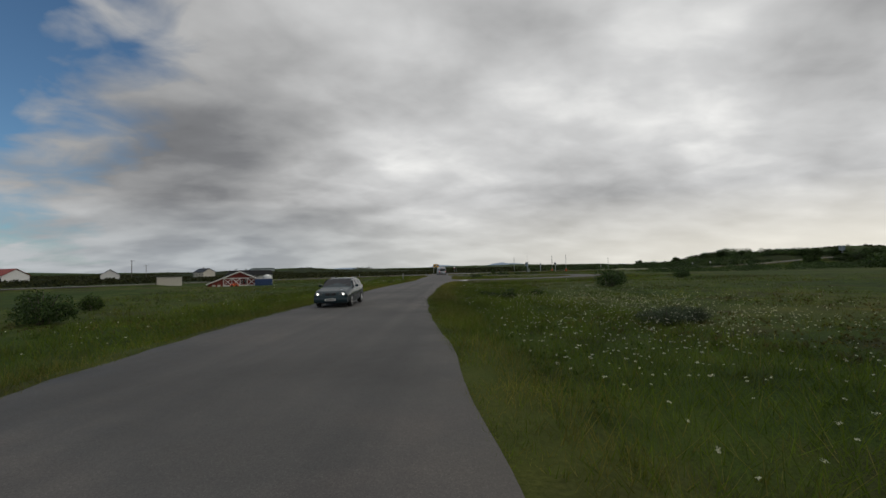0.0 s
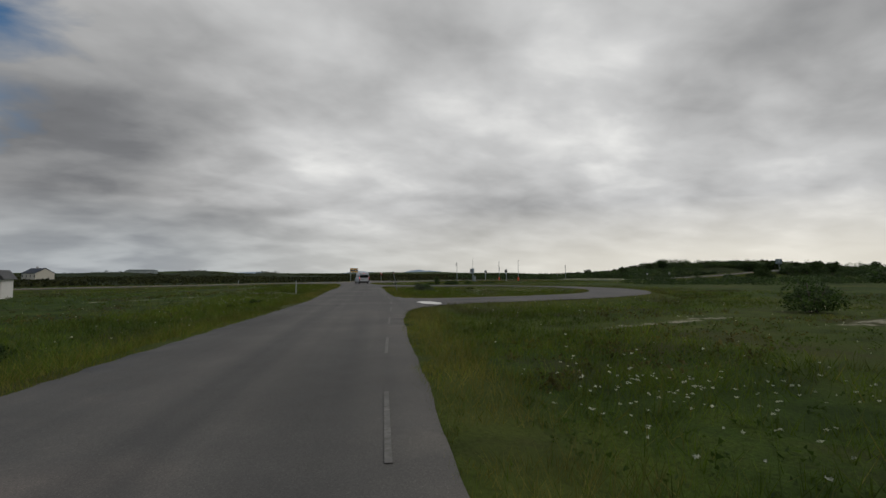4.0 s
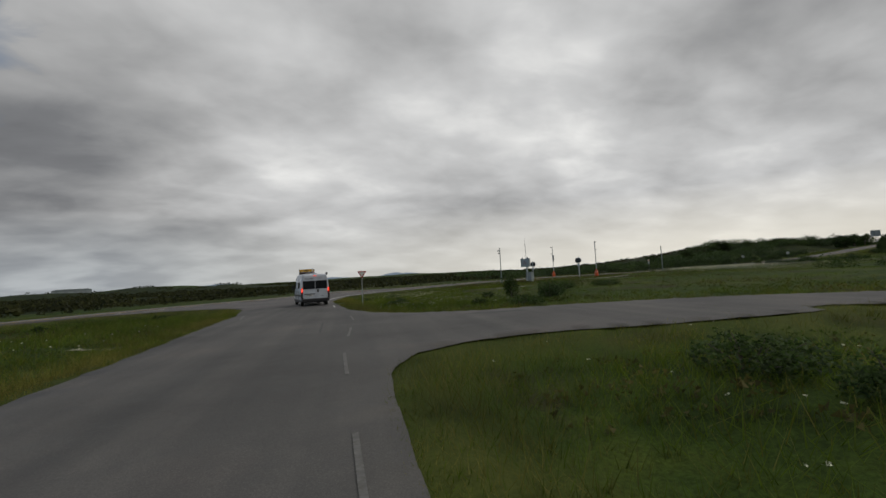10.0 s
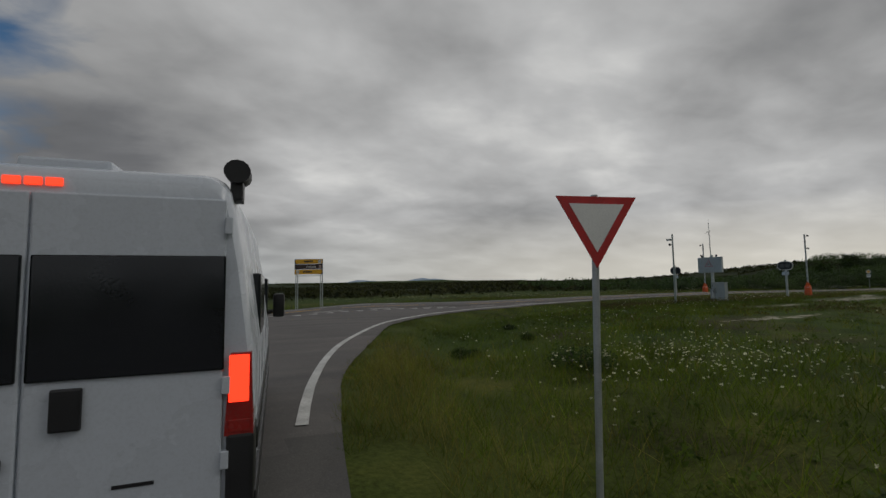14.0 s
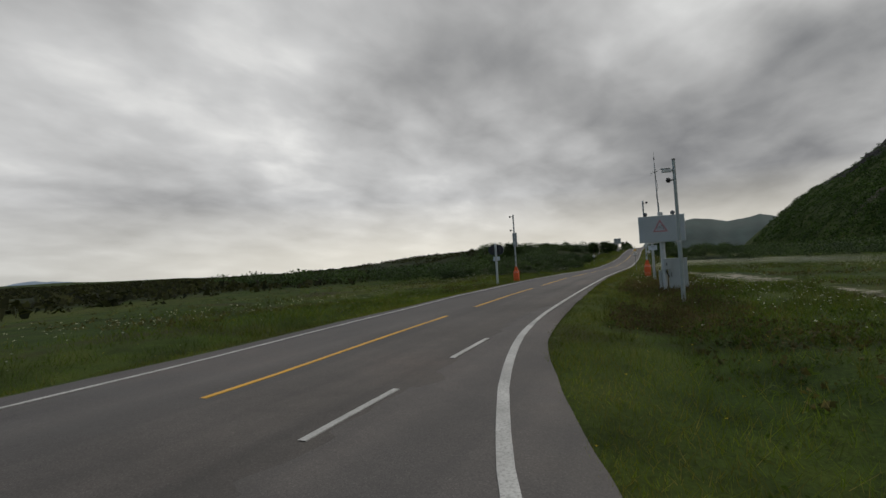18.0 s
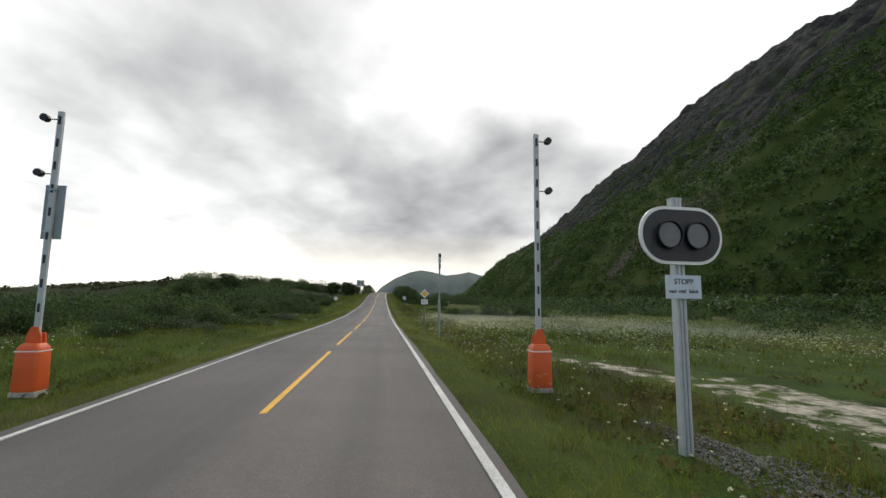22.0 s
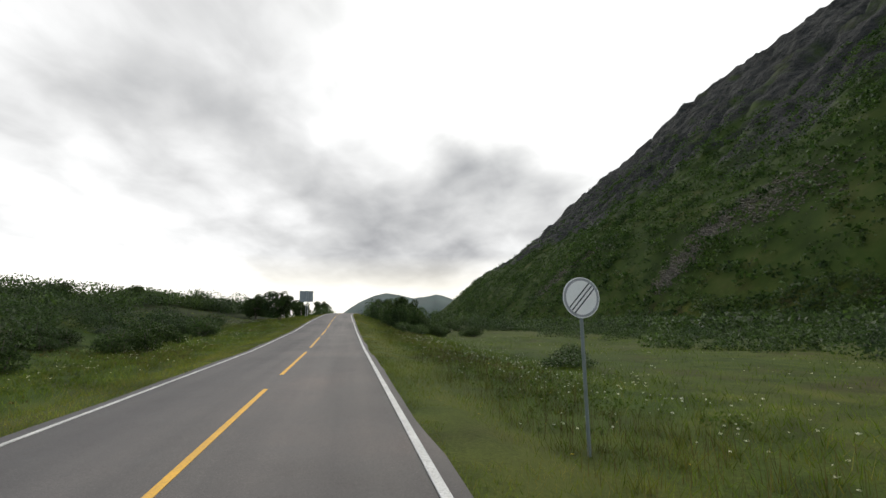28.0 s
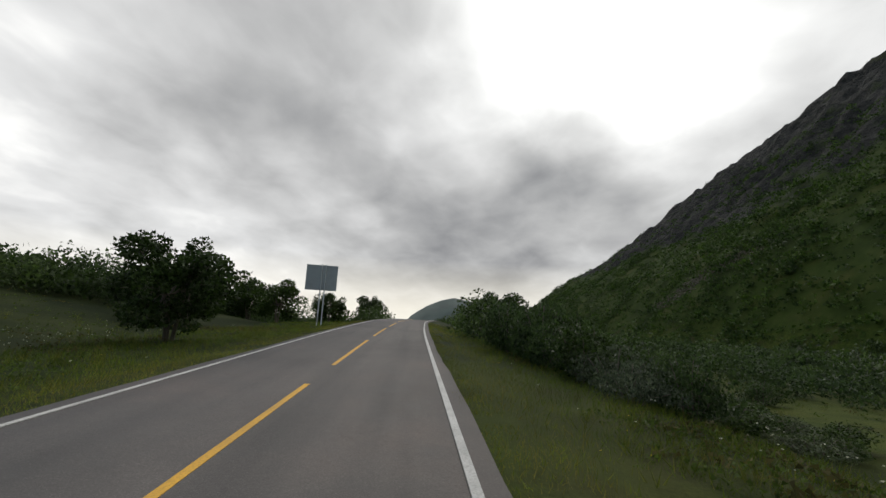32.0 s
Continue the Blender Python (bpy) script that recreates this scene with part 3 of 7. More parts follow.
def road_z(x):
    return np.interp(x, ROAD_X, ROAD_Z)


def deck_z(x, y):
    """Height of the asphalt: the main road's profile, with the banked curve at the junction."""
    x, y = np.asarray(x, float), np.asarray(y, float)
    pivot = np.interp(x, (-20, -3, 0, 3.7, 9.2, 15.6, 23), (-2, -2, 0, 5.9, 10.7, 13.7, 15))
    fall = np.interp(x, (-40, -6, 0, 3, 6, 10, 16, 26, 36), (0, 0.004, 0.010, 0.022, 0.030, 0.026, 0.018, 0.004, 0))
    return road_z(x) * ease(-20, 10, y) + fall * np.clip(y - pivot, -3, 11) * ease(-10, 0, y)


def bumps(x, y, scale, seed, octaves=4):
    """Smooth value noise on a lattice, for whole arrays."""
    out, amp, tot = np.zeros(np.shape(x)), 1.0, 0.0
    for o in range(octaves):
        u, v = np.asarray(x) / scale + seed * 7.3, np.asarray(y) / scale - seed * 3.1
        i, j = np.floor(u), np.floor(v)
        fu, fv = u - i, v - j
        fu, fv = fu * fu * (3 - 2 * fu), fv * fv * (3 - 2 * fv)

        def h(a, b):
            s = np.sin(a * 127.1 + b * 311.7 + seed * 17.7 + o * 5.3) * 43758.5453
            return s - np.floor(s)
        out += amp * ((h(i, j) * (1 - fu) + h(i + 1, j) * fu) * (1 - fv) + (h(i, j + 1) * (1 - fu) + h(i + 1, j + 1) * fu) * fv)
        tot += amp
        amp *= 0.5
        scale *= 0.5
    return out / tot


def ease(a, b, v):
    t = np.clip((v - a) / (b - a), 0, 1)
    return t * t * (3 - 2 * t)


def mound(x, y, cx, cy, rx, ry, h):
    return h * np.exp(-((x - cx) / rx) ** 2 - ((y - cy) / ry) ** 2)


def mountain_z(x, y):
    """The steep mountain side south of the main road, with a shoulder and gullies."""
    s = -y
    w = bumps(x, y, 180, 3, 5) - 0.5
    g = bumps(x * 1.3 + s * 0.35, s * 0.22, 42, 5, 4) - 0.5          # gullies run down the slope
    cr = bumps(x, y, 26, 9, 4) - 0.5
    foot = s - 84 + 18 * w
    front = 12 * ease(0, 60, foot) + 1.03 * np.maximum(foot - 16, 0) - 0.05 * np.maximum(x - 270, 0)
    shoulder = 202 - 0.112 * (x - 451) + 0.75 * (s - 293) - 0.10 * np.maximum(x - 640, 0) + 8 * w
    shoulder = np.minimum(shoulder, 252 - 0.06 * (x - 437) + 0.14 * (s - 375) + 10 * w)
    z = np.minimum(front, shoulder)
    k = ease(20, 120, z)
    crag = np.abs(bumps(x + 0.5 * s, s * 0.6, 34, 15, 4) - 0.5) * 2
    rim = ease(70, 10, shoulder - front) * ease(60, 120, z)
    z = z + k * (26 * (g - 0.14) + 10 * (cr - 0.12) * ease(60, 200, z)) * (1 - 0.65 * rim) - ease(70, 150, z) * (15 * (1 - crag) ** 2 - 4) * (1 - 0.75 * rim) - 2.0 * rim
    z = z - 4 * k
    # broken rock along the crest
    z = z + rim * (15 * (1 - 2 * np.abs(bumps(x, y, 19, 23, 3) - 0.5)) - 13.5 + 10 * (bumps(x, s, 9, 24, 2) - 0.5))
    z = z + mound(x, y, 488, -328, 38, 34, 9) + mound(x, y, 444, -344, 30, 30, 5) - ease(375, 310, x) * ease(275, 320, s) * 15 - mound(x, y, 690, -230, 70, 40, 9) - mound(x, y, 555, -292, 26, 16, 9) - mound(x, y, 537, -312, 12, 12, 4)
    end = ease(1700, 900, x) * ease(20, 130, x)
    return np.maximum(z, 0) * end


def ground_z(x, y):
    x, y = np.asarray(x, float), np.asarray(y, float)
    gap = road_gap(x, y)
    rz = deck_z(x, y)
    field = -0.35 + 0.55 * (bumps(x, y, 24, 1) - 0.5) + 1.1 * (bumps(x, y, 90, 2) - 0.5)
    # land falls away south of the climbing road and rolls north of it
    field += ease(120, 230, x) * ease(60, 20, np.abs(y - 17)) * 0.35 * road_z(x)
    north = ease(22, 40, y) * ease(60, 130, x)
    field += north * (mound(x, y, 201, 76, 34, 26, 8.0) + mound(x, y, 150, 46, 26, 10, 1.8) + mound(x, y, 250, 60, 50, 18, 3.0) + 0.5)
    field += ease(21, 28, y) * ease(70, 46, y) * ease(125, 165, x) * ease(262, 226, x) * 0.42 * road_z(x)
    field += mound(x, y, 265, -20, 45, 18, 1.5)
    # low far hills all round
    r = np.hypot(x - 20, y + 20)
    az = np.degrees(np.arctan2(y + 20, x - 20))
    far = ease(170, 620, r) * (0.8 + 5.0 * bumps(x, y, 260, 6, 4) * ease(200, 900, r))
    far += ease(1300, 2400, r) * 40 * np.maximum(bumps(x, y, 900, 8, 3) - 0.42, 0) * 2.2
    far += mound(x, y, 520, 210, 190, 80, 16) + mound(x, y, -60, 560, 32, 50, 5.5) + mound(x, y, 20, 575, 26, 50, 6.0) + mound(x, y, -150, 520, 60, 60, 5)
    far *= 1 - ease(30, 60, -az) * ease(-120, -60, y)
    field = field + far
    beyond = y - np.interp(x, MAIN_L[:, 0], MAIN_L[:, 1])
    field += ease(30, 70, beyond) * ease(400, 200, r) * 1.5 * (bumps(x, y, 42, 12, 3) - 0.45)
    field = field + mountain_z(x, y)
    # verge: level, then a shallow ditch, then the field
    v = ease(0.3, 2.6, gap)
    ditch = rz - 0.06 - 0.42 * v + 0.12 * ease(3, 6, gap)
    wide = 6 + 10 * ease(110, 190, x)
    k = ease(2.5, wide, gap)
    z = ditch * (1 - k) + field * k
    return np.where(gap < 0.25, rz - 0.06, z)


def grid_axis(parts):
    out = [parts[0][0]]
    for a, b, s in parts:
        n = max(1, round((b - a) / s))
        out += list(np.linspace(a, b, n + 1)[1:])
    return np.array(out)


gx = grid_axis([(-4000, -1200, 350), (-1200, -300, 60), (-300, -80, 8), (-80, 200, 1.4), (200, 300, 3), (300, 620, 4), (620, 900, 8), (900, 1500, 16), (1500, 2600, 60), (2600, 4500, 300)])
gy = grid_axis([(-3500, -900, 200), (-900, -560, 30), (-560, -400, 8), (-400, -180, 4), (-180, 60, 1.35), (60, 130, 2.5), (130, 300, 10), (300, 1200, 50), (1200, 4500, 300)])
X, Y = np.meshgrid(gx, gy, indexing="ij")
Z = ground_z(X.ravel(), Y.ravel()).reshape(X.shape)


def mesh_from(name, verts, faces, mats, smooth=False):
    me = bpy.data.meshes.new(name)
    me.from_pydata(verts, [], faces)
    for m in mats:
        me.materials.append(m)
    if smooth:
        me.polygons.foreach_set("use_smooth", [True] * len(me.polygons))
    me.update()
    return me


def fast_mesh(name, verts, loops_per, idx, mat, smooth=False):
    """A large mesh of equal polygons from arrays."""
    me = bpy.data.meshes.new(name)
    n = len(idx) // loops_per
    me.vertices.add(len(verts))
    me.vertices.foreach_set("co", np.ascontiguousarray(verts, np.float32).ravel())
    me.loops.add(len(idx))
    me.loops.foreach_set("vertex_index", np.ascontiguousarray(idx, np.int32))
    me.polygons.add(n)
    me.polygons.foreach_set("loop_start", np.arange(0, n * loops_per, loops_per, dtype=np.int32))
    if smooth:
        me.polygons.foreach_set("use_smooth", np.ones(n, bool))
    me.materials.append(mat)
    me.update(calc_edges=True)
    return me


nx, ny = X.shape
ii, jj = np.meshgrid(np.arange(nx - 1), np.arange(ny - 1), indexing="ij")
a = (ii * ny + jj).ravel()
quads = np.stack([a, a + ny, a + ny + 1, a + 1], 1).ravel()
me = fast_mesh("ground", np.stack([X.ravel(), Y.ravel(), Z.ravel()], 1), 4, quads, M_GROUND, True)

SAND = [(-9, -101, 8, 1.3), (-4, -97, 9, 1.2), (48.5, 5.4, 8.0, 2.7), (43.0, 4.8, 5.0, 2.2), (54.5, 7.6, 2.6, 1.1), (57.0, 8.4, 1.7, 1.2), (-26, -51, 7, 1.3), (32, 3, 6, 1.2), (22, -2, 7, 1.5), (-12, -92, 9, 1.2)]

TRACKS = [((-42, -59), (-19.6, -50.4), 0.75), ((-34, -18.2), (-13.0, -26.3), 0.7)]


def zones(x, y, z):
    """How sandy, how dry and how rocky the ground is."""
    sand = np.zeros(x.shape)
    for cx, cy, rx, ry in SAND:
        sand = np.maximum(sand, 0.61 * np.exp(-(((x - cx) / rx) ** 2 + ((y - cy) / ry) ** 2) ** 2))
    for p, q, w in TRACKS:
        sand = np.maximum(sand, 0.72 * np.exp(-(dist_to(np.array([p, q], float), x, y) / w) ** 2))
    gap = road_gap(x, y)
    sand = np.maximum(sand, 0.46 * np.exp(-(gap / 0.3) ** 2))
    dry = 0.95 * np.exp(-((gap - 0.55) / 0.9) ** 2) * (gap > -1)
    dry = dry * (1 - 0.5 * ease(0, 8, y))
    dry = np.maximum(dry, 0.75 * ease(-0.5, 0.2, gap) * ease(3.4, 2.0, gap) * ease(45, 75, x) * (y > 5))          # mown strip
    m = mountain_z(x, y)
    s = -y
    front = 1.03 * (s - 100) - 0.05 * np.maximum(x - 270, 0)
    crest = 202 - 0.112 * (x - 451) + 0.75 * (s - 293) - 0.10 * np.maximum(x - 640, 0)
    steep = 0.12 * ease(25, 90, m) + 0.56 * ease(108, 32, crest - front + 60 * (bumps(x, y, 70, 4) - 0.5)) * ease(40, 90, m) + 0.10 * (bumps(x, y, 60, 4) - 0.5)
    scree = np.exp(-(((x - 277) + (s - 111) * 0.75) / (7 + 0.16 * (s - 111))) ** 2) * ease(8, 16, m) * ease(70, 44, m)
    scree2 = np.exp(-(((x - 412) + (s - 126) * 3.4) / 26) ** 2) * ease(24, 32, m) * ease(66, 50, m)
    scree3 = np.exp(-((x - 240) / 16) ** 2 - ((s - 130) / 7) ** 2)
    dry = dry + 0.32 * ease(118, 135, x) * ease(310, 280, x) * ease(-46, -38, y) * ease(5, -2, y) + 0.35 * (bumps(x, y, 30, 27, 3) > 0.58) * (gap > 8) * (m < 6) * (x > -80) * (x < 300)
    return sand, dry, steep * (m > 5) + 0.5 * np.maximum(np.maximum(scree, scree2 * 0.9), scree3 * 0.85)


zs, zd, zr = zones(X.ravel(), Y.ravel(), Z.ravel())
at = me.color_attributes.new("zone", "FLOAT_COLOR", "POINT")
fr = np.hypot(X.ravel() - 20, Y.ravel() + 20)
north_of = Y.ravel() - np.interp(X.ravel(), MAIN_L[:, 0], MAIN_L[:, 1])          # how far beyond the main road
heath = np.maximum(ease(110, 210, fr) * ease(-40, 10, Y.ravel()), ease(24, 52, north_of)) * 0.75 * (Y.ravel() > -60)
at.data.foreach_set("color", np.stack([zs, zd, zr, heath], 1).astype(np.float32).ravel())
tagged(new("ground", me), "rough green coastal meadow rising to a steep rocky mountain", "ground", kind="structure")


# ---- far mountains beyond the coast, their blue air haze painted into the colour ----
M_FARHAZE_BLUE = painted("far_mountain_painted_blue_haze", (0.24, 0.31, 0.40), 1.0, 0, 0.12, 0.004, 0.0)
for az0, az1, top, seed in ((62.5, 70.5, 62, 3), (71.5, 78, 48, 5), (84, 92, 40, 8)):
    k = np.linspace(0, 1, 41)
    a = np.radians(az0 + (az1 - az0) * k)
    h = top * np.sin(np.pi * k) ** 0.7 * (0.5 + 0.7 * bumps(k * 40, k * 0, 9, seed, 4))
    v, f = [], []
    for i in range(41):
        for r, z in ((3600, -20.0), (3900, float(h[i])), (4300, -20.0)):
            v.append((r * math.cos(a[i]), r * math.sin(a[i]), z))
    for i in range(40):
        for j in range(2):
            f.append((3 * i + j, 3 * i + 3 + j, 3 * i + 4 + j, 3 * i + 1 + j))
    tagged(new("backdrop_mountain", mesh_from("backdrop_mountain", v, f, [M_FARHAZE_BLUE], True)), "mountain ridge far beyond the coast, pale blue haze painted into its colour", "mountain", kind="structure")
# green hill whose distance haze is mixed into its base colour as blue-grey
M_FARHAZE_GREEN = painted("far_hill_painted_green_blue_haze", (0.058, 0.086, 0.080), 1.0, 0, 0.3, 0.012, 0.1)
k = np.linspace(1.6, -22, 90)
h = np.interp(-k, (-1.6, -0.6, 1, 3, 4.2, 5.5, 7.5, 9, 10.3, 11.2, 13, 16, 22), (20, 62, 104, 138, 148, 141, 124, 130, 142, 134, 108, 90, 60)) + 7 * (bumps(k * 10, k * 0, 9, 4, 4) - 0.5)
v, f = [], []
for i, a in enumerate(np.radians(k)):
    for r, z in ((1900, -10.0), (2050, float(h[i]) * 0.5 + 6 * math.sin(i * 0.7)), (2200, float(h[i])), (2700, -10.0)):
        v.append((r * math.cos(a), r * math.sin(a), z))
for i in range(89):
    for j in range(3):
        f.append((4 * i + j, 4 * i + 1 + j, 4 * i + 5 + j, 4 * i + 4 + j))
tagged(new("backdrop_hill", mesh_from("backdrop_hill", v, f, [M_FARHAZE_GREEN], True)), "two-topped green hill beyond the end of the road, haze painted into its colour", "hill", kind="structure")

# ---- asphalt ----
def ribbon(line, left, right, z=0.0, skirt=0.10, closed_ends=True):
    """A strip along a line between two sideways offsets, with skirts at its edges."""
    l, r = offset(line, left), offset(line, right)
    n = len(line)
    zz = deck_z(line[:, 0], line[:, 1])
    v, f = [], []
    for i in range(n):
        v += [(*l[i], zz[i] + z - skirt), (*l[i], zz[i] + z), (*r[i], zz[i] + z), (*r[i], zz[i] + z - skirt)]
    for i in range(n - 1):
        for k in range(3):
            a = 4 * i + k
            f.append((a, a + 1, a + 5, a + 4))
    return v, f


def ragged(line, w, seed):
    """A road surface with slightly crumbling edges."""
    n = len(line)
    s = np.arange(n) * 1.0
    v, f = [], []
    nn = normals(line)
    zz = deck_z(line[:, 0], line[:, 1])
    lw = w + 0.22 * (bumps(s, s * 0, 4.0, seed) - 0.5)
    rw = w + 0.22 * (bumps(s, s * 0, 3.5, seed + 1) - 0.5)
    for i in range(n):
        l, r = line[i] + nn[i] * lw[i], line[i] - nn[i] * rw[i]
        zl, zr_ = float(deck_z(*l)), float(deck_z(*r))
        v += [(*l, zl - 0.12), (*l, zl - 0.008), (*line[i], zz[i]), (*r, zr_ - 0.008), (*r, zr_ - 0.12)]
    for i in range(n - 1):
        for k in range(4):
            a = 5 * i + k
            f.append((a, a + 1, a + 6, a + 5))
    return v, f


def asphalt_sheet(name, x0, x1, y0, y1, step=0.5):
    """Side road, lay-by and corners as one surface whose rim follows the edge of the asphalt."""
    ax, ay = np.arange(x0, x1, step), np.arange(y0, y1, step)
    px, py = (c.ravel() for c in np.meshgrid(ax, ay, indexing="ij"))
    ny = len(ay)
    g = exact_gap(px, py, False)
    near = np.abs(g) < step * 0.75
    e = 0.05
    for _ in range(2):
        qx, qy = px[near], py[near]
        g0 = exact_gap(qx, qy, False) - 0.16 * (bumps(qx, qy, 2.5, 11) - 0.5)
        dx = (exact_gap(qx + e, qy, False) - exact_gap(qx - e, qy, False)) / (2 * e)
        dy = (exact_gap(qx, qy + e, False) - exact_gap(qx, qy - e, False)) / (2 * e)
        n = np.maximum(dx * dx + dy * dy, 0.25)
        px[near], py[near] = qx - g0 * dx / n, qy - g0 * dy / n
    ok = (g < step * 0.75)
    i, j = np.meshgrid(np.arange(len(ax) - 1), np.arange(ny - 1), indexing="ij")
    c = (i * ny + j).ravel()
    q = np.stack([c, c + ny, c + ny + 1, c + 1], 1)
    q = q[ok[q].all(1)]
    used, inv = np.unique(q, return_inverse=True)
    z = deck_z(px, py) - 0.03 * ease(-0.4, 0.0, g)
    z = z - 0.006 * ease(24, 30, px)
    me = fast_mesh(name, np.stack([px, py, z], 1)[used], 4, inv.ravel(), A_SIDE, True)
    me.materials.append(A_MAIN)
    cy = py[q].mean(1)
    me.polygons.foreach_set("material_index", (cy + 2.0 * bumps(px[q[:, 0]], cy, 3, 4) > -9).astype(np.int32))
    return me


tagged(new("road_side", asphalt_sheet("road_side", -52, 44, -210, 16)), "old grey-brown asphalt side road with a lay-by loop", "road", kind="structure")
v, f = ragged(MAIN_L, MAIN_W, 3)
tagged(new("road_main", mesh_from("road_main", [(x, y, z + 0.006) for x, y, z in v], f, [A_MAIN], True)), "smooth grey asphalt main road with painted lines", "road", kind="structure")


# ---- road markings: each stroke a thin slab of paint ----
def stroke(name, line, width, mat, z=0.012):
    v, f = ribbon(line, width / 2, -width / 2, z, 0.02)
    return tagged(new(name, mesh_from(name, v, f, [mat])), "", "road marking", kind="structure")


def along(line, s0, s1):
    """The stretch of a line between two x values."""
    return line[(line[:, 0] >= s0) & (line[:, 0] <= s1)]


def sample(line, s):
    d = np.concatenate([[0], np.cumsum(np.linalg.norm(np.diff(line, axis=0), axis=1))])
    return np.stack([np.interp(s, d, line[:, 0]), np.interp(s, d, line[:, 1])], -1), d[-1]


def arc_of_x(line, x):
    d = np.concatenate([[0], np.cumsum(np.linalg.norm(np.diff(line, axis=0), axis=1))])
    return float(np.interp(x, line[:, 0], d))


def dashes(name, line, starts, length, width, mat, label):
    for s in starts:
        pts, total = sample(line, np.linspace(s, s + length, 7))
        if s + length > total:
            continue
        tagged(stroke(name, pts, width, mat), label)


s0 = arc_of_x(MAIN_L, 36.2)
dashes("centre_line", MAIN_L, [s0 + float(np.interp(k, (-2, -1, 0, 1, 3, 9, 11, 13, 33), (-22.7, -11.3, 0, 12, 35.2, 105.3, 128.6, 152.4, 390))) for k in range(-2, 32)], 8.95, 0.11, M_YELLOW, "worn yellow centre line on grey asphalt")
pts, _ = sample(MAIN_L, np.linspace(arc_of_x(MAIN_L, -60), s0 - 26.3, 40))
tagged(stroke("centre_line", pts, 0.10, M_YELLOW), "long thin yellow centre line across the junction")
edge_north = offset(MAIN_L, np.interp(MAIN_L[:, 0], (4, 10, 30), (1.9, 2.35, 2.8))[:, None])
tagged(stroke("edge_line", along(edge_north, -120, 420), 0.09, M_WHITE), "white painted edge line beside the verge")
EDGE = [(-2.75, -9.6), (-2.3, -7.4), (-1.4, -4.2), (-0.2, -1.1), (2.3, 3.65), (4.05, 5.9), (5.25, 7.1), (6.7, 8.4), (8.0, 9.35), (9.5, 10.3), (12.1, 11.65), (14.4, 12.46), (16.3, 12.98), (19.3, 13.54), (22.7, 13.80), (26.5, 13.84), (31, 13.84), (40, 13.88), (60, 13.90), (95, 13.92), (130, 13.92), (176, 13.92)]
edge_south = smooth_line(EDGE, 0.8)
far_south = offset(MAIN_L, -2.8)
far_south = far_south[far_south[:, 0] > 177]
tagged(stroke("edge_line", edge_south[edge_south[:, 0] < 21.6], 0.16, M_WHITE), "broad white edge line curving round the corner")
tagged(stroke("edge_line", np.vstack([edge_south[edge_south[:, 0] >= 20.6], far_south]), 0.118, M_WHITE, 0.015), "white painted edge line on the mountain side of the road")
near_line = smooth_line([(-19, 1.0), (-14, 4.6), (-7, 8.9), (-1.4, 11.2), (1.1, 12.05), (4.7, 13.15), (8.6, 13.8), (13, 14.1), (17, 14.2), (21, 14.2)], 0.5)
n0 = arc_of_x(near_line, 4.75)
dashes("edge_dash", near_line, [n0 + 4.05 * k for k in range(-7, 4)], 2.0, 0.10, M_WHITE, "short white dash along the junction mouth")
dashes("lane_dash", smooth_line([(-4.6, -20), (-4.2, -17.1), (-3.6, -14.2), (-3.1, -11.2)], 0.5), [3.0, 7.9], 2.6, 0.085, M_WHITE, "short white dash at the road edge")
dashes("lane_dash", smooth_line([(-10.6, -22), (-10.1, -18.3), (-9.5, -14.6)], 0.5), [0.8, 5.8], 2.9, 0.10, M_WHITE_OLD, "faded white dash beside the verge")
side_edge = offset(SIDE_L, -np.interp(SIDE_L[:, 1], (-135, -124, -85, -74, -66, -54, -47, -36, -27, -18), (2.5, 2.6, 2.42, 2.5, 2.66, 2.95, 2.85, 2.95, 3.5, 3.5))[:, None])
d_side = np.concatenate([[0], np.cumsum(np.linalg.norm(np.diff(side_edge, axis=0), axis=1))])
sy = float(np.interp(-74.1, side_edge[:, 1], d_side))
dashes("lane_dash", side_edge, [sy + 6.0 * k for k in range(-9, 9)], 2.6, 0.075, M_WHITE_OLD, "almost worn-away white dash on old asphalt")
tooth_line = offset(near_line, -0.74)
t0 = arc_of_x(tooth_line, 4.4)
for k in range(-9, 7):
    (p0, p1), _ = sample(tooth_line, np.array([t0 + 1.02 * k, t0 + 1.02 * k + 0.52]))
    along_v = (p1 - p0) / np.linalg.norm(p1 - p0)
    tip = (p0 + p1) / 2 + np.array([along_v[1], -along_v[0]]) * 0.52
    h = float(deck_z(p0[0], p0[1]))
    v = [(*p0, h + 0.014), (*p1, h + 0.014), (*tip, h + 0.014), (*p0, h - 0.02), (*p1, h - 0.02), (*tip, h - 0.02)]
    me = mesh_from("give_way_tooth", v, [(0, 2, 1), (3, 4, 5), (0, 1, 4, 3), (1, 2, 5, 4), (2, 0, 3, 5)], [M_WHITE])
    tagged(new("give_way_tooth", me), "white painted give-way triangle on the asphalt", "road marking", "give-way triangles", "structure")


# ---- small building kit ----
def shape():
    return bmesh.new()


def part(name, bm, mat, parent=None, label="", smooth=False, kind="", category="", group=""):
    """Links a bmesh as one mesh object under a thing."""
    me = bpy.data.meshes.new(name)
    bmesh.ops.recalc_face_normals(bm, faces=bm.faces[:])
    bm.to_mesh(me)
    bm.free()
    me.materials.append(mat)
    if smooth:
        me.polygons.foreach_set("use_smooth", [True] * len(me.polygons))
        me.set_sharp_from_angle(angle=radians(40))
    ob = new(name, me)
    ob.parent = parent
    return tagged(ob, label, category, group, kind)


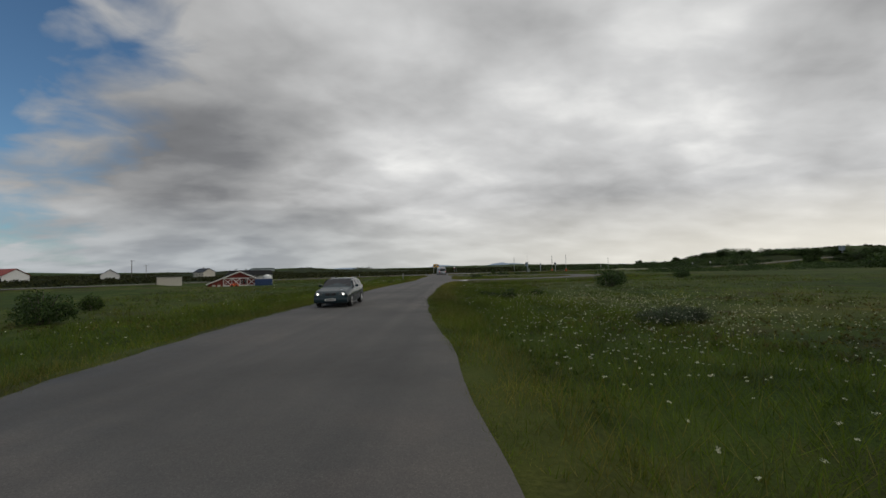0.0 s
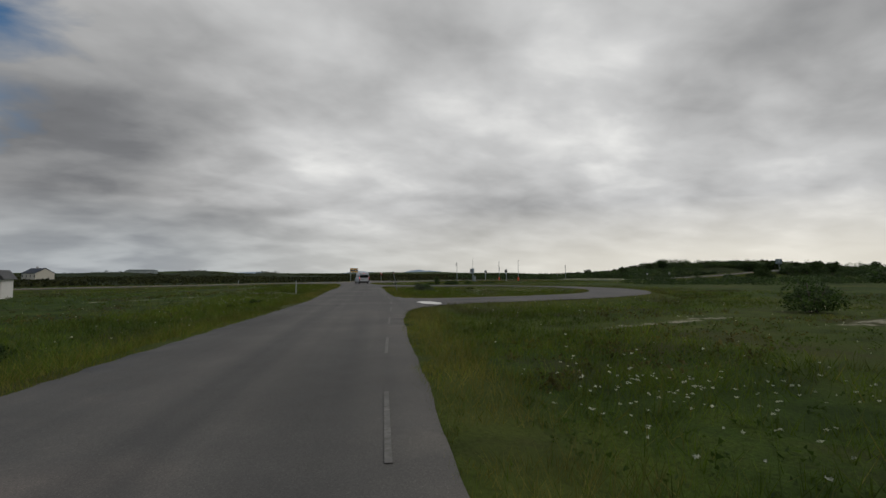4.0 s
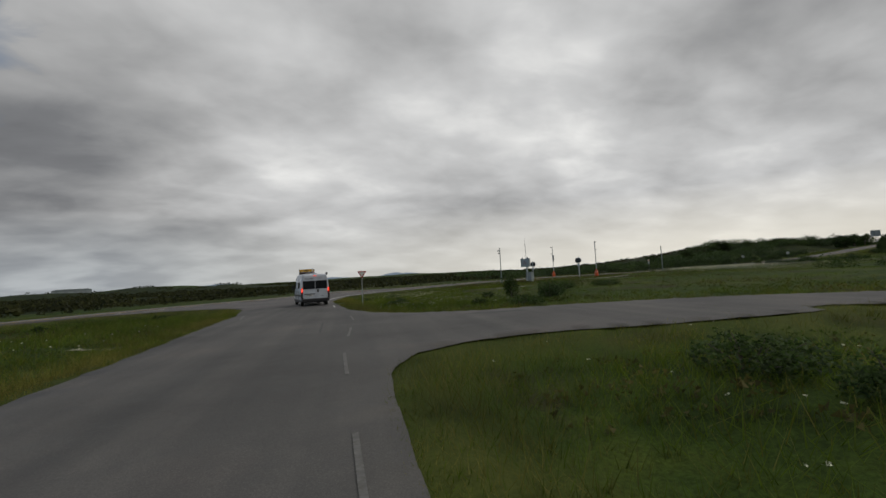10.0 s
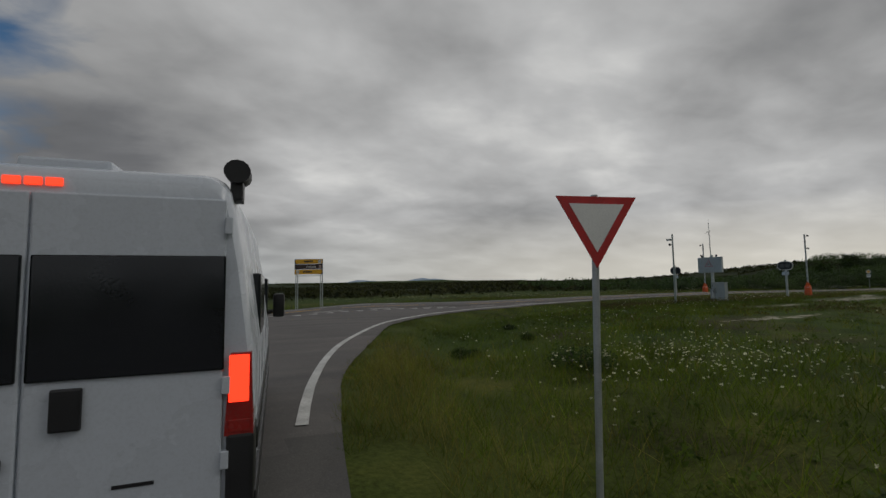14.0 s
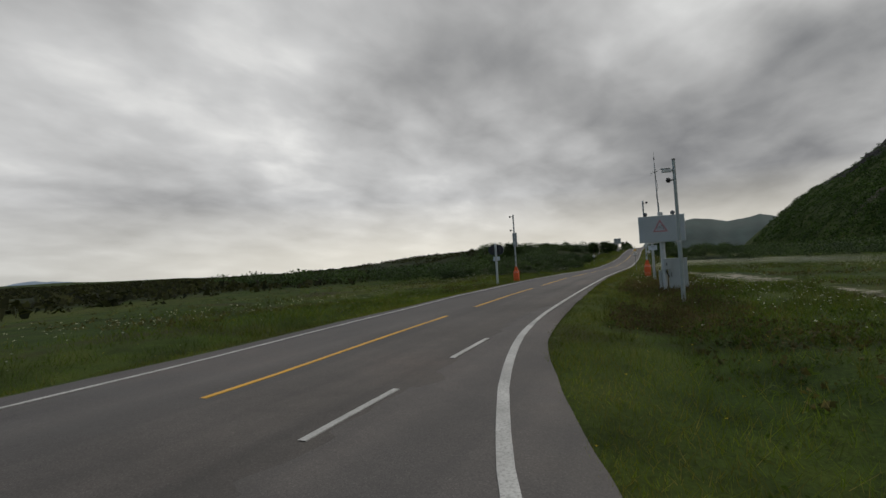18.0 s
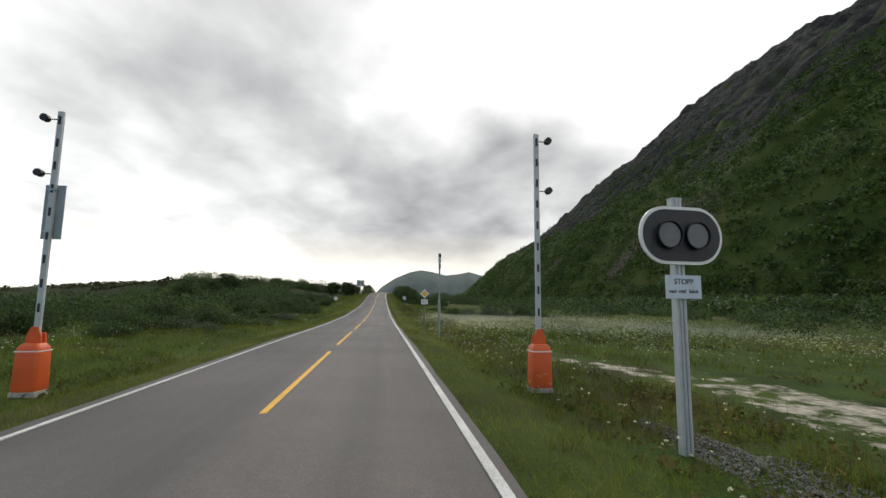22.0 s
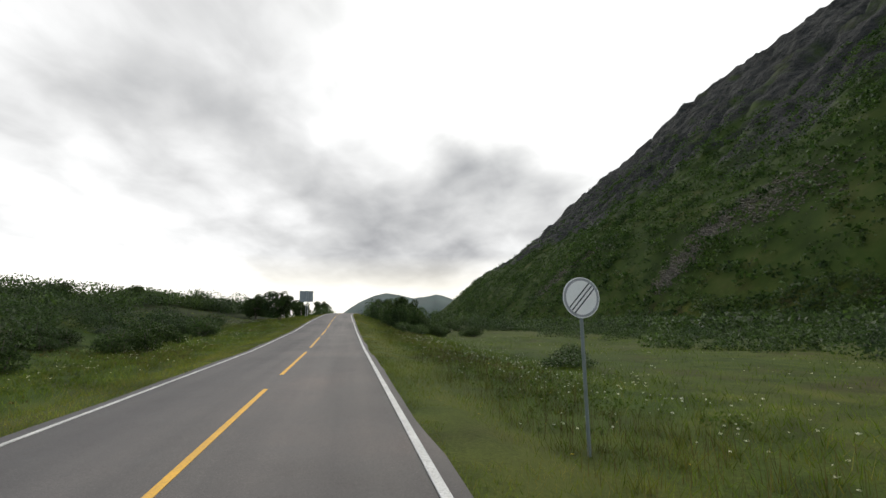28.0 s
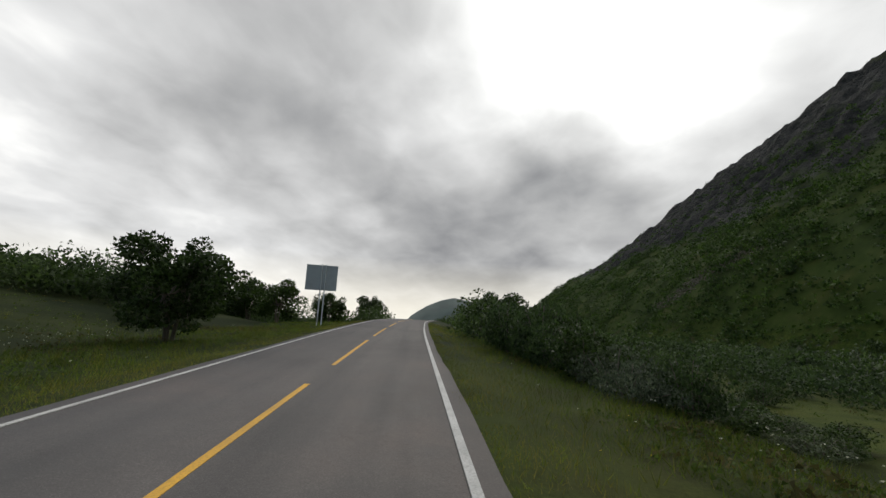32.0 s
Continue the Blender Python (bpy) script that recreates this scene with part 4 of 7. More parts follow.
def thing(name, label, category, group="", m=None):
    """An empty at the base of a thing that parents its parts."""
    ob = new(name)
    ob.empty_display_size = 0.2
    tagged(ob, label, category, group)
    if m is not None:
        ob.matrix_basis = m
    return ob


def box(bm, x0, x1, y0, y1, z0, z1, bev=0.0):
    r = bmesh.ops.create_cube(bm, size=1.0, matrix=Matrix.Translation(((x0 + x1) / 2, (y0 + y1) / 2, (z0 + z1) / 2)) @ Matrix.Diagonal((x1 - x0, y1 - y0, z1 - z0, 1)))
    if bev > 0:
        edges = list({e for v in r["verts"] for e in v.link_edges})
        bmesh.ops.bevel(bm, geom=edges, offset=bev, segments=2, profile=0.6, affect="EDGES")
    return bm


def rod(bm, p, q, r0, r1=None, seg=12):
    p, q = Vector(p), Vector(q)
    d = q - p
    m = Matrix.Translation((p + q) / 2) @ d.to_track_quat("Z", "Y").to_matrix().to_4x4()
    bmesh.ops.create_cone(bm, cap_ends=True, segments=seg, radius1=r0, radius2=r0 if r1 is None else r1, depth=d.length, matrix=m)
    return bm


def ball(bm, c, r, seg=12, squash=(1, 1, 1)):
    bmesh.ops.create_uvsphere(bm, u_segments=seg, v_segments=max(6, seg // 2), radius=r, matrix=Matrix.Translation(c) @ Matrix.Diagonal((*squash, 1)))
    return bm


def prism(bm, outline, y0, y1):
    """Extrudes an outline in x and z between two depths in y."""
    n = len(outline)
    a = [bm.verts.new((x, y0, z)) for x, z in outline]
    b = [bm.verts.new((x, y1, z)) for x, z in outline]
    bm.faces.new(a)
    bm.faces.new(b[::-1])
    for i in range(n):
        bm.faces.new((a[i], b[i], b[(i + 1) % n], a[(i + 1) % n]))
    return bm


def loft(bm, rings, cap=True):
    """Skin through rings of equal point counts."""
    vs = [[bm.verts.new(p) for p in r] for r in rings]
    n = len(rings[0])
    for a, b in zip(vs[:-1], vs[1:]):
        for i in range(n):
            bm.faces.new((a[i], a[(i + 1) % n], b[(i + 1) % n], b[i]))
    if cap:
        bm.faces.new(vs[0][::-1])
        bm.faces.new(vs[-1])
    return bm


def circle_pts(cx, cz, r, n=24, a0=0.0):
    return [(cx + r * math.cos(a0 + 2 * math.pi * i / n), cz + r * math.sin(a0 + 2 * math.pi * i / n)) for i in range(n)]


def round_rect(cx, cz, w, h, r, n=5):
    pts = []
    for sx, sz, a in ((1, 1, 0), (-1, 1, 90), (-1, -1, 180), (1, -1, 270)):
        for k in range(n + 1):
            t = radians(a + 90 * k / n)
            pts.append((cx + sx * (w / 2 - r) + r * math.cos(t), cz + sz * (h / 2 - r) + r * math.sin(t)))
    return pts


def letters(name, text, size, mat, parent, m, extrude=0.003):
    """Raised lettering in the built-in font, as a mesh. It stands in x and z, facing -y."""
    cu = bpy.data.curves.new(name, "FONT")
    cu.body, cu.size, cu.extrude = text, size, extrude
    cu.align_x, cu.align_y = "CENTER", "CENTER"
    tmp = bpy.data.objects.new(name, cu)
    scene.collection.objects.link(tmp)
    me = bpy.data.meshes.new_from_object(tmp.evaluated_get(bpy.context.evaluated_depsgraph_get()))
    bpy.data.objects.remove(tmp)
    me.materials.clear()
    me.materials.append(mat)
    ob = new(name, me)
    ob.parent = parent
    ob.matrix_basis = m @ pose(0, 0, 0, 90)
    return ob


def gz(x, y):
    return float(ground_z(np.array([x]), np.array([y]))[0])


def facing(x, y, yaw, z=None, lean=(0, 0)):
    """Pose of a thing on the ground. At yaw 0 its front looks to -y."""
    return pose(x, y, gz(x, y) if z is None else z, lean[0], lean[1], yaw)


# ---- roadside equipment ----
def barrier(x, y, yaw, side, panel):
    """Raised road barrier: striped boom standing upright on an orange drive housing, two small warning lamps."""
    z = gz(x, y)
    t = thing("road_barrier", "raised white road barrier boom on an orange drive housing", "road barrier", "barriers across the main road", pose(x, y, z + 0.14, 0, 0, yaw))
    b = shape()
    rings = []
    for zz, w, d in ((0.0, 0.25, 0.235), (0.06, 0.26, 0.245), (0.88, 0.245, 0.23), (0.98, 0.225, 0.21), (1.05, 0.17, 0.155)):
        rings.append([(px, py, zz) for px, py in round_rect(0, 0, 2 * w, 2 * d, 0.07, 3)])
    loft(b, rings)
    part("housing", b, M_ORANGE, t, smooth=True)
    part("reflective_band", box(shape(), -0.248, 0.248, -0.233, 0.233, 0.87, 0.895, 0.003), M_SIGNWHITE, t, "thin white reflective band")
    b = shape()
    prism(b, [(-0.17, 1.0), (-0.15, 1.22), (-0.07, 1.42), (0.07, 1.42), (0.15, 1.22), (0.17, 1.0)], -0.06, -0.02)
    prism(b, [(-0.17, 1.0), (-0.13, 1.28), (0.13, 1.28), (0.17, 1.0)], 0.10, 0.14)
    part("hinge_bracket", b, M_ORANGE, t)
    part("foot_plate", box(shape(), -0.26, 0.26, -0.24, 0.24, -0.45, 0.004, 0.01), M_CONC, t)
    top = 6.56
    boom = part("boom", box(shape(), -0.065, 0.065, 0.0, 0.08, 1.25, top, 0.012), M_GALV_PALE, t, "white aluminium boom")
    zz = 1.75
    while zz < top - 0.25:
        part("reflector", box(shape(), -0.026, 0.026, -0.012, 0.0, zz, zz + 0.20), M_SIGNBLACK, boom, "dark red reflector strip")
        zz += 0.56
    for lz in (top - 0.20, top - 1.55):
        lamp = part("warning_lamp", ball(shape(), (side * 0.30, 0.04, lz), 0.085, 14, (1, 0.7, 1)), M_LAMPGREY, boom, "small round lamp on a stalk", True)
        part("lamp_stalk", rod(shape(), (side * 0.05, 0.04, lz), (side * 0.24, 0.04, lz), 0.014), M_BLACK, lamp)
        part("lamp_hood", rod(shape(), (side * 0.30, -0.10, lz), (side * 0.30, 0.02, lz), 0.09, 0.09, 16), M_BLACK, lamp)
    if panel:
        sp = part("back_panel", box(shape(), -0.20, 0.24, 0.085, 0.11, 3.45, 4.75, 0.008), M_SIGNBACK, boom, "grey back of a sign panel")
        for pz in (3.6, 4.6):
            part("clamp", box(shape(), -0.09, 0.09, -0.015, 0.084, pz, pz + 0.05), M_GALV, sp)
    return t


barrier(51.95, 11.08, -90, 1, False)
barrier(52.37, 22.85, -90, -1, True)


def stop_signal(x, y, z0, yaw):
    """Twin red flashing stop lights on an oval black board, with a small written plate, on a grey post."""
    z = gz(x, y)
    c = z0 - z
    t = thing("stop_signal", "grey post with an oval black twin-lamp stop signal, lamps off", "traffic signal", "stop signals at the barriers", pose(x, y, z, 0, 0, yaw))
    part("post", box(shape(), -0.085, 0.085, 0.05, 0.17, -0.3, c + 0.58, 0.012), M_GALV_PALE, t, "broad extruded aluminium post")
    for sx in (-0.032, 0.032):
        part("post_rib", box(shape(), sx - 0.012, sx + 0.012, 0.036, 0.05, -0.3, c + 0.57), M_GALV, t)
    part("post_cap", box(shape(), -0.09, 0.09, 0.045, 0.175, c + 0.58, c + 0.60, 0.004), M_GALV, t)
    rim = shape()
    prism(rim, round_rect(0, c, 1.42, 0.88, 0.435, 10), -0.02, 0.02)
    rim_ob = part("rim", rim, M_SIGNWHITE, t, "pale grey rim")
    part("board", prism(shape(), round_rect(0, c, 1.32, 0.78, 0.385, 10), -0.032, 0.028), M_SIGNBLACK, t, "black oval backing board")
    part("back_shell", prism(shape(), round_rect(0, c, 1.42, 0.88, 0.435, 10), 0.029, 0.045), M_SIGNBLACK, t, "black back of the oval board")
    for sx in (-0.24, 0.24):
        l = part("lamp", rod(shape(), (sx, -0.07, c), (sx, -0.03, c), 0.185, 0.195, 28), M_LAMPGREY, t, "unlit grey signal lens", True)
        b = shape()
        outer, inner = circle_pts(sx, c, 0.212, 28), circle_pts(sx, c, 0.199, 28)
        loft(b, [[(px, -0.032, pz) for px, pz in outer], [(px, -0.10, pz) for px, pz in outer], [(px, -0.10, pz) for px, pz in inner], [(px, -0.032, pz) for px, pz in inner]], False)
        part("visor", b, M_BLACK, l)
    for sx in (-0.22, 0.22):
        part("lamp_box", box(shape(), sx - 0.10 + (0.09 if sx > 0 else -0.09), sx + 0.10 + (0.09 if sx > 0 else -0.09), 0.045, 0.20, c - 0.17, c + 0.17, 0.02), M_BLACK, t)
    # plate of white film; its bluish grey tint paints in the shade on it
    pl = part("plate", box(shape(), -0.30, 0.30, -0.012, 0.012, c - 0.95, c - 0.60, 0.004), painted("shade_tinted_white_sign_film", (0.52, 0.60, 0.68), 0.4, 0, 0.06, 3, 0.1), t, "white plate with three short words")
    letters("inscription", "STOPP", 0.115, M_SIGNBLACK, pl, pose(0, -0.014, c - 0.70))
    for word, wx in (("ved", -0.195), ("rød", -0.03), ("blink", 0.165)):
        letters("inscription", word, 0.085, M_SIGNBLACK, pl, pose(wx, -0.014, c - 0.84))
    for bz in (c - 0.88, c - 0.66):
        part("clamp", box(shape(), -0.10, 0.10, 0.014, 0.036, bz - 0.02, bz + 0.02), M_GALV, t)
    return t


stop_signal(47.03, 10.58, 3.08, -86)
stop_signal(47.28, 23.14, 2.98, 92)


def led_sign(x, y, yaw):
    """Large variable message board on a post with antenna, beacon lamps and control cabinets."""
    z = gz(x, y)
    t = thing("variable_sign", "grey variable message sign on a steel post with antenna and cabinets", "road sign", "", pose(x, y, z, 0, 0, yaw))
    part("post", rod(shape(), (0, 0.18, -0.4), (0, 0.18, 3.95 - z), 0.125, 0.125, 20), M_GALV_PALE, t, smooth=True)
    top, bot = 3.76 - z, 2.40 - z
    case = part("case", box(shape(), -1.07, 1.07, -0.17, 0.05, bot, top, 0.015), M_GALV_PALE, t, "pale steel sign case")
    face = part("face", box(shape(), -1.04, 1.04, -0.184, -0.166, bot + 0.03, top - 0.03), M_LEDFACE, t, "grey louvred display face, switched off")
    n = 27
    for k in range(n):
        zz = bot + 0.05 + (top - bot - 0.10) * k / (n - 1)
        part("louvre", box(shape(), -1.02, 1.02, -0.196, -0.182, zz - 0.006, zz + 0.006), M_CABINET, face)
    cz = (top + bot) / 2 + 0.16
    s = 0.36
    b = shape()
    out = [(-s, cz - 0.32), (s, cz - 0.32), (0, cz + 0.33)]
    inn = [(-s + 0.12, cz - 0.25), (s - 0.12, cz - 0.25), (0, cz + 0.19)]
    loft(b, [[(px - 0.06, -0.198, pz) for px, pz in out], [(px - 0.06, -0.204, pz) for px, pz in out], [(px - 0.06, -0.204, pz) for px, pz in inn], [(px - 0.06, -0.198, pz) for px, pz in inn]], False)
    part("triangle", b, painted("faded_red_film", (0.42, 0.20, 0.22), 0.5), face, "faded red warning triangle outline")
    sym = shape()
    box(sym, 0.06, 0.09, -0.204, -0.198, cz - 0.22, cz + 0.05)
    rod(sym, (-0.20, -0.2, cz - 0.18), (0.05, -0.2, cz - 0.04), 0.012, 0.012, 6)
    for k in range(3):
        prism(sym, circle_pts(-0.20 + 0.10 * k, cz - 0.10 + 0.05 * k, 0.035, 10), -0.204, -0.198)
    part("symbol", sym, painted("faded_grey_print", (0.16, 0.18, 0.19), 0.5), face, "small dark wind symbol")
    for sx in (-0.72, 0.56):
        l = part("beacon", ball(shape(), (sx, -0.05, top + 0.11), 0.11, 14, (1, 0.7, 1)), M_LAMPGREY, t, "round flashing beacon", True)
        part("beacon_foot", rod(shape(), (sx, -0.05, top - 0.01), (sx, -0.05, top + 0.03), 0.05, 0.04), M_BLACK, l)
    mast = part("antenna_mast", rod(shape(), (-0.06, 0.18, 3.9 - z), (-0.10, 0.18, 6.55 - z), 0.035, 0.022, 10), M_GALV, t, smooth=True)
    part("antenna_tip", rod(shape(), (-0.10, 0.18, 6.5 - z), (-0.10, 0.18, 7.2 - z), 0.012, 0.006, 6), M_GALV_PALE, mast)
    part("antenna_collar", rod(shape(), (-0.10, 0.18, 6.70 - z), (-0.10, 0.18, 6.82 - z), 0.03, 0.03, 10), M_BLACK, mast)
    arm = part("aerial_arm", rod(shape(), (-0.32, 0.05, 5.98 - z), (0.06, 0.20, 6.12 - z), 0.012, 0.012, 6), M_DARKPOLE, mast)
    for k in range(4):
        part("aerial_rod", rod(shape(), (-0.30 + 0.09 * k, 0.06 + 0.035 * k, 5.88 - z + 0.033 * k), (-0.30 + 0.09 * k, 0.06 + 0.035 * k, 6.10 - z + 0.033 * k), 0.005, 0.005, 5), M_DARKPOLE, arm)
    cable = shape()
    pts = [(-0.06 + 0.05 * math.sin(i * 0.9), 0.13, 3.9 - z + 2.3 * i / 14) for i in range(15)]
    for p, q in zip(pts[:-1], pts[1:]):
        rod(cable, p, q, 0.008, 0.008, 5)
    part("cable", cable, M_BLACK, mast)
    cab = part("cabinet", box(shape(), 0.20, 1.06, 0.05, 0.50, 0.02, 1.68, 0.015), M_CABINET, t, "tall pale grey control cabinet")
    part("cabinet_roof", box(shape(), 0.17, 1.09, 0.02, 0.53, 1.68, 1.72, 0.01), M_CABINET, cab)
    part("cabinet_door", box(shape(), 0.25, 1.01, 0.035, 0.048, 0.12, 1.62, 0.005), M_CABINET, cab)
    part("door_handle", box(shape(), 0.30, 0.33, 0.015, 0.035, 0.80, 1.00), M_BLACK, cab)
    part("plinth", box(shape(), 0.18, 1.08, 0.03, 0.52, -0.25, 0.02), M_CONC, cab)
    sm = part("meter_box", box(shape(), 0.0, 0.32, -0.10, 0.05, 1.15, 1.72, 0.015), M_CABINET, t, "small meter box on the post")
    part("socket", box(shape(), 0.09, 0.13, -0.115, -0.10, 1.35, 1.50), M_SIGNBLACK, sm)
    loop = shape()
    pts = [(0.06 + 0.14 * math.sin(math.pi * i / 12), -0.06, 1.15 - 0.32 * math.sin(math.pi * i / 12) - 0.10 * i / 12) for i in range(13)]
    for p, q in zip(pts[:-1], pts[1:]):
        rod(loop, p, q, 0.018, 0.018, 6)
    part("power_cable", loop, M_BLACK, t)
    part("side_box", box(shape(), -0.25, -0.14, 0.10, 0.45, -0.2, 1.12, 0.012), M_CABINET, t, "narrow grey side box")
    return t


led_sign(34.85, 10.16, -88)


def camera_pole(x, y, top, r, yaw, head):
    z = gz(x, y)
    h = top - z
    t = thing("camera_pole", "tall pale green-grey steel pole with traffic cameras at its top", "pole", "camera poles", pose(x, y, z, 0, 0, yaw))
    part("lower_tube", rod(shape(), (0, 0, -0.5), (0, 0, h * 0.42), r, r * 0.98, 20), M_POLE, t, smooth=True)
    part("upper_tube", rod(shape(), (0, 0, h * 0.42), (0, 0, h), r * 0.82, r * 0.72, 20), M_POLE, t, smooth=True)
    part("collar", rod(shape(), (0, 0, h * 0.41), (0, 0, h * 0.43), r * 1.02, r * 0.84, 20), M_GALV, t)
    part("cap", rod(shape(), (0, 0, h - 0.01), (0, 0, h + 0.03), r * 0.85, r * 0.8, 20), M_BLACK, t)
    for k, dz in enumerate((0.28, 0.36, 0.44, 0.62, 0.86)):
        part("strap", rod(shape(), (0, 0, h - dz - 0.008), (0, 0, h - dz + 0.008), r * 0.80, r * 0.80, 20), M_CHROME, t)
    if not head:
        can = part("camera_housing", rod(shape(), (0, -0.05, h - 0.62), (0, -0.05, h - 0.02), r * 1.15, r * 1.15, 18), M_GALV_PALE, t, "upright cylindrical camera housing", True)
        part("lens_band", rod(shape(), (0, -0.05, h - 0.20), (0, -0.05, h - 0.06), r * 1.18, r * 1.18, 18), M_BLACK, can)
        part("lower_unit", rod(shape(), (0, -0.06, h - 1.0), (0, -0.06, h - 0.70), r * 0.95, r * 0.95, 14), M_DARKPOLE, t)
        return t
    cam_body = part("camera_housing", box(shape(), -0.46, -0.12, -0.07, 0.07, h - 0.50, h - 0.36, 0.02), M_GALV_PALE, t, "white camera housing")
    part("sun_shield", box(shape(), -0.52, -0.14, -0.085, 0.085, h - 0.352, h - 0.338), M_GALV_PALE, cam_body)
    part("camera_arm", box(shape(), -0.14, -r * 0.6, -0.03, 0.03, h - 0.48, h - 0.40), M_DARKPOLE, t)
    low = part("lamp_unit", ball(shape(), (-0.24, 0, h - 0.82), 0.10, 12, (1, 0.8, 1.1)), M_BLACK, t, "black infrared lamp unit", True)
    part("lamp_bracket", box(shape(), -0.20, -r * 0.6, -0.02, 0.02, h - 0.86, h - 0.80), M_DARKPOLE, low)
    return t


camera_pole(29.42, 9.67, 5.55, 0.08, -75, True)
camera_pole(71.15, 11.22, 5.25, 0.082, -90, False)


def sign_post(t, h, r=0.03, lean_mat=None):
    part("post", rod(shape(), (0, 0.03, -0.4), (0, 0.03, h), r, r, 12), lean_mat or M_GALV, t, smooth=True)


def yield_sign(x, y, yaw):
    z = gz(x, y)
    t = thing("give_way_sign", "triangular red and white give-way sign on a thin grey post", "road sign", "", pose(x, y, z, 0, 1.2, yaw))
    top = 2.50 - z
    sign_post(t, top + 0.02)
    w, hgt = 0.36, 0.62
    tri = [(-w, top), (w, top), (0, top - hgt)]
    part("panel", prism(shape(), tri, -0.012, 0.0), M_RED, t, "red triangular panel")
    part("white_field", prism(shape(), [(-w + 0.115, top - 0.065), (w - 0.115, top - 0.065), (0, top - hgt + 0.135)], -0.017, -0.0125), M_SIGNWHITE, t)
    for dz in (0.12, 0.36):
        part("clamp", box(shape(), -0.06, 0.06, 0.0, 0.05, top - dz - 0.015, top - dz + 0.015), M_GALV, t)


yield_sign(-0.80, -12.70, -20)


def route_sign(x, y, yaw):
    z = gz(x, y)
    t = thing("cycle_route_sign", "small dark brown cycle route sign on a leaning green-grey post", "road sign", "", pose(x + 0.20 * math.cos(radians(yaw)), y + 0.20 * math.sin(radians(yaw)), z, 0, -12, yaw))
    c = 0.0
    h = 2.16 - z
    sign_post(t, h + 0.10, 0.036, M_DARKPOLE)
    board = part("board", box(shape(), -0.135, 0.135, -0.012, 0.0, c - 0.18, c + 0.17, 0.004), M_SIGNBROWN, t, "dark brown board")
    board.matrix_basis = Matrix.Translation((0, 0, h)) @ Matrix.Diagonal((0.72, 1, 0.62, 1))
    part("divider", box(shape(), -0.13, 0.13, -0.0155, -0.0125, c - 0.062, c - 0.055), M_SIGNWHITE, board)
    for name, pts in (("edge", ((-0.13, 0.13, c + 0.160, c + 0.165), (-0.13, 0.13, c - 0.175, c - 0.170))),):
        for x0, x1, z0, z1 in pts:
            part(name, box(shape(), x0, x1, -0.0155, -0.0125, z0, z1), M_SIGNWHITE, board)
    grey = painted("dulled_white_print", (0.42, 0.40, 0.38), 0.5)
    for cx in (-0.058, 0.058):
        o, i = circle_pts(cx, c + 0.03, 0.042, 20), circle_pts(cx, c + 0.03, 0.033, 20)
        b = shape()
        loft(b, [[(px, -0.0125, pz) for px, pz in o], [(px, -0.0155, pz) for px, pz in o], [(px, -0.0155, pz) for px, pz in i], [(px, -0.0125, pz) for px, pz in i]], False)
        part("wheel_symbol", b, grey, board, "dull white printed bicycle wheel")
    for p, q in (((-0.058, 0.03), (-0.03, 0.085)), ((-0.03, 0.085), (0.035, 0.085)), ((0.035, 0.085), (0.0, 0.03)), ((0.0, 0.03), (-0.03, 0.085)), ((0.058, 0.03), (0.03, 0.105)), ((0.02, 0.108), (0.055, 0.112)), ((-0.058, 0.03), (0.0, 0.03))):
        b = shape()
        rod(b, (p[0], -0.014, c + p[1]), (q[0], -0.014, c + q[1]), 0.0035, 0.0035, 5)
        part("frame_bar", b, grey, board)
    b = prism(shape(), [(-0.09, c - 0.11), (-0.06, c - 0.085), (-0.06, c - 0.10), (-0.025, c - 0.10), (-0.025, c - 0.12), (-0.06, c - 0.12), (-0.06, c - 0.135)], -0.0155, -0.0125)
    part("arrow_symbol", b, grey, board, "white arrow symbol")
    part("route_patch", box(shape(), 0.01, 0.045, -0.0155, -0.0125, c - 0.14, c - 0.08), M_SIGNBLUE, board, "small teal route patch")
    part("route_patch", box(shape(), 0.06, 0.10, -0.0155, -0.0125, c - 0.14, c - 0.08), M_RED, board, "small red route patch")


route_sign(-13.11, -56.65, -17)


def priority_sign(x, y, yaw):
    z = gz(x, y)
    t = thing("priority_road_sign", "yellow and white diamond priority sign above a white route number plate", "road sign", "", pose(x, y, z, 0, 0, yaw))
    c = 2.49 - z
    sign_post(t, c + 0.10, 0.032, M_DARKPOLE)

    def diamond(r, y0, y1):
        return prism(shape(), [(0, c + r), (-r, c), (0, c - r), (r, c)], y0, y1)
    part("border", diamond(0.295, -0.012, 0.0), M_SIGNBLACK, t, "thin dark border")
    part("white_field", diamond(0.285, -0.0155, -0.0125), M_SIGNWHITE, t)
    part("dark_line", diamond(0.195, -0.0185, -0.016), M_SIGNBLACK, t)
    part("yellow_field", diamond(0.186, -0.0215, -0.019), M_SIGNYELLOW, t, "amber yellow field")
    pc = c - 0.50
    pl = part("number_plate", box(shape(), -0.21, 0.21, -0.012, 0.0, pc - 0.17, pc + 0.17, 0.004), M_SIGNBLACK, t, "white plate with the route number")
    part("plate_face", prism(shape(), round_rect(0, pc, 0.395, 0.315, 0.03), -0.0155, -0.0125), M_SIGNWHITE, pl)
    letters("number", "82", 0.27, M_SIGNBLACK, pl, pose(0, -0.017, pc - 0.002))


priority_sign(68.6, 12.45, -88)


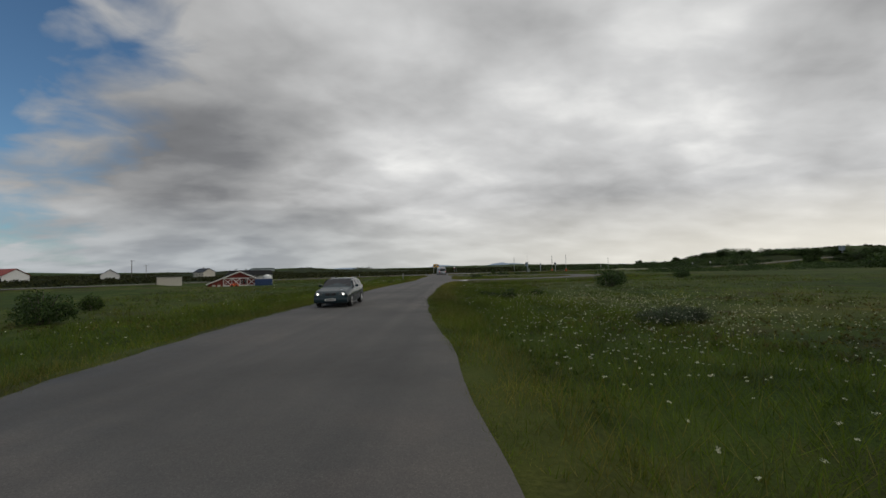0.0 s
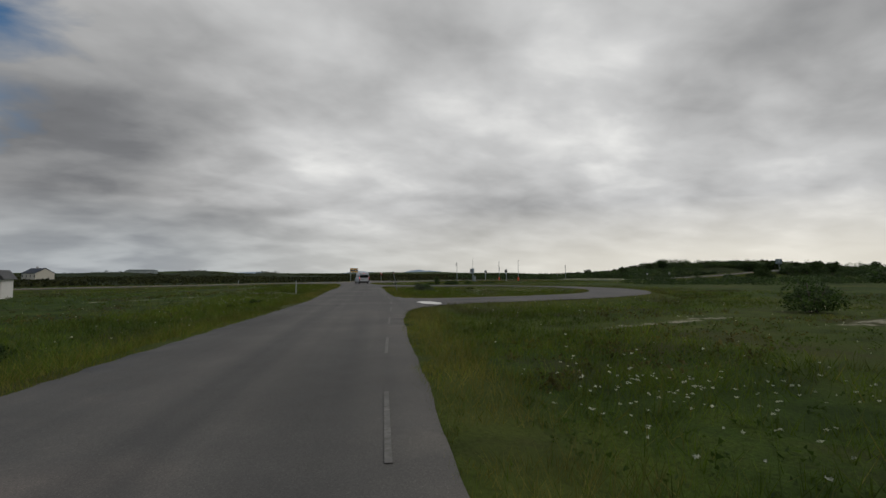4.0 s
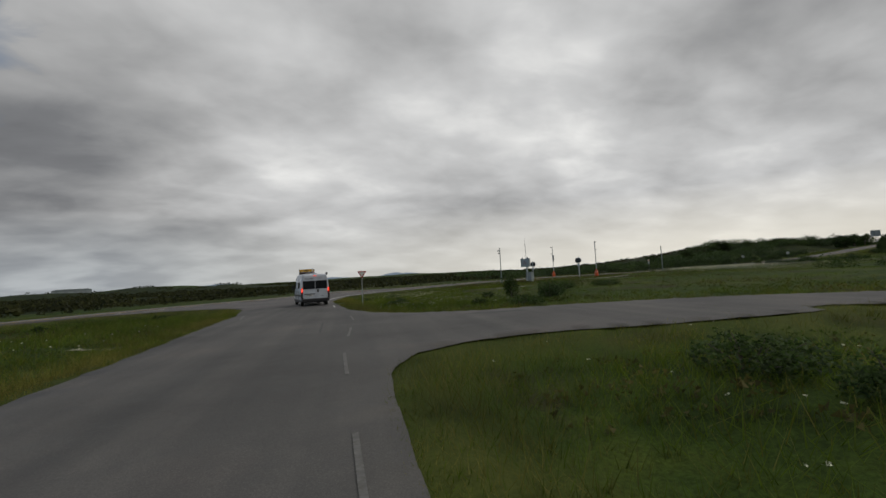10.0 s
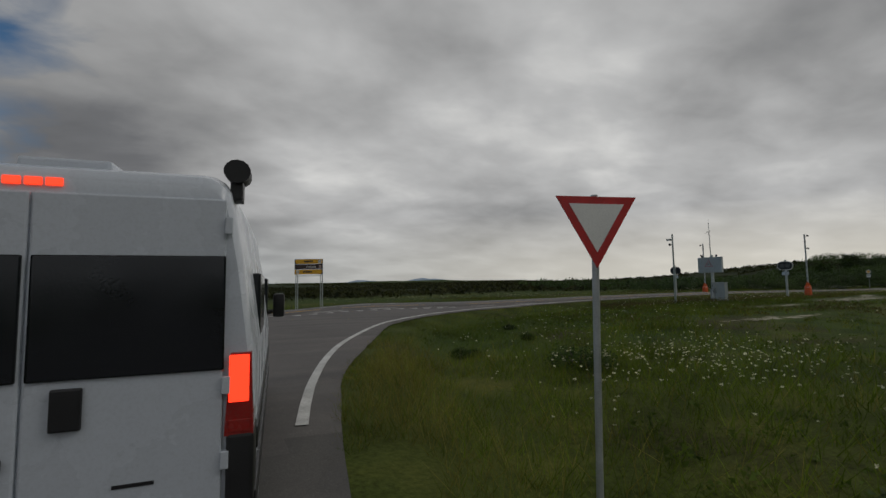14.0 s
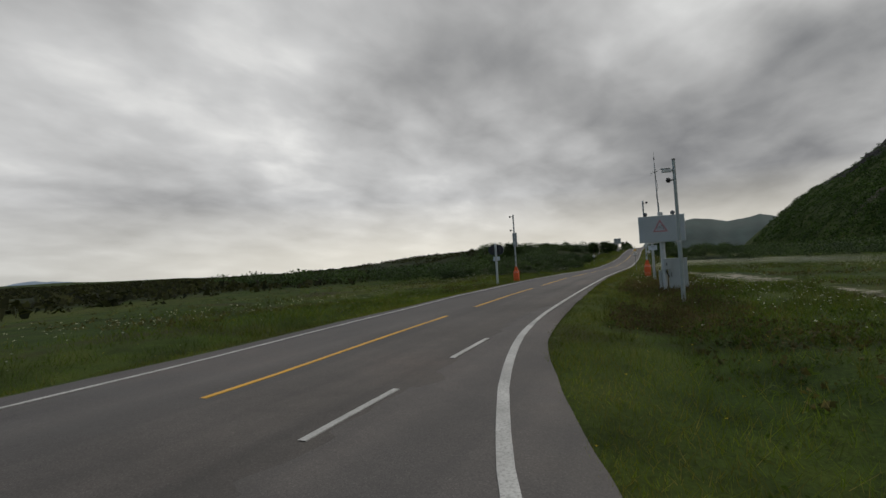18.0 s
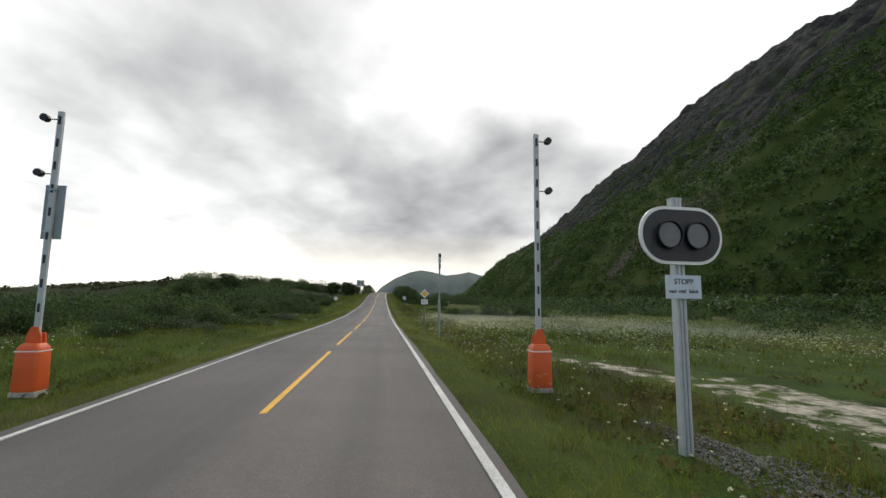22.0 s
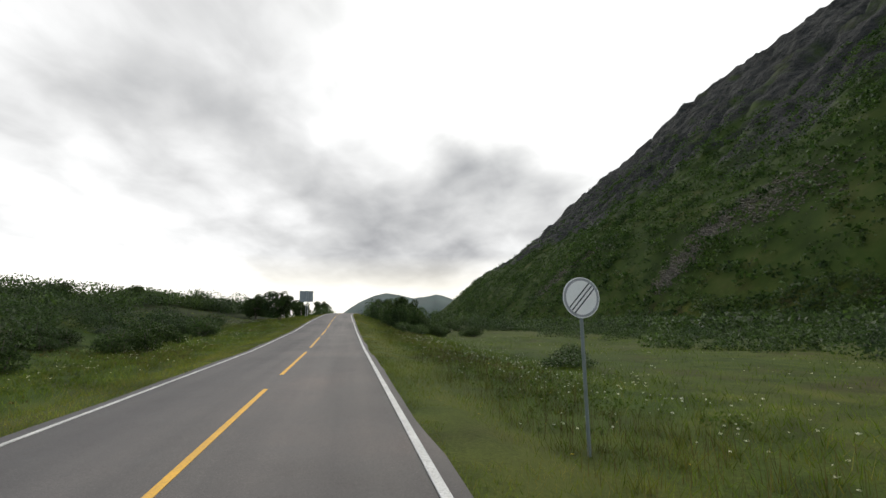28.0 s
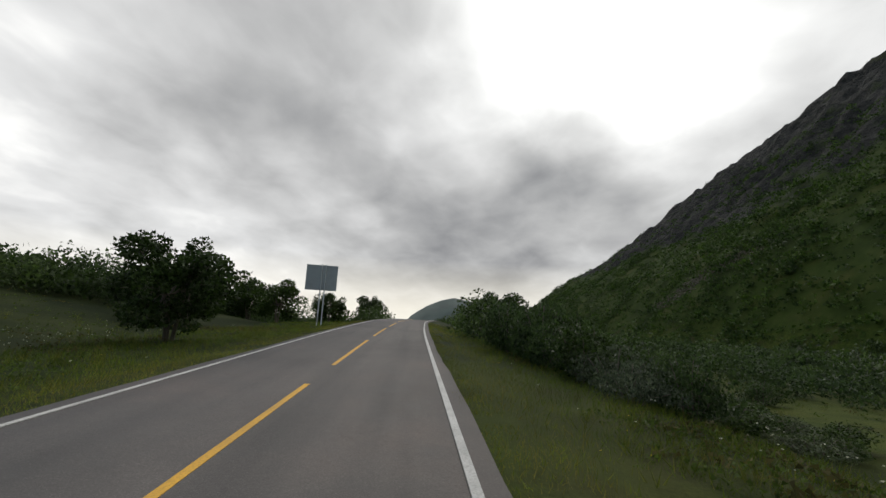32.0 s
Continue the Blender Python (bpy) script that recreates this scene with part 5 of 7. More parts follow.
def round_sign(x, y, zc, yaw):
    z = gz(x, y)
    t = thing("speed_zone_sign", "round white sign with a dark diagonal bar on a thin post", "road sign", "end of limit signs", pose(x, y, z, 0, 0, yaw))
    c = zc - z
    sign_post(t, c + 0.25, 0.03, M_DARKPOLE)
    part("disc", prism(shape(), circle_pts(0, c, 0.34, 32), -0.012, 0.0), M_SIGNWHITE, t)
    o, i = circle_pts(0, c, 0.325, 32), circle_pts(0, c, 0.285, 32)
    part("ring", loft(shape(), [[(px, -0.0125, pz) for px, pz in o], [(px, -0.0155, pz) for px, pz in o], [(px, -0.0155, pz) for px, pz in i], [(px, -0.0125, pz) for px, pz in i]], False), painted("grey_print", (0.30, 0.31, 0.32), 0.5), t)
    for k in (-1, 0, 1):
        d = 0.045 * k
        part("diagonal_bar", prism(shape(), [(-0.19 + d, c - 0.20 - d), (-0.175 + d, c - 0.215 - d), (0.205 + d, c + 0.185 - d), (0.19 + d, c + 0.20 - d)], -0.0155, -0.0125), M_SIGNBLACK, t)


round_sign(121.9, 11.1, 2.50, -88)
round_sign(124.5, 23.4, 2.30, -88)


def back_of_sign(x, y, zc, yaw):
    """Large information sign seen from behind: two posts and a ribbed aluminium back."""
    z = gz(x, y)
    t = thing("information_sign", "large road sign seen from its dull grey back, on two posts", "road sign", "", pose(x, y, z, 0, 0, yaw))
    c = zc - z
    sheet = part("panel", box(shape(), -1.45, 1.45, 0.0, 0.03, c - 1.2, c + 1.2, 0.01), M_SIGNBACK, t, "dull grey-green aluminium back")
    for k in range(6):
        zz = c - 1.05 + 0.42 * k
        part("stiffener", box(shape(), -1.42, 1.42, -0.03, 0.0, zz - 0.03, zz + 0.03), M_SIGNBACK, sheet)
    for sx in (-0.02, 0.36):
        part("post", rod(shape(), (sx, -0.10, -0.4), (sx, -0.10, c + 1.25), 0.055, 0.055, 12), M_GALV_PALE, t, smooth=True)


back_of_sign(219.0, 23.6, 8.55, -84)


def guide_sign(x0, y0, x1, y1, zb, zt):
    """Direction sign with three stacked arrow boards on two lattice legs."""
    mx, my = (x0 + x1) / 2, (y0 + y1) / 2
    yaw = math.degrees(math.atan2(y1 - y0, x1 - x0))
    w = math.hypot(x1 - x0, y1 - y0) / 2
    z = gz(mx, my)
    t = thing("direction_sign", "three stacked yellow and brown direction boards on lattice legs", "road sign", "", pose(mx, my, z, 0, 0, yaw))
    zb, zt = zb - z, zt - z
    hh = (zt - zb) / 3
    rows = ((M_SIGNYELLOW, "amber yellow direction board"), (M_SIGNBROWN, "brown direction board"), (M_SIGNYELLOW, "amber yellow direction board"))
    for k, (mat, lab) in enumerate(rows):
        b0, b1 = zt - hh * (k + 1) + 0.012, zt - hh * k - 0.012
        mid = (b0 + b1) / 2
        board = part("board", box(shape(), -w, w, -0.03, 0.0, b0, b1, 0.006), M_SIGNBLACK, t, lab)
        if k < 2:
            face = [(-w + 0.03, mid), (-w + 0.16, b1 - 0.02), (w - 0.03, b1 - 0.02), (w - 0.03, b0 + 0.02), (-w + 0.16, b0 + 0.02)]
        else:
            face = [(w - 0.03, mid), (w - 0.16, b1 - 0.02), (-w + 0.03, b1 - 0.02), (-w + 0.03, b0 + 0.02), (w - 0.16, b0 + 0.02)]
        part("arrow_face", prism(shape(), face, -0.034, -0.0305), mat, board)
        ink = M_SIGNWHITE if k == 1 else M_SIGNBLACK
        if k == 1:
            letters("place_name", "Andøya", hh * 0.62, ink, board, pose(w * 0.18, -0.036, mid))
            part("symbol", prism(shape(), round_rect(w - 0.22, mid, 0.2, hh * 0.6, 0.02), -0.037, -0.0345), painted("pale_brown_print", (0.40, 0.30, 0.27), 0.5), board, "pale square symbol")
        else:
            cx = 0.05 if k == 0 else -0.02
            xx = cx - 0.42
            for wd in (0.16, 0.1, 0.13, 0.08, 0.15, 0.11):
                part("lettering", box(shape(), xx, xx + wd * 0.8, -0.037, -0.0345, mid - hh * 0.17, mid + hh * 0.19), ink, board, "short dark bars of lettering")
                xx += wd
            px = w - 0.26 if k == 0 else -w + 0.26
            pl = part("route_plate", prism(shape(), round_rect(px, mid, 0.26, hh * 0.66, 0.02), -0.037, -0.0345), M_SIGNWHITE, board, "white route number plate")
            if k == 2:
                letters("number", "82", hh * 0.55, M_SIGNBLACK, pl, pose(px, -0.039, mid))
            else:
                letters("number", "82", hh * 0.55, M_SIGNBLACK, pl, pose(px, -0.039, mid))
    for sx in (-w + 0.08, w - 0.22):
        leg = part("leg", rod(shape(), (sx, 0.06, -0.5), (sx, 0.06, zt - 0.1), 0.028, 0.028, 8), M_GALV_PALE, t, "lattice leg")
        part("rail", rod(shape(), (sx + 0.17, 0.06, -0.5), (sx + 0.17, 0.06, zt - 0.1), 0.028, 0.028, 8), M_GALV_PALE, leg)
        part("rail", rod(shape(), (sx + 0.085, 0.22, -0.5), (sx + 0.085, 0.22, zt - 0.1), 0.028, 0.028, 8), M_GALV_PALE, leg)
        zz = -0.2
        k = 0
        while zz < zt - 0.5:
            a, b_ = (sx, sx + 0.17) if k % 2 == 0 else (sx + 0.17, sx)
            part("lattice_bar", rod(shape(), (a, 0.06, zz), (b_, 0.06, zz + 0.30), 0.010, 0.010, 6), M_GALV_PALE, leg)
            zz += 0.30
            k += 1
    part("cross_rail", rod(shape(), (-w + 0.1, 0.05, zb - 0.10), (w - 0.1, 0.05, zb - 0.10), 0.02, 0.02, 8), M_GALV, t)


guide_sign(1.05, 22.1, 3.05, 20.85, 2.66, 3.90)


def marker_post(x, y, h=1.1):
    t = thing("marker_post", "slim pale roadside marker post in the grass", "post", "marker posts", facing(x, y, -15))
    part("shaft", box(shape(), -0.045, 0.045, -0.03, 0.03, -0.3, h, 0.008), M_GALV_PALE, t)
    part("reflector", box(shape(), -0.03, 0.03, -0.034, -0.03, h - 0.22, h - 0.08), M_SIGNWHITE, t)
    return t


for x, y, h in ((-23.5, -50.6, 1.55), (-28.6, 3.8, 1.15), (88, 6.0, 0.9)):
    marker_post(x, y, h)


# the far lattice of a football goal on the northern rise
def goal_frame(x, y, yaw):
    t = thing("goal_frame", "thin white metal goal frame on a grassy rise", "goal", "", facing(x, y, yaw))
    for sx in (-2.5, 2.5):
        part("upright", rod(shape(), (sx, 0, -0.2), (sx, 0, 2.1), 0.06), M_GALV_PALE, t)
    part("crossbar", rod(shape(), (-2.5, 0, 2.1), (2.5, 0, 2.1), 0.06), M_GALV_PALE, t)


goal_frame(226, 62, -70)


# ---- vehicles ----
def wheel(parent, x, y, r, w, rim_mat):
    s = 1 if x > 0 else -1
    wh = part("wheel", shape_tyre(x, y, r, w), M_RUBBER, parent, smooth=True)
    part("rim", rod(shape(), (x + s * (w / 2 - 0.05), y, r), (x + s * (w / 2 + 0.004), y, r), r * 0.62, r * 0.60, 24), rim_mat, wh)
    for k in range(5):
        a = 2 * math.pi * k / 5
        b = shape()
        rod(b, (x + s * (w / 2 + 0.006), y, r), (x + s * (w / 2 + 0.006), y + r * 0.52 * math.cos(a), r + r * 0.52 * math.sin(a)), 0.035, 0.028, 6)
        part("spoke", b, rim_mat, wh)
    part("hub_cap", rod(shape(), (x + s * (w / 2), y, r), (x + s * (w / 2 + 0.025), y, r), r * 0.16, r * 0.12, 16), M_BLACK, wh)
    return wh


def shape_tyre(x, y, r, w):
    b = shape()
    prof = [(-w / 2, 0.62), (-w / 2, 0.90), (-w / 2 + 0.03, 0.985), (0, 1.0), (w / 2 - 0.03, 0.985), (w / 2, 0.90), (w / 2, 0.62)]
    n = 28
    rings = []
    for dx, k in prof:
        rings.append([(x + dx, y + r * k * math.cos(2 * math.pi * i / n), r + r * k * math.sin(2 * math.pi * i / n)) for i in range(n)])
    return loft(b, rings, True)


def van_ring(y, z0, z1, half, top_in, r=0.16):
    """A cross-section of the van: flat sides, tumblehome, rounded roof corners."""
    pts = [(-half + 0.03, z0), (half - 0.03, z0), (half, z0 + 0.25), (half, z0 + (z1 - z0) * 0.45), (half - top_in * 0.55, z0 + (z1 - z0) * 0.75)]
    hx = half - top_in
    for k in range(5):
        a = radians(90 * k / 4)
        pts.append((hx - r + r * math.cos(a), z1 - r + r * math.sin(a)))
    left = [(-x, z) for x, z in pts[:1:-1]]
    return [(x, y, z) for x, z in pts + left]


def camper_van(m):
    t = thing("camper_van", "white high-roof camper van with dark rear windows and lit brake lamps", "van", "", m)
    b = shape()
    secs = [(0.0, 0.52, 2.44, 0.99, 0.12), (0.04, 0.46, 2.50, 1.015, 0.13), (0.25, 0.42, 2.56, 1.02, 0.14), (2.0, 0.40, 2.60, 1.02, 0.14), (4.05, 0.40, 2.58, 1.02, 0.14),
            (4.40, 0.40, 2.50, 1.02, 0.16), (4.75, 0.40, 2.14, 1.02, 0.17), (5.10, 0.40, 1.62, 1.01, 0.17), (5.30, 0.40, 1.36, 1.00, 0.16), (5.75, 0.42, 1.16, 0.95, 0.12), (5.95, 0.46, 0.98, 0.85, 0.08)]
    loft(b, [van_ring(*s) for s in secs])
    part("body", b, M_VAN, t, "white painted body", True)
    # rear doors
    for s in (-1, 1):
        door = part("rear_door", box(shape(), min(s * 0.006, s * 0.865), max(s * 0.006, s * 0.865), -0.022, 0.02, 0.60, 2.36, 0.012), M_VAN, t)
        part("rear_window", box(shape(), min(s * 0.018, s * 0.868), max(s * 0.018, s * 0.868), -0.030, -0.0225, 1.36, 2.02, 0.01), M_VANGLASS, door, "dark tinted rear window")
        for hz in (0.80, 1.22, 2.15):
            part("hinge", box(shape(), min(s * 0.86, s * 0.90), max(s * 0.86, s * 0.90), -0.04, -0.012, hz, hz + 0.10, 0.006), M_VAN, door)
    part("door_handle", box(shape(), 0.12, 0.25, -0.05, -0.023, 1.10, 1.32, 0.012), M_BLACK, t)
    part("plate_lamp_bar", box(shape(), -0.80, -0.05, -0.055, -0.023, 0.935, 0.995, 0.008), M_BLACK, t)
    pl = part("licence_plate", box(shape(), -0.70, -0.16, -0.036, -0.023, 0.79, 0.905, 0.004), M_PLATE, t, "pale licence plate with plain dark bars")
    xx = -0.63
    for w in (0.07, 0.05, 0.07, 0.06, 0.08):
        part("plate_bar", box(shape(), xx, xx + w * 0.75, -0.039, -0.0365, 0.82, 0.88), M_SIGNBLACK, pl)
        xx += w + 0.015
    xx = -0.72
    for w, h in ((0.12, 0.085), (0.075, 0.06), (0.075, 0.06), (0.07, 0.06), (0.065, 0.06), (0.065, 0.06), (0.075, 0.06), (0.08, 0.06)):
        part("emblem_bar", box(shape(), xx, xx + w * 0.72, -0.0255, -0.0225, 2.15, 2.15 + h), M_SIGNBLACK, t, "dark bars of a maker's name")
        xx += w
    part("badge", box(shape(), 0.38, 0.56, -0.0255, -0.0225, 0.77, 0.79), M_BLACK, t)
    # lamps
    for s in (-1, 1):
        b = shape()
        prism(b, [(s * 0.875, 0.98), (s * 1.02, 0.98), (s * 1.005, 1.45), (s * 0.90, 1.45)], -0.03, 0.10)
        lamp = part("tail_lamp", b, M_TAIL, t, "upright red tail lamp")
        part("brake_light", box(shape(), min(s * 0.895, s * 0.995), max(s * 0.895, s * 0.995), -0.036, -0.031, 1.17, 1.44, 0.004), M_BRAKE, lamp, "glowing red brake light")
        part("reverse_lens", box(shape(), min(s * 0.895, s * 1.005), max(s * 0.895, s * 1.005), -0.036, -0.031, 1.00, 1.07, 0.004), M_TAIL, lamp)
    for k in (-1, 0, 1):
        part("high_brake_light", box(shape(), k * 0.085 - 0.035, k * 0.085 + 0.035, -0.012, 0.03, 2.395, 2.44, 0.005), M_BRAKE, t, "small glowing brake light")
    # bumper, sills, underside
    b = shape()
    box(b, -1.0, 1.0, -0.10, 0.30, 0.34, 0.60, 0.05)
    part("rear_bumper", b, M_BLACK, t, "dark grey rear bumper", True)
    for s in (-1, 1):
        part("corner_trim", box(shape(), min(s * 0.885, s * 1.025), max(s * 0.885, s * 1.025), -0.035, 0.30, 0.58, 0.99, 0.02), M_BLACK, t)
        part("sill", box(shape(), min(s * 0.98, s * 1.03), max(s * 0.98, s * 1.03), 0.3, 5.4, 0.34, 0.52, 0.02), M_BLACK, t)
        part("rub_strip", box(shape(), min(s * 1.0, s * 1.032), max(s * 1.0, s * 1.032), 0.3, 5.3, 0.78, 0.92, 0.01), M_BLACK, t)
        part("side_window", box(shape(), min(s * 0.93, s * 1.015), max(s * 0.93, s * 1.015), 1.1, 2.2, 1.40, 1.95, 0.02), M_VANGLASS, t)
        part("cab_window", box(shape(), min(s * 0.94, s * 1.018), max(s * 0.94, s * 1.018), 3.75, 4.6, 1.38, 1.95, 0.02), M_VANGLASS, t)
        mir = part("mirror", box(shape(), min(s * 1.08, s * 1.24), max(s * 1.08, s * 1.24), 4.45, 4.60, 1.35, 1.72, 0.04), M_BLACK, t, "black door mirror", True)
        part("mirror_arm", rod(shape(), (s * 0.98, 4.52, 1.42), (s * 1.10, 4.52, 1.45), 0.035, 0.035, 8), M_BLACK, mir)
        part("headlamp", box(shape(), min(s * 0.60, s * 0.93), max(s * 0.60, s * 0.93), 5.60, 5.86, 0.88, 1.12, 0.04), M_SIGNWHITE, t)
        for y in (1.0, 4.95):
            wheel(t, s * 0.88, y, 0.345, 0.225, M_GALV)
    part("chassis", box(shape(), -0.75, 0.75, 0.2, 5.6, 0.26, 0.44), M_BLACK, t)
    b = shape()
    loft(b, [[(-0.88, 4.50, 2.30), (0.88, 4.50, 2.30), (0.88, 4.52, 2.28), (-0.88, 4.52, 2.28)], [(-0.92, 5.16, 1.47), (0.92, 5.16, 1.47), (0.92, 5.18, 1.45), (-0.92, 5.18, 1.45)]])
    ws = part("windscreen", b, M_VANGLASS, t)
    ws.location = (0, 0.06, 0.05)
    part("roof_vent", box(shape(), -0.22, 0.22, 0.35, 0.78, 2.56, 2.64, 0.02), M_VAN, t, "low white roof vent")
    aw = part("roof_fitting", rod(shape(), (0.90, 0.15, 2.58), (0.90, 0.42, 2.60), 0.075, 0.07, 14), M_BLACK, t, "black roof fitting", True)
    part("fitting_foot", box(shape(), 0.86, 0.93, 0.2, 0.36, 2.40, 2.56, 0.01), M_BLACK, aw)
    return t


camper_van(pose(-4.52, -12.7, 0.0, 0, 0, -5) @ Matrix.Diagonal((1.04, 1, 0.96, 1)))


def car_ring(y, z0, zb, zt, half, roof):
    """A cross-section of the car: sill, belt line, glasshouse."""
    pts = [(half - 0.05, z0), (half, z0 + 0.15), (half, zb - 0.08), (half - 0.04, zb), (roof + (half - 0.04 - roof) * 0.12, zt - 0.07), (roof - 0.06, zt), (0.0, zt + 0.015)]
    left = [(-x, z) for x, z in pts[-2::-1]]
    return [(x, y, z) for x, z in pts + left]


def estate_car(m):
    """Dark estate car. Its front looks to -y."""
    t = thing("estate_car", "dark blue-green estate car with lit headlamps and a roof rail", "car", "", m)
    b = shape()
    secs = [(0.0, 0.36, 0.60, 0.62, 0.72, 0.60), (0.08, 0.26, 0.68, 0.70, 0.82, 0.70), (0.5, 0.22, 0.80, 0.82, 0.86, 0.74), (1.25, 0.22, 0.90, 0.94, 0.87, 0.78), (1.32, 0.22, 0.91, 0.97, 0.87, 0.78),
            (2.0, 0.22, 0.92, 1.36, 0.87, 0.62), (2.4, 0.22, 0.93, 1.42, 0.87, 0.62), (3.4, 0.22, 0.94, 1.42, 0.87, 0.62), (4.0, 0.22, 0.95, 1.36, 0.86, 0.61), (4.45, 0.26, 0.95, 1.04, 0.83, 0.68), (4.55, 0.34, 0.80, 0.84, 0.78, 0.66)]
    loft(b, [car_ring(*s) for s in secs])
    part("body", b, M_CAR, t, "dark glossy body", True)
    for s in (-1, 1):
        for y0, y1, name in ((1.62, 2.42, "front_window"), (2.50, 3.25, "rear_side_window"), (3.33, 3.95, "quarter_window")):
            b = shape()
            zt0 = 1.30 if y0 > 1.7 else 1.26
            x_lo, x_hi = s * 0.832, s * 0.682
            q = [(x_lo, y0, 0.97), (x_lo, y1, 0.97), (x_hi, y1 - 0.04, 1.32), (x_hi, max(y0 + 0.36 if name == "front_window" else y0, y0), 1.32)]
            loft(b, [q, [(x + s * 0.012, y, z) for x, y, z in q]])
            part(name, b, M_VANGLASS, t)
        hl = part("headlamp", box(shape(), min(s * 0.40, s * 0.74), max(s * 0.40, s * 0.74), 0.0, 0.10, 0.60, 0.72, 0.02), M_LAMPGREY, t)
        part("lit_bulb", rod(shape(), (s * 0.62, -0.008, 0.66), (s * 0.62, 0.02, 0.66), 0.05, 0.05, 14), M_HEADLAMP, hl, "glowing headlamp bulb")
        part("tail_lamp", box(shape(), min(s * 0.60, s * 0.81), max(s * 0.60, s * 0.81), 4.43, 4.57, 0.78, 0.96, 0.02), M_TAIL, t, "red tail lamp")
        mir = part("mirror", box(shape(), min(s * 0.88, s * 1.04), max(s * 0.88, s * 1.04), 1.72, 1.84, 0.96, 1.08, 0.03), M_CAR, t)
        part("roof_rail", rod(shape(), (s * 0.60, 2.3, 1.455), (s * 0.60, 3.8, 1.44), 0.016, 0.016, 8), M_BLACK, t)
        part("side_strip", box(shape(), min(s * 0.86, s * 0.885), max(s * 0.86, s * 0.885), 1.3, 3.2, 0.52, 0.57, 0.006), M_BLACK, t)
        for y in (0.86, 3.62):
            wheel(t, s * 0.78, y, 0.315, 0.20, M_CHROME)
        for y in (2.46, 3.28):
            part("door_handle", box(shape(), min(s * 0.868, s * 0.892), max(s * 0.868, s * 0.892), y - 0.12, y + 0.04, 0.80, 0.83, 0.006), M_CAR, t)
    b = shape()
    loft(b, [[(-0.74, 1.36, 0.985), (0.74, 1.36, 0.985), (0.74, 1.37, 1.0), (-0.74, 1.37, 1.0)], [(-0.60, 1.94, 1.345), (0.60, 1.94, 1.345), (0.60, 1.95, 1.36), (-0.60, 1.95, 1.36)]])
    part("windscreen", b, M_VANGLASS, t)
    b = shape()
    loft(b, [[(-0.56, 4.07, 1.27), (0.56, 4.07, 1.27), (0.56, 4.06, 1.322), (-0.56, 4.06, 1.322)], [(-0.62, 4.42, 1.02), (0.62, 4.42, 1.02), (0.62, 4.42, 1.072), (-0.62, 4.42, 1.072)]])
    part("rear_window", b, M_VANGLASS, t)
    part("front_bumper", box(shape(), -0.82, 0.82, -0.05, 0.30, 0.24, 0.50, 0.05), M_CAR, t, smooth=True)
    part("rear_bumper", box(shape(), -0.82, 0.82, 4.30, 4.62, 0.34, 0.62, 0.05), M_CAR, t, smooth=True)
    for s in (-1, 1):
        gr = part("grille", box(shape(), min(s * 0.04, s * 0.26), max(s * 0.04, s * 0.26), -0.01, 0.06, 0.58, 0.72, 0.02), M_BLACK, t)
    pl = part("licence_plate", box(shape(), -0.26, 0.26, -0.065, -0.05, 0.34, 0.45, 0.004), M_PLATE, t, "pale licence plate with plain dark bars")
    for k in range(5):
        part("plate_bar", box(shape(), -0.2 + 0.085 * k, -0.14 + 0.085 * k, -0.068, -0.0655, 0.365, 0.425), M_SIGNBLACK, pl)
    part("rear_plate", box(shape(), -0.26, 0.26, 4.575, 4.59, 0.64, 0.75, 0.004), M_PLATE, t)
    part("wiper", rod(shape(), (-0.05, 1.40, 1.005), (0.55, 1.62, 1.15), 0.008, 0.008, 5), M_BLACK, t)
    part("underside", box(shape(), -0.7, 0.7, 0.3, 4.3, 0.18, 0.30), M_BLACK, t)
    return t


estate_car(pose(-39.95, -124.1, 0.0, 0, 0, -14.5))


# ---- buildings in the distance ----
def gabled(parent, name, x0, x1, y0, y1, z0, eave, ridge, wall_mat, roof_mat, over=0.35):
    """Walls with gables at the y ends and a two-sided roof with thickness."""
    mx = (x0 + x1) / 2
    wall = part(name, prism(shape(), [(x0, z0), (x1, z0), (x1, eave), (mx, ridge), (x0, eave)], y0, y1), wall_mat, parent)
    for sx, xe in ((-1, x0 - over), (1, x1 + over)):
        ze = eave - (ridge - eave) * over / (mx - x0)
        q = [(mx, ridge + 0.03), (mx, ridge + 0.17), (xe, ze + 0.17), (xe, ze + 0.03)]
        part("roof", prism(shape(), q, y0 - over, y1 + over), roof_mat, parent)
    return wall


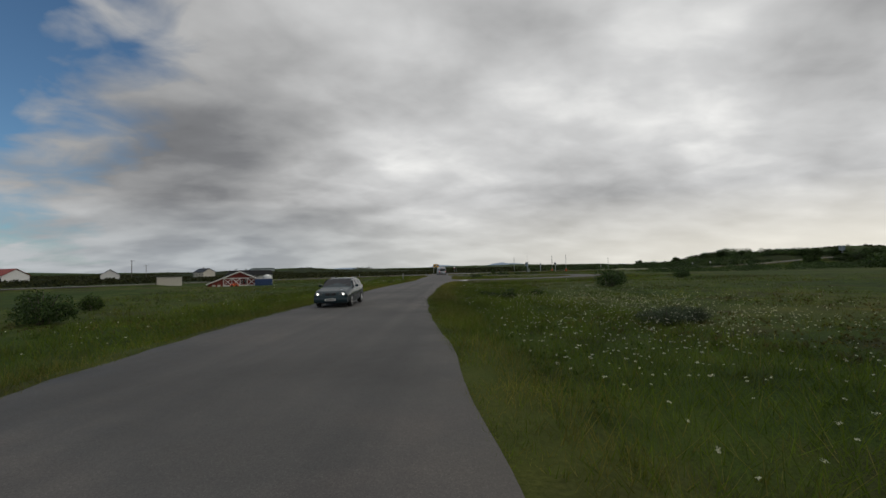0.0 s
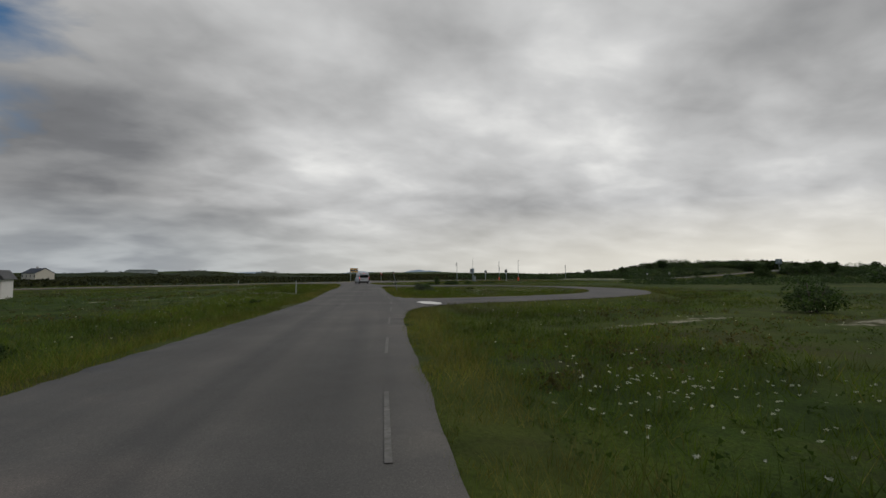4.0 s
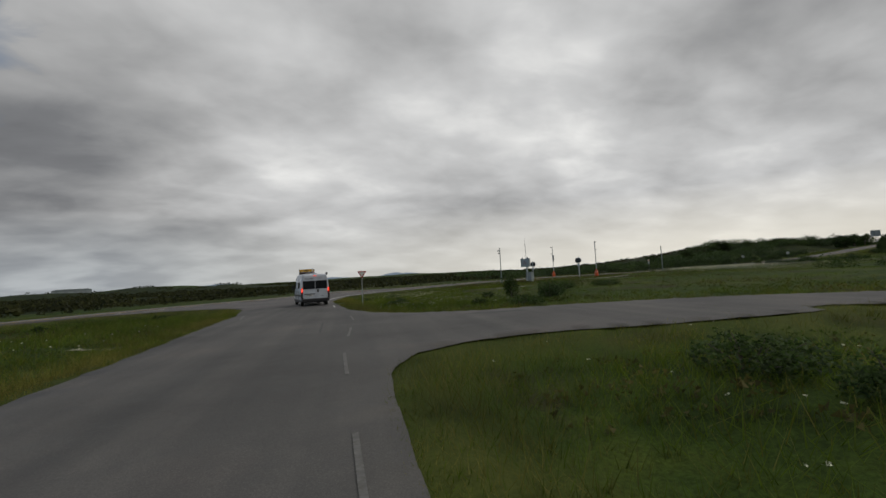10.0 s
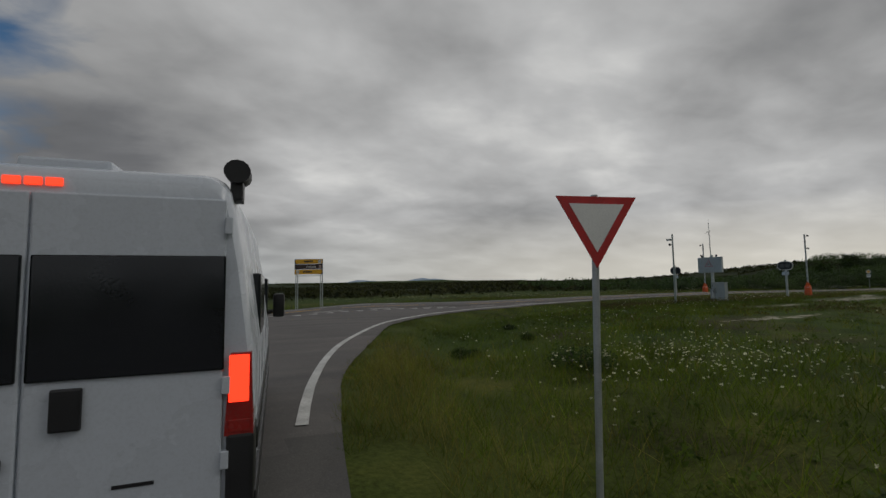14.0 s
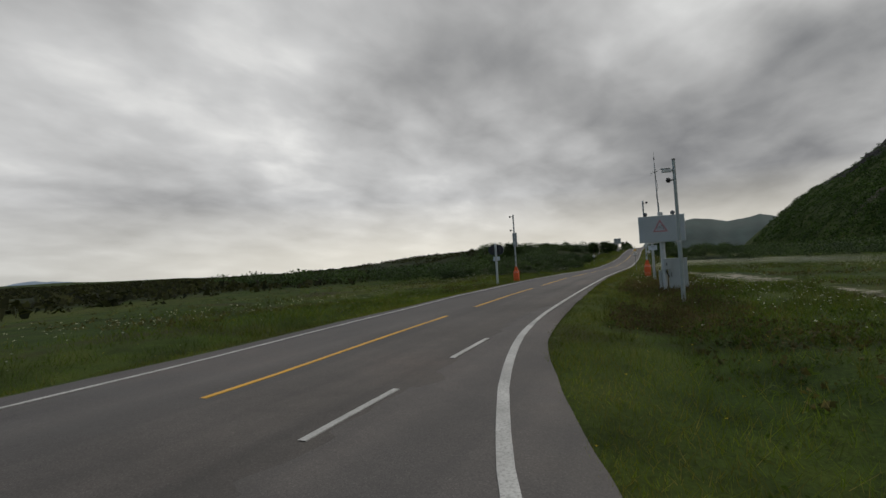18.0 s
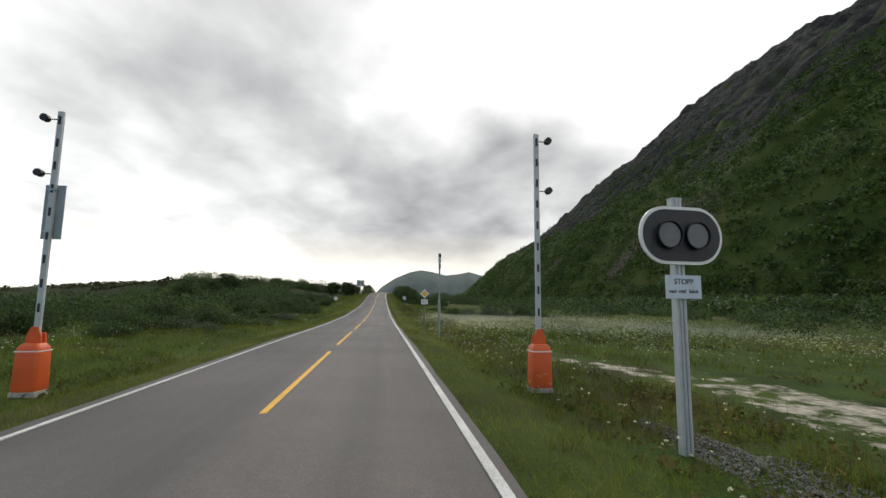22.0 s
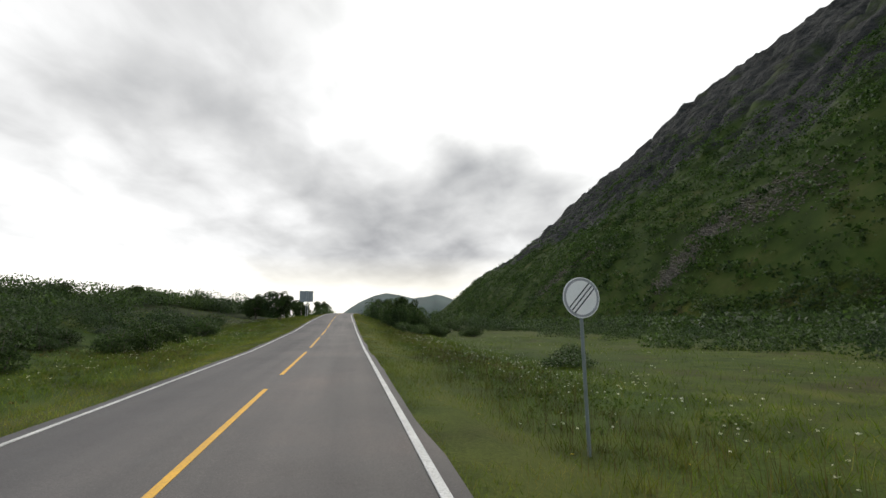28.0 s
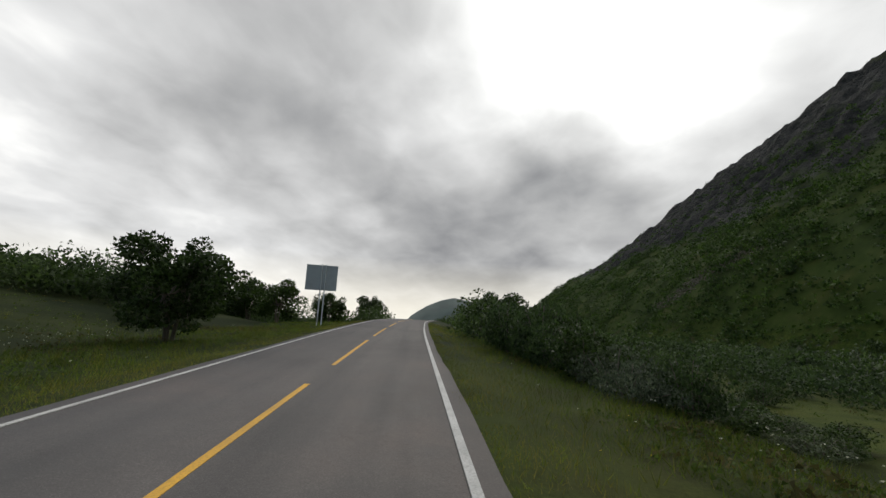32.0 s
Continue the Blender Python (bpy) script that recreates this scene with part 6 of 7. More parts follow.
def red_barn():
    t = thing("red_barn", "low dark red wooden barn with white cross-braced trim", "barn", "", facing(-55.7, -57.0, 6) @ Matrix.Diagonal((0.63, 0.70, 0.88, 1)))
    gabled(t, "wall", -3.4, 5.4, 0, 8, -0.4, 1.75, 3.0, M_BARNRED, M_ROOF, 0.3)
    part("lean_to_wall", prism(shape(), [(-7.4, -0.4), (-3.42, -0.4), (-3.42, 1.7), (-7.4, 0.55)], 0.1, 7.6), M_BARNRED, t)
    part("lean_to_roof", prism(shape(), [(-7.8, 0.47), (-3.3, 1.80), (-3.3, 1.92), (-7.8, 0.60)], -0.2, 7.9), M_ROOF, t)
    for x0, z0, x1, z1 in ((-7.8, 0.36, 1.0, 2.92), (1.0, 2.92, 5.75, 1.42)):
        part("barge_board", rod(shape(), (x0, -0.36, z0 + 0.05), (x1, -0.36, z1 + 0.08), 0.11, 0.11, 4), M_TRIM, t)
    part("sill_board", box(shape(), -3.4, 5.4, -0.10, -0.02, 0.05, 0.22), M_TRIM, t)
    part("head_board", box(shape(), -3.4, 5.4, -0.10, -0.02, 1.55, 1.72), M_TRIM, t)
    for x0 in (-3.4, -1.2, 1.0, 2.9, 5.25):
        part("corner_board", box(shape(), x0, x0 + 0.16, -0.12, -0.02, 0.0, 1.70), M_TRIM, t)
    for x0, x1 in ((-3.2, -1.2), (-1.0, 1.0), (3.1, 5.2)):
        for za, zb in ((0.2, 1.55), (1.55, 0.2)):
            part("cross_brace", rod(shape(), (x0, -0.07, za), (x1, -0.07, zb), 0.07, 0.07, 4), M_TRIM, t)
    for x0 in (1.35, 2.15):
        win = part("window", box(shape(), x0, x0 + 0.6, -0.06, -0.01, 0.45, 1.40), M_VANGLASS, t)
        part("window_frame", box(shape(), x0 + 0.27, x0 + 0.33, -0.075, -0.061, 0.45, 1.40), M_TRIM, win)
    for x0 in (-6.2, -4.9):
        part("hatch", box(shape(), x0, x0 + 0.8, 0.02, 0.09, -0.3, 0.35), M_CREAM, t)
    part("base_wall", box(shape(), -3.45, 5.45, -0.14, -0.04, -0.45, 0.05), M_CONC, t)
    part("rear_block", box(shape(), 0.5, 10.0, 8.4, 14, -0.4, 2.2), M_HOUSEWALL, t)
    part("rear_roof", prism(shape(), [(-3.8, 2.2), (10.4, 2.2), (9.4, 3.25), (-2.4, 3.25)], 8.0, 14.5), M_ROOF, t)
    return t


red_barn()
t = thing("shipping_container", "blue steel storage container beside the barn", "container", "", facing(-51.0, -56.6, 6) @ Matrix.Diagonal((0.80, 0.9, 0.88, 1)))
part("box", box(shape(), -1.9, 1.9, -1.1, 1.1, -0.3, 1.35, 0.03), M_TANKBLUE, t)
for k in range(16):
    part("rib", box(shape(), -1.8 + 0.235 * k, -1.7 + 0.235 * k, -1.13, -1.1, -0.2, 1.25), M_TANKBLUE, t)
t = thing("white_tank", "white domed tank behind the blue container", "tank", "", facing(-50.6, -54.6, 0) @ Matrix.Diagonal((0.8, 0.8, 0.95, 1)))
part("drum", rod(shape(), (0, 0, -0.3), (0, 0, 1.5), 1.0, 1.0, 24), M_SIGNWHITE, t, smooth=True)
part("dome", ball(shape(), (0, 0, 1.5), 1.0, 20, (1, 1, 0.55)), M_SIGNWHITE, t, smooth=True)
t = thing("digger_attachment", "small orange machine parked before the barn", "machine", "", facing(-55.6, -59.6, 20) @ Matrix.Diagonal((0.7, 0.7, 0.8, 1)))
part("frame", box(shape(), -0.9, 0.9, -0.4, 0.4, 0.1, 0.5, 0.05), M_ORANGE, t)
part("arm", rod(shape(), (-0.6, 0, 0.4), (0.7, 0, 0.95), 0.10, 0.07, 8), M_ORANGE, t)
part("bucket", box(shape(), 0.5, 1.1, -0.35, 0.35, 0.0, 0.45, 0.06), M_ORANGE, t)
for sx in (-0.6, 0.5):
    part("wheel", rod(shape(), (sx, -0.5, 0.15), (sx, 0.5, 0.15), 0.25, 0.25, 16), M_RUBBER, t)
t = thing("cream_panel_shed", "plain cream-coloured box shed in the meadow", "shed", "", facing(-71.0, -42.0, 14))
part("wall", box(shape(), -2.2, 2.2, -1.0, 1.0, -0.5, 1.45, 0.03), M_CREAM, t)
part("roof", box(shape(), -2.28, 2.28, -1.08, 1.08, 1.45, 1.53, 0.02), M_CONC, t)
part("corner_post", box(shape(), -2.24, -2.10, -1.04, -0.98, -0.5, 1.45), M_WOODPOST, t)


def farmhouse(x, y, yaw, w, d, wall, roof, label, chimney=True):
    t = thing("house", label, "house", "houses on the horizon", facing(x, y, yaw))
    gabled(t, "wall", -d / 2, d / 2, -w / 2, w / 2, -0.6, 3.2, 5.6, wall, roof)
    n = max(2, int(w // 3))
    for k in range(n):
        y0 = -w / 2 + 0.8 + (w - 1.6) * k / (n - 1) - 0.5
        for sx in (-1, 1):
            win = part("window", box(shape(), min(sx * d / 2, sx * (d / 2 + 0.04)), max(sx * d / 2, sx * (d / 2 + 0.04)), y0, y0 + 1.0, 1.0, 2.2), M_VANGLASS, t)
            part("window_frame", box(shape(), min(sx * (d / 2 + 0.041), sx * (d / 2 + 0.06)), max(sx * (d / 2 + 0.041), sx * (d / 2 + 0.06)), y0 + 0.46, y0 + 0.54, 1.0, 2.2), M_TRIM, win)
    if chimney:
        part("chimney", box(shape(), -0.35, 0.35, 0.6, 1.3, 4.6, 6.5), M_CONC, t)
    return t


farmhouse(-162, 62, 62, 26, 9, M_HOUSEWALL, M_HOUSERED, "long white farmhouse with a red roof")
farmhouse(-136, 96, 20, 9, 7, M_HOUSEWALL, M_ROOF, "small white house with a dark roof", False)
farmhouse(-118, 190, 40, 13, 8, M_CREAM, M_ROOF, "far pale house with a dark roof")


def long_hall(x, y, yaw):
    t = thing("industrial_hall", "long low grey hall far off on the skyline", "hall", "", facing(x, y, yaw))
    part("wall", box(shape(), -15, 15, -8, 8, -2, 2.2), M_CABINET, t)
    part("roof", prism(shape(), [(-15.5, 2.2), (15.5, 2.2), (12, 3.4), (-12, 3.4)], -8.5, 8.5), M_SIGNBACK, t)
    for k in range(4):
        part("door", box(shape(), -13 + 7 * k, -10 + 7 * k, -8.06, -8.0, -1.5, 1.6), M_SIGNBACK, t)


long_hall(-120, 512, 12)


def utility_pole(x, y, h):
    t = thing("utility_pole", "far wooden utility pole with a short cross-arm", "pole", "utility poles", facing(x, y, 20))
    part("shaft", rod(shape(), (0, 0, -0.5), (0, 0, h), 0.14, 0.10, 8), M_BARK, t)
    part("cross_arm", box(shape(), -0.9, 0.9, -0.06, 0.06, h - 0.5, h - 0.38), M_BARK, t)
    for k in (-0.75, 0, 0.75):
        part("insulator", rod(shape(), (k, 0, h - 0.38), (k, 0, h - 0.2), 0.05, 0.04, 8), M_GALV, t)


for x, y, h in ((-118, 70, 9), (-126, 110, 8)):
    utility_pole(x, y, h)

# ---- puddle, cracks and gravel ----
b = shape()
n = 40
pts = []
for k in range(n):
    a = 2 * math.pi * k / n
    r = 1 + 0.10 * math.sin(2 * a + 0.7) + 0.05 * math.sin(5 * a) + 0.025 * math.sin(9 * a + 1)
    u, w = 1.62 * r * math.cos(a), 0.72 * r * math.sin(a)
    ca, sa = math.cos(radians(-102)), math.sin(radians(-102))
    pts.append((-19.12 + u * ca - w * sa, -79.9 + u * sa + w * ca))
f = [b.verts.new((x, y, 0.006)) for x, y in pts]
b.faces.new(f)
part("puddle", b, M_WATER, None, "shallow puddle reflecting the pale sky", kind="structure")
b = shape()
f = [b.verts.new((-18.9 + (x + 19.12) * 1.3, -79.6 + (y + 79.9) * 1.2, 0.003)) for x, y in pts]
b.faces.new(f)
part("damp_patch", b, A_WET, None, "dark damp asphalt round a puddle", kind="structure")


def blotch(name, x, y, rx, ry, yaw, mat, label, seed, z=0.003):
    """An irregular flat patch of repaired or damp asphalt."""
    b = shape()
    vs = []
    for k in range(36):
        a = 2 * math.pi * k / 36
        r = 1 + 0.22 * math.sin(2 * a + seed) + 0.12 * math.sin(5 * a + 2 * seed) + 0.07 * math.sin(11 * a + 3 * seed)
        u, w = rx * r * math.cos(a), ry * r * math.sin(a)
        c, s = math.cos(radians(yaw)), math.sin(radians(yaw))
        px, py = x + u * c - w * s, y + u * s + w * c
        vs.append(b.verts.new((px, py, float(deck_z(px, py)) + z)))
    b.faces.new(vs)
    part(name, b, mat, None, label, kind="structure")


blotch("asphalt_patch", -13.0, -77.4, 3.4, 0.7, 12, A_WET, "dark damp patch on the lay-by", 1)
blotch("asphalt_patch", -25.0, -79.6, 0.45, 0.16, 75, A_WET, "small dark tar patch", 2)
blotch("asphalt_patch", -36.6, -111.0, 1.7, 0.07, 75, A_WET, "thin dark crack in old asphalt", 4)
blotch("asphalt_patch", -32.2, -107.5, 1.3, 0.13, 70, A_WET, "thin dark crack in old asphalt", 5)
blotch("asphalt_patch", -0.8, -31.2, 1.5, 0.35, 150, A_WET, "dark tar patch at the lay-by mouth", 6)
blotch("asphalt_patch", -4.0, -28.4, 0.6, 0.18, 150, A_WET, "small dark tar patch at the lay-by mouth", 7)
blotch("asphalt_patch", -8.2, -29.8, 1.8, 0.06, 75, A_WET, "dark crack running along the lane", 8)
rng = np.random.default_rng(5)
n = 3400
a, r = rng.uniform(0, 2 * math.pi, n), np.sqrt(rng.uniform(size=n))
rag = 1 + 0.22 * np.sin(3 * a + 1) + 0.16 * np.sin(7 * a) + 0.10 * np.sin(13 * a + 2)
x, y = 46.4 + 2.1 * r * rag * np.cos(a), 10.05 + 0.62 * r * rag * np.sin(a)
z = ground_z(x, y) + 0.01 + 0.07 * (1 - r)
size = rng.uniform(0.008, 0.024, n)
unit = np.array([(1, 0, 0), (0, 1, 0), (-1, 0, 0), (0, -1, 0), (0, 0, 0.9), (0, 0, -1)])
pv = (np.stack([x, y, z], 1)[:, None, :] + unit[None] * size[:, None, None] * rng.uniform(0.7, 1.3, (n, 6, 1))).reshape(-1, 3)
tri = np.array([(0, 1, 4), (1, 2, 4), (2, 3, 4), (3, 0, 4), (1, 0, 5), (2, 1, 5), (3, 2, 5), (0, 3, 5)])
pf = (tri[None] + 6 * np.arange(n)[:, None, None]).ravel()
tagged(new("gravel", fast_mesh("gravel", pv, 3, pf, M_GRAVEL)), "heap of loose grey gravel at the signal's foot", "gravel", kind="stuff")


# ---- plants ----
def leaf_tris(rng, centres, sizes):
    """Small pointed leaves, turned at random, as vertex and index arrays."""
    n = len(centres)
    d1 = rng.normal(size=(n, 3))
    d1 /= np.linalg.norm(d1, axis=1)[:, None]
    d2 = np.cross(d1, rng.normal(size=(n, 3)))
    d2 /= np.linalg.norm(d2, axis=1)[:, None]
    s = np.asarray(sizes)[:, None]
    v = np.stack([centres + d1 * s, centres - d1 * s * 0.55 + d2 * s * 0.62, centres - d1 * s * 0.55 - d2 * s * 0.62], 1).reshape(-1, 3)
    return v, np.arange(3 * n)


def crown_points(rng, blobs, n):
    """Points mostly near the surface of a heap of ellipsoids, thinner below."""
    vol = np.array([b[3] * b[4] for b in blobs])
    pick = rng.choice(len(blobs), n, p=vol / vol.sum())
    b = np.array(blobs)[pick]
    d = rng.normal(size=(n, 3))
    d /= np.linalg.norm(d, axis=1)[:, None]
    r = rng.uniform(0.45, 1.0, n) ** 0.5 * rng.uniform(0.85, 1.12, n)
    p = b[:, :3] + d * b[:, 3:6] * r[:, None]
    p[:, 2] = np.maximum(p[:, 2], 0.03 + 0.1 * rng.uniform(size=n))
    return p


def bush_kind(seed, mat, n=1500, leaf=0.05, tall=1.0, spread=1.0, label="", name="bush"):
    """A shrub about one metre in radius: a few bent stems and a ragged crown."""
    rng = np.random.default_rng(seed)
    t = thing(name, label, "bush", "", pose(0, 0, -500))
    stems = shape()
    blobs = []
    for k in range(9):
        a, r = rng.uniform(0, 2 * math.pi), rng.uniform(0.1, 0.75) * spread
        h = tall * rng.uniform(0.45, 1.0) * (1.15 - 0.5 * r / spread)
        p0, p1, p2 = (0.1 * math.cos(a), 0.1 * math.sin(a), -0.1), (0.5 * r * math.cos(a), 0.5 * r * math.sin(a), 0.5 * h), (r * math.cos(a), r * math.sin(a), h)
        rod(stems, p0, p1, 0.025, 0.016, 6)
        rod(stems, p1, p2, 0.016, 0.006, 5)
        blobs.append((p2[0], p2[1], h * 0.72, rng.uniform(0.25, 0.42) * spread, rng.uniform(0.25, 0.42) * spread, rng.uniform(0.26, 0.42) * tall))
    blobs.append((0, 0, 0.35 * tall, 0.75 * spread, 0.75 * spread, 0.35 * tall))
    part("woody_base", stems, M_BARK, t)
    p = crown_points(rng, blobs, n)
    v, i = leaf_tris(rng, p, rng.uniform(0.6, 1.3, n) * leaf)
    ob = new("crown", fast_mesh("crown", v, 3, i, mat))
    ob.parent = t
    return t


def tree_kind(seed, mat, n=6000, leaf=0.09, label=""):
    """A small mountain birch about one metre high in unit size: forked trunk, limbs, open crown."""
    rng = np.random.default_rng(seed)
    t = thing("tree", label, "tree", "", pose(0, 0, -500))
    trunk, limbs, blobs = shape(), shape(), []
    for k in range(3):
        a = 2.1 * k + rng.uniform(0, 0.8)
        top = (0.10 * math.cos(a), 0.10 * math.sin(a), 0.42 + 0.06 * k)
        rod(trunk, (0.02 * math.cos(a), 0.02 * math.sin(a), -0.05), (top[0] * 0.5, top[1] * 0.5, 0.2), 0.022, 0.016, 7)
        rod(trunk, (top[0] * 0.5, top[1] * 0.5, 0.2), top, 0.016, 0.010, 7)
        for j in range(13):
            b = a + rng.uniform(-2.2, 2.2)
            r, q = 0.44 * rng.uniform(0.05, 1.0) ** 0.6, rng.uniform(-1, 1)
            r *= (1 - 0.75 * q * q) ** 0.5
            end = (top[0] + r * math.cos(b), top[1] + r * math.sin(b), 0.56 + 0.36 * q)
            rod(limbs, top, end, 0.008, 0.003, 5)
            blobs.append((*end, rng.uniform(0.11, 0.20), rng.uniform(0.11, 0.20), rng.uniform(0.09, 0.16)))
    part("trunk", trunk, M_BARK, t, smooth=True)
    part("limb_framework", limbs, M_BARK, t)
    p = crown_points(rng, blobs, n)
    v, i = leaf_tris(rng, p, rng.uniform(0.6, 1.3, n) * leaf * 0.2)
    ob = new("crown", fast_mesh("crown", v, 3, i, mat))
    ob.parent = t
    return t


KINDS = {
    "willow": bush_kind(11, M_LEAF, 2300, 0.049, 1.0, 1.0, "dense dark green willow bush in rough grass"),
    "willow_wide": bush_kind(12, M_LEAF, 2300, 0.049, 0.75, 1.15, "low spreading dark green willow bush"),
    "grey": bush_kind(13, M_LEAF_GREY, 2300, 0.039, 0.62, 1.1, "low grey-green downy willow bush"),
    "birch_bush": bush_kind(14, M_LEAF_DARK, 2300, 0.049, 1.3, 0.9, "upright dark birch thicket bush"),
    "juniper": bush_kind(15, M_LEAF_DARK, 2300, 0.041, 0.8, 0.8, "small dark juniper bush in the meadow"),
}
KINDS["willow_near"] = bush_kind(16, M_LEAF, 9000, 0.029, 1.0, 1.0, "dense grey-green willow thicket with small leaves beside the road")
KINDS["grey_near"] = bush_kind(18, M_LEAF_GREY, 8000, 0.024, 1.05, 0.95, "rounded grey-green downy willow bush with small leaves")
KINDS["birch_near"] = bush_kind(17, M_LEAF, 9000, 0.028, 1.25, 0.9, "upright small-leaved birch bush beside the road")
TREES = [tree_kind(21, M_LEAF_DARK, 10000, 0.12, "broad dark birch tree with an open crown"), tree_kind(22, M_LEAF_DARK, 7000, 0.13, "small gnarled birch with a ragged crown")]


FAR_BUSHES = []


def plant(kind, x, y, r, h=None, yaw=None, dz=0.0):
    if isinstance(kind, str) and (x > 206 or y > 35 or y < -8 and x > 60):
        FAR_BUSHES.append((x, y, r, 1.3 * (r if h is None else h) / r))          # too far off to tell apart
        return None
    src = KINDS[kind] if isinstance(kind, str) else kind
    h = r if h is None else h
    yaw = (x * 37.7 + y * 91.3) % 360 if yaw is None else yaw
    return copy_thing(src, pose(x, y, gz(x, y) - 0.03 + dz, 0, 0, yaw) @ Matrix.Diagonal((r, r, h, 1)))


for kind, x, y, r, h in (
        ("willow", -10, -104.0, 2.2, 1.9), ("juniper", -25.2, -112, 0.9, 0.9), ("juniper", -26.8, -109.4, 0.7, 0.6), ("juniper", -36.7, -90.8, 1.0, 1.0), ("juniper", -38.6, -93.5, 0.5, 0.5),
        ("willow_wide", -26.6, -111.2, 0.9, 0.6), ("willow_wide", -22.2, -105.0, 0.6, 0.45), ("willow", -53, -121.5, 1.7, 1.6), ("juniper", -55, -112, 1.1, 1.5),
        ("willow", -1, -92.5, 2.0, 1.7), ("willow", 18, -84, 1.8, 1.5), ("juniper", -22, -110.5, 0.8, 0.7), ("grey_near", -27.2, -131.8, 1.5, 0.85), ("grey_near", -25.4, -131.2, 1.1, 0.7),
        ("juniper", -29, -68.5, 0.7, 0.7), ("juniper", -30.6, -70.5, 0.5, 0.4), ("juniper", -21, -11.5, 0.6, 0.6), ("juniper", -15.2, -7.0, 0.7, 0.6), ("grey_near", -7.6, -50.6, 1.15, 1.25), ("grey_near", -6.2, -50.7, 0.8, 0.65), ("willow", -4.6, -45.7, 0.9, 0.8),
        ("willow_wide", -3.7, -43.3, 1.2, 0.9), ("juniper", 0.5, -49.8, 0.8, 0.6), ("willow_wide", 1.8, -14.3, 0.9, 0.7), ("juniper", 3.7, -23, 0.8, 0.7),
        ("birch_bush", 10.3, -18.0, 1.0, 1.7), ("willow", 10.9, -21.7, 1.2, 1.1), ("willow", 13.6, -19.0, 1.5, 1.3), ("willow_wide", 4.9, -26.1, 1.1, 0.9), ("juniper", 0.6, -14.9, 0.8, 0.6), ("juniper", 2.9, -3.2, 0.7, 0.5),
        ("willow_wide", 4.2, -6.8, 0.9, 0.7), ("juniper", 9.4, -16, 0.8, 0.8), ("willow", 20, -14, 1.3, 1.0), ("willow_wide", 26, -14, 1.6, 0.9), ("juniper", 6.5, -1.5, 0.4, 0.45), ("juniper", 8.0, 2.0, 0.5, 0.4),
        ("willow", 108.9, -19.7, 2.0, 1.8), ("willow_wide", 113, -17, 2.4, 1.6), ("willow", 117.5, -3.4, 1.8, 1.7), ("willow", 101.5, 5.6, 1.5, 1.4), ("grey_near", 104.5, 3.0, 1.9, 1.4), ("willow", 101.4, -0.8, 1.7, 1.7), ("willow", 97.4, -3.0, 2.0, 1.8),
        ("birch_bush", 97.0, 6.0, 1.0, 1.1), ("grey_near", 96, 1.5, 2.4, 1.6), ("grey_near", 92.5, 1.0, 1.8, 1.2), ("willow_wide", 89.5, -2.6, 1.6, 1.2), ("willow", 72, -16, 1.8, 1.5), ("willow_wide", 78, -22, 2.4, 1.6), ("willow", 66, -20, 1.7, 1.3),
        ("willow_wide", 136, 4.0, 1.5, 1.0), ("willow", 140.5, 1.5, 1.2, 1.0),
        ("willow_near", 166.3, 8.2, 1.2, 0.95), ("willow_near", 168.2, 8.6, 1.3, 1.1), ("willow_near", 167.2, 6.4, 1.4, 1.1), ("willow_near", 169.6, 6.2, 1.4, 1.2), ("willow_near", 164.6, 7.2, 1.0, 0.7), ("birch_bush", 87.5, 28.5, 1.9, 1.6), ("willow", 84.5, 30.5, 2.2, 2.0), ("birch_bush", 148.5, 27.5, 1.2, 1.3), ("birch_bush", 155.5, 28.0, 0.9, 1.0), ("willow", 158, 30, 1.2, 1.1)):
    plant(kind, x, y, r, h)

rng = np.random.default_rng(77)
SPOTS = [  # thickets: x range, y range, count, size range, height factor
    (62, 80, 30, 42, 9, 1.6, 2.3, 0.9), (76, 112, 28, 42, 26, 1.7, 2.7, 0.9), (108, 136, 27.5, 40, 20, 1.5, 2.5, 0.95), (128, 172, 28.5, 44, 48, 1.3, 2.2, 0.9), (64, 122, 25.2, 30, 40, 1.0, 1.7, 0.85),
    (171, 179, 5.4, 9.0, 14, 1.6, 2.2, 1.75), (171, 175, 2.0, 6.5, 7, 1.2, 1.8, 1.3), (187, 197, 5.6, 8.8, 14, 1.2, 1.8, 1.35), (196, 206, 5.0, 9.4, 18, 1.6, 2.2, 1.6), (191, 212, -3.0, 6.0, 34, 1.1, 1.8, 0.75), (196, 240, 2.0, 10.0, 24, 1.8, 2.7, 1.15), (214, 258, 36, 48, 30, 1.9, 3.0, 1.2), (172, 198, 48, 60, 14, 1.6, 2.4, 1.0), (171, 183, 29.5, 37, 9, 1.4, 2.2, 0.85), (180, 240, -10, -1, 12, 1.3, 2.2, 0.85),
]
for x0, x1, y0, y1, n, s0, s1, hf in SPOTS:
    for k in range(n):
        x, y = rng.uniform(x0, x1), rng.uniform(y0, y1)
        kind = ("willow", "willow_wide", "birch_bush", "birch_bush", "willow", "grey")[int(rng.integers(0, 6))]
        if x0 == 171 and y0 < 9:
            kind = ("willow_near", "birch_near")[k % 2]
        r = rng.uniform(s0, s1)
        if float(road_gap(np.array([x]), np.array([y]))[0]) < r * 0.75 + 0.8:
            continue
        plant(kind, x, y, r, r * hf * (0.75 if kind in ("birch_bush", "birch_near") else 1.0))

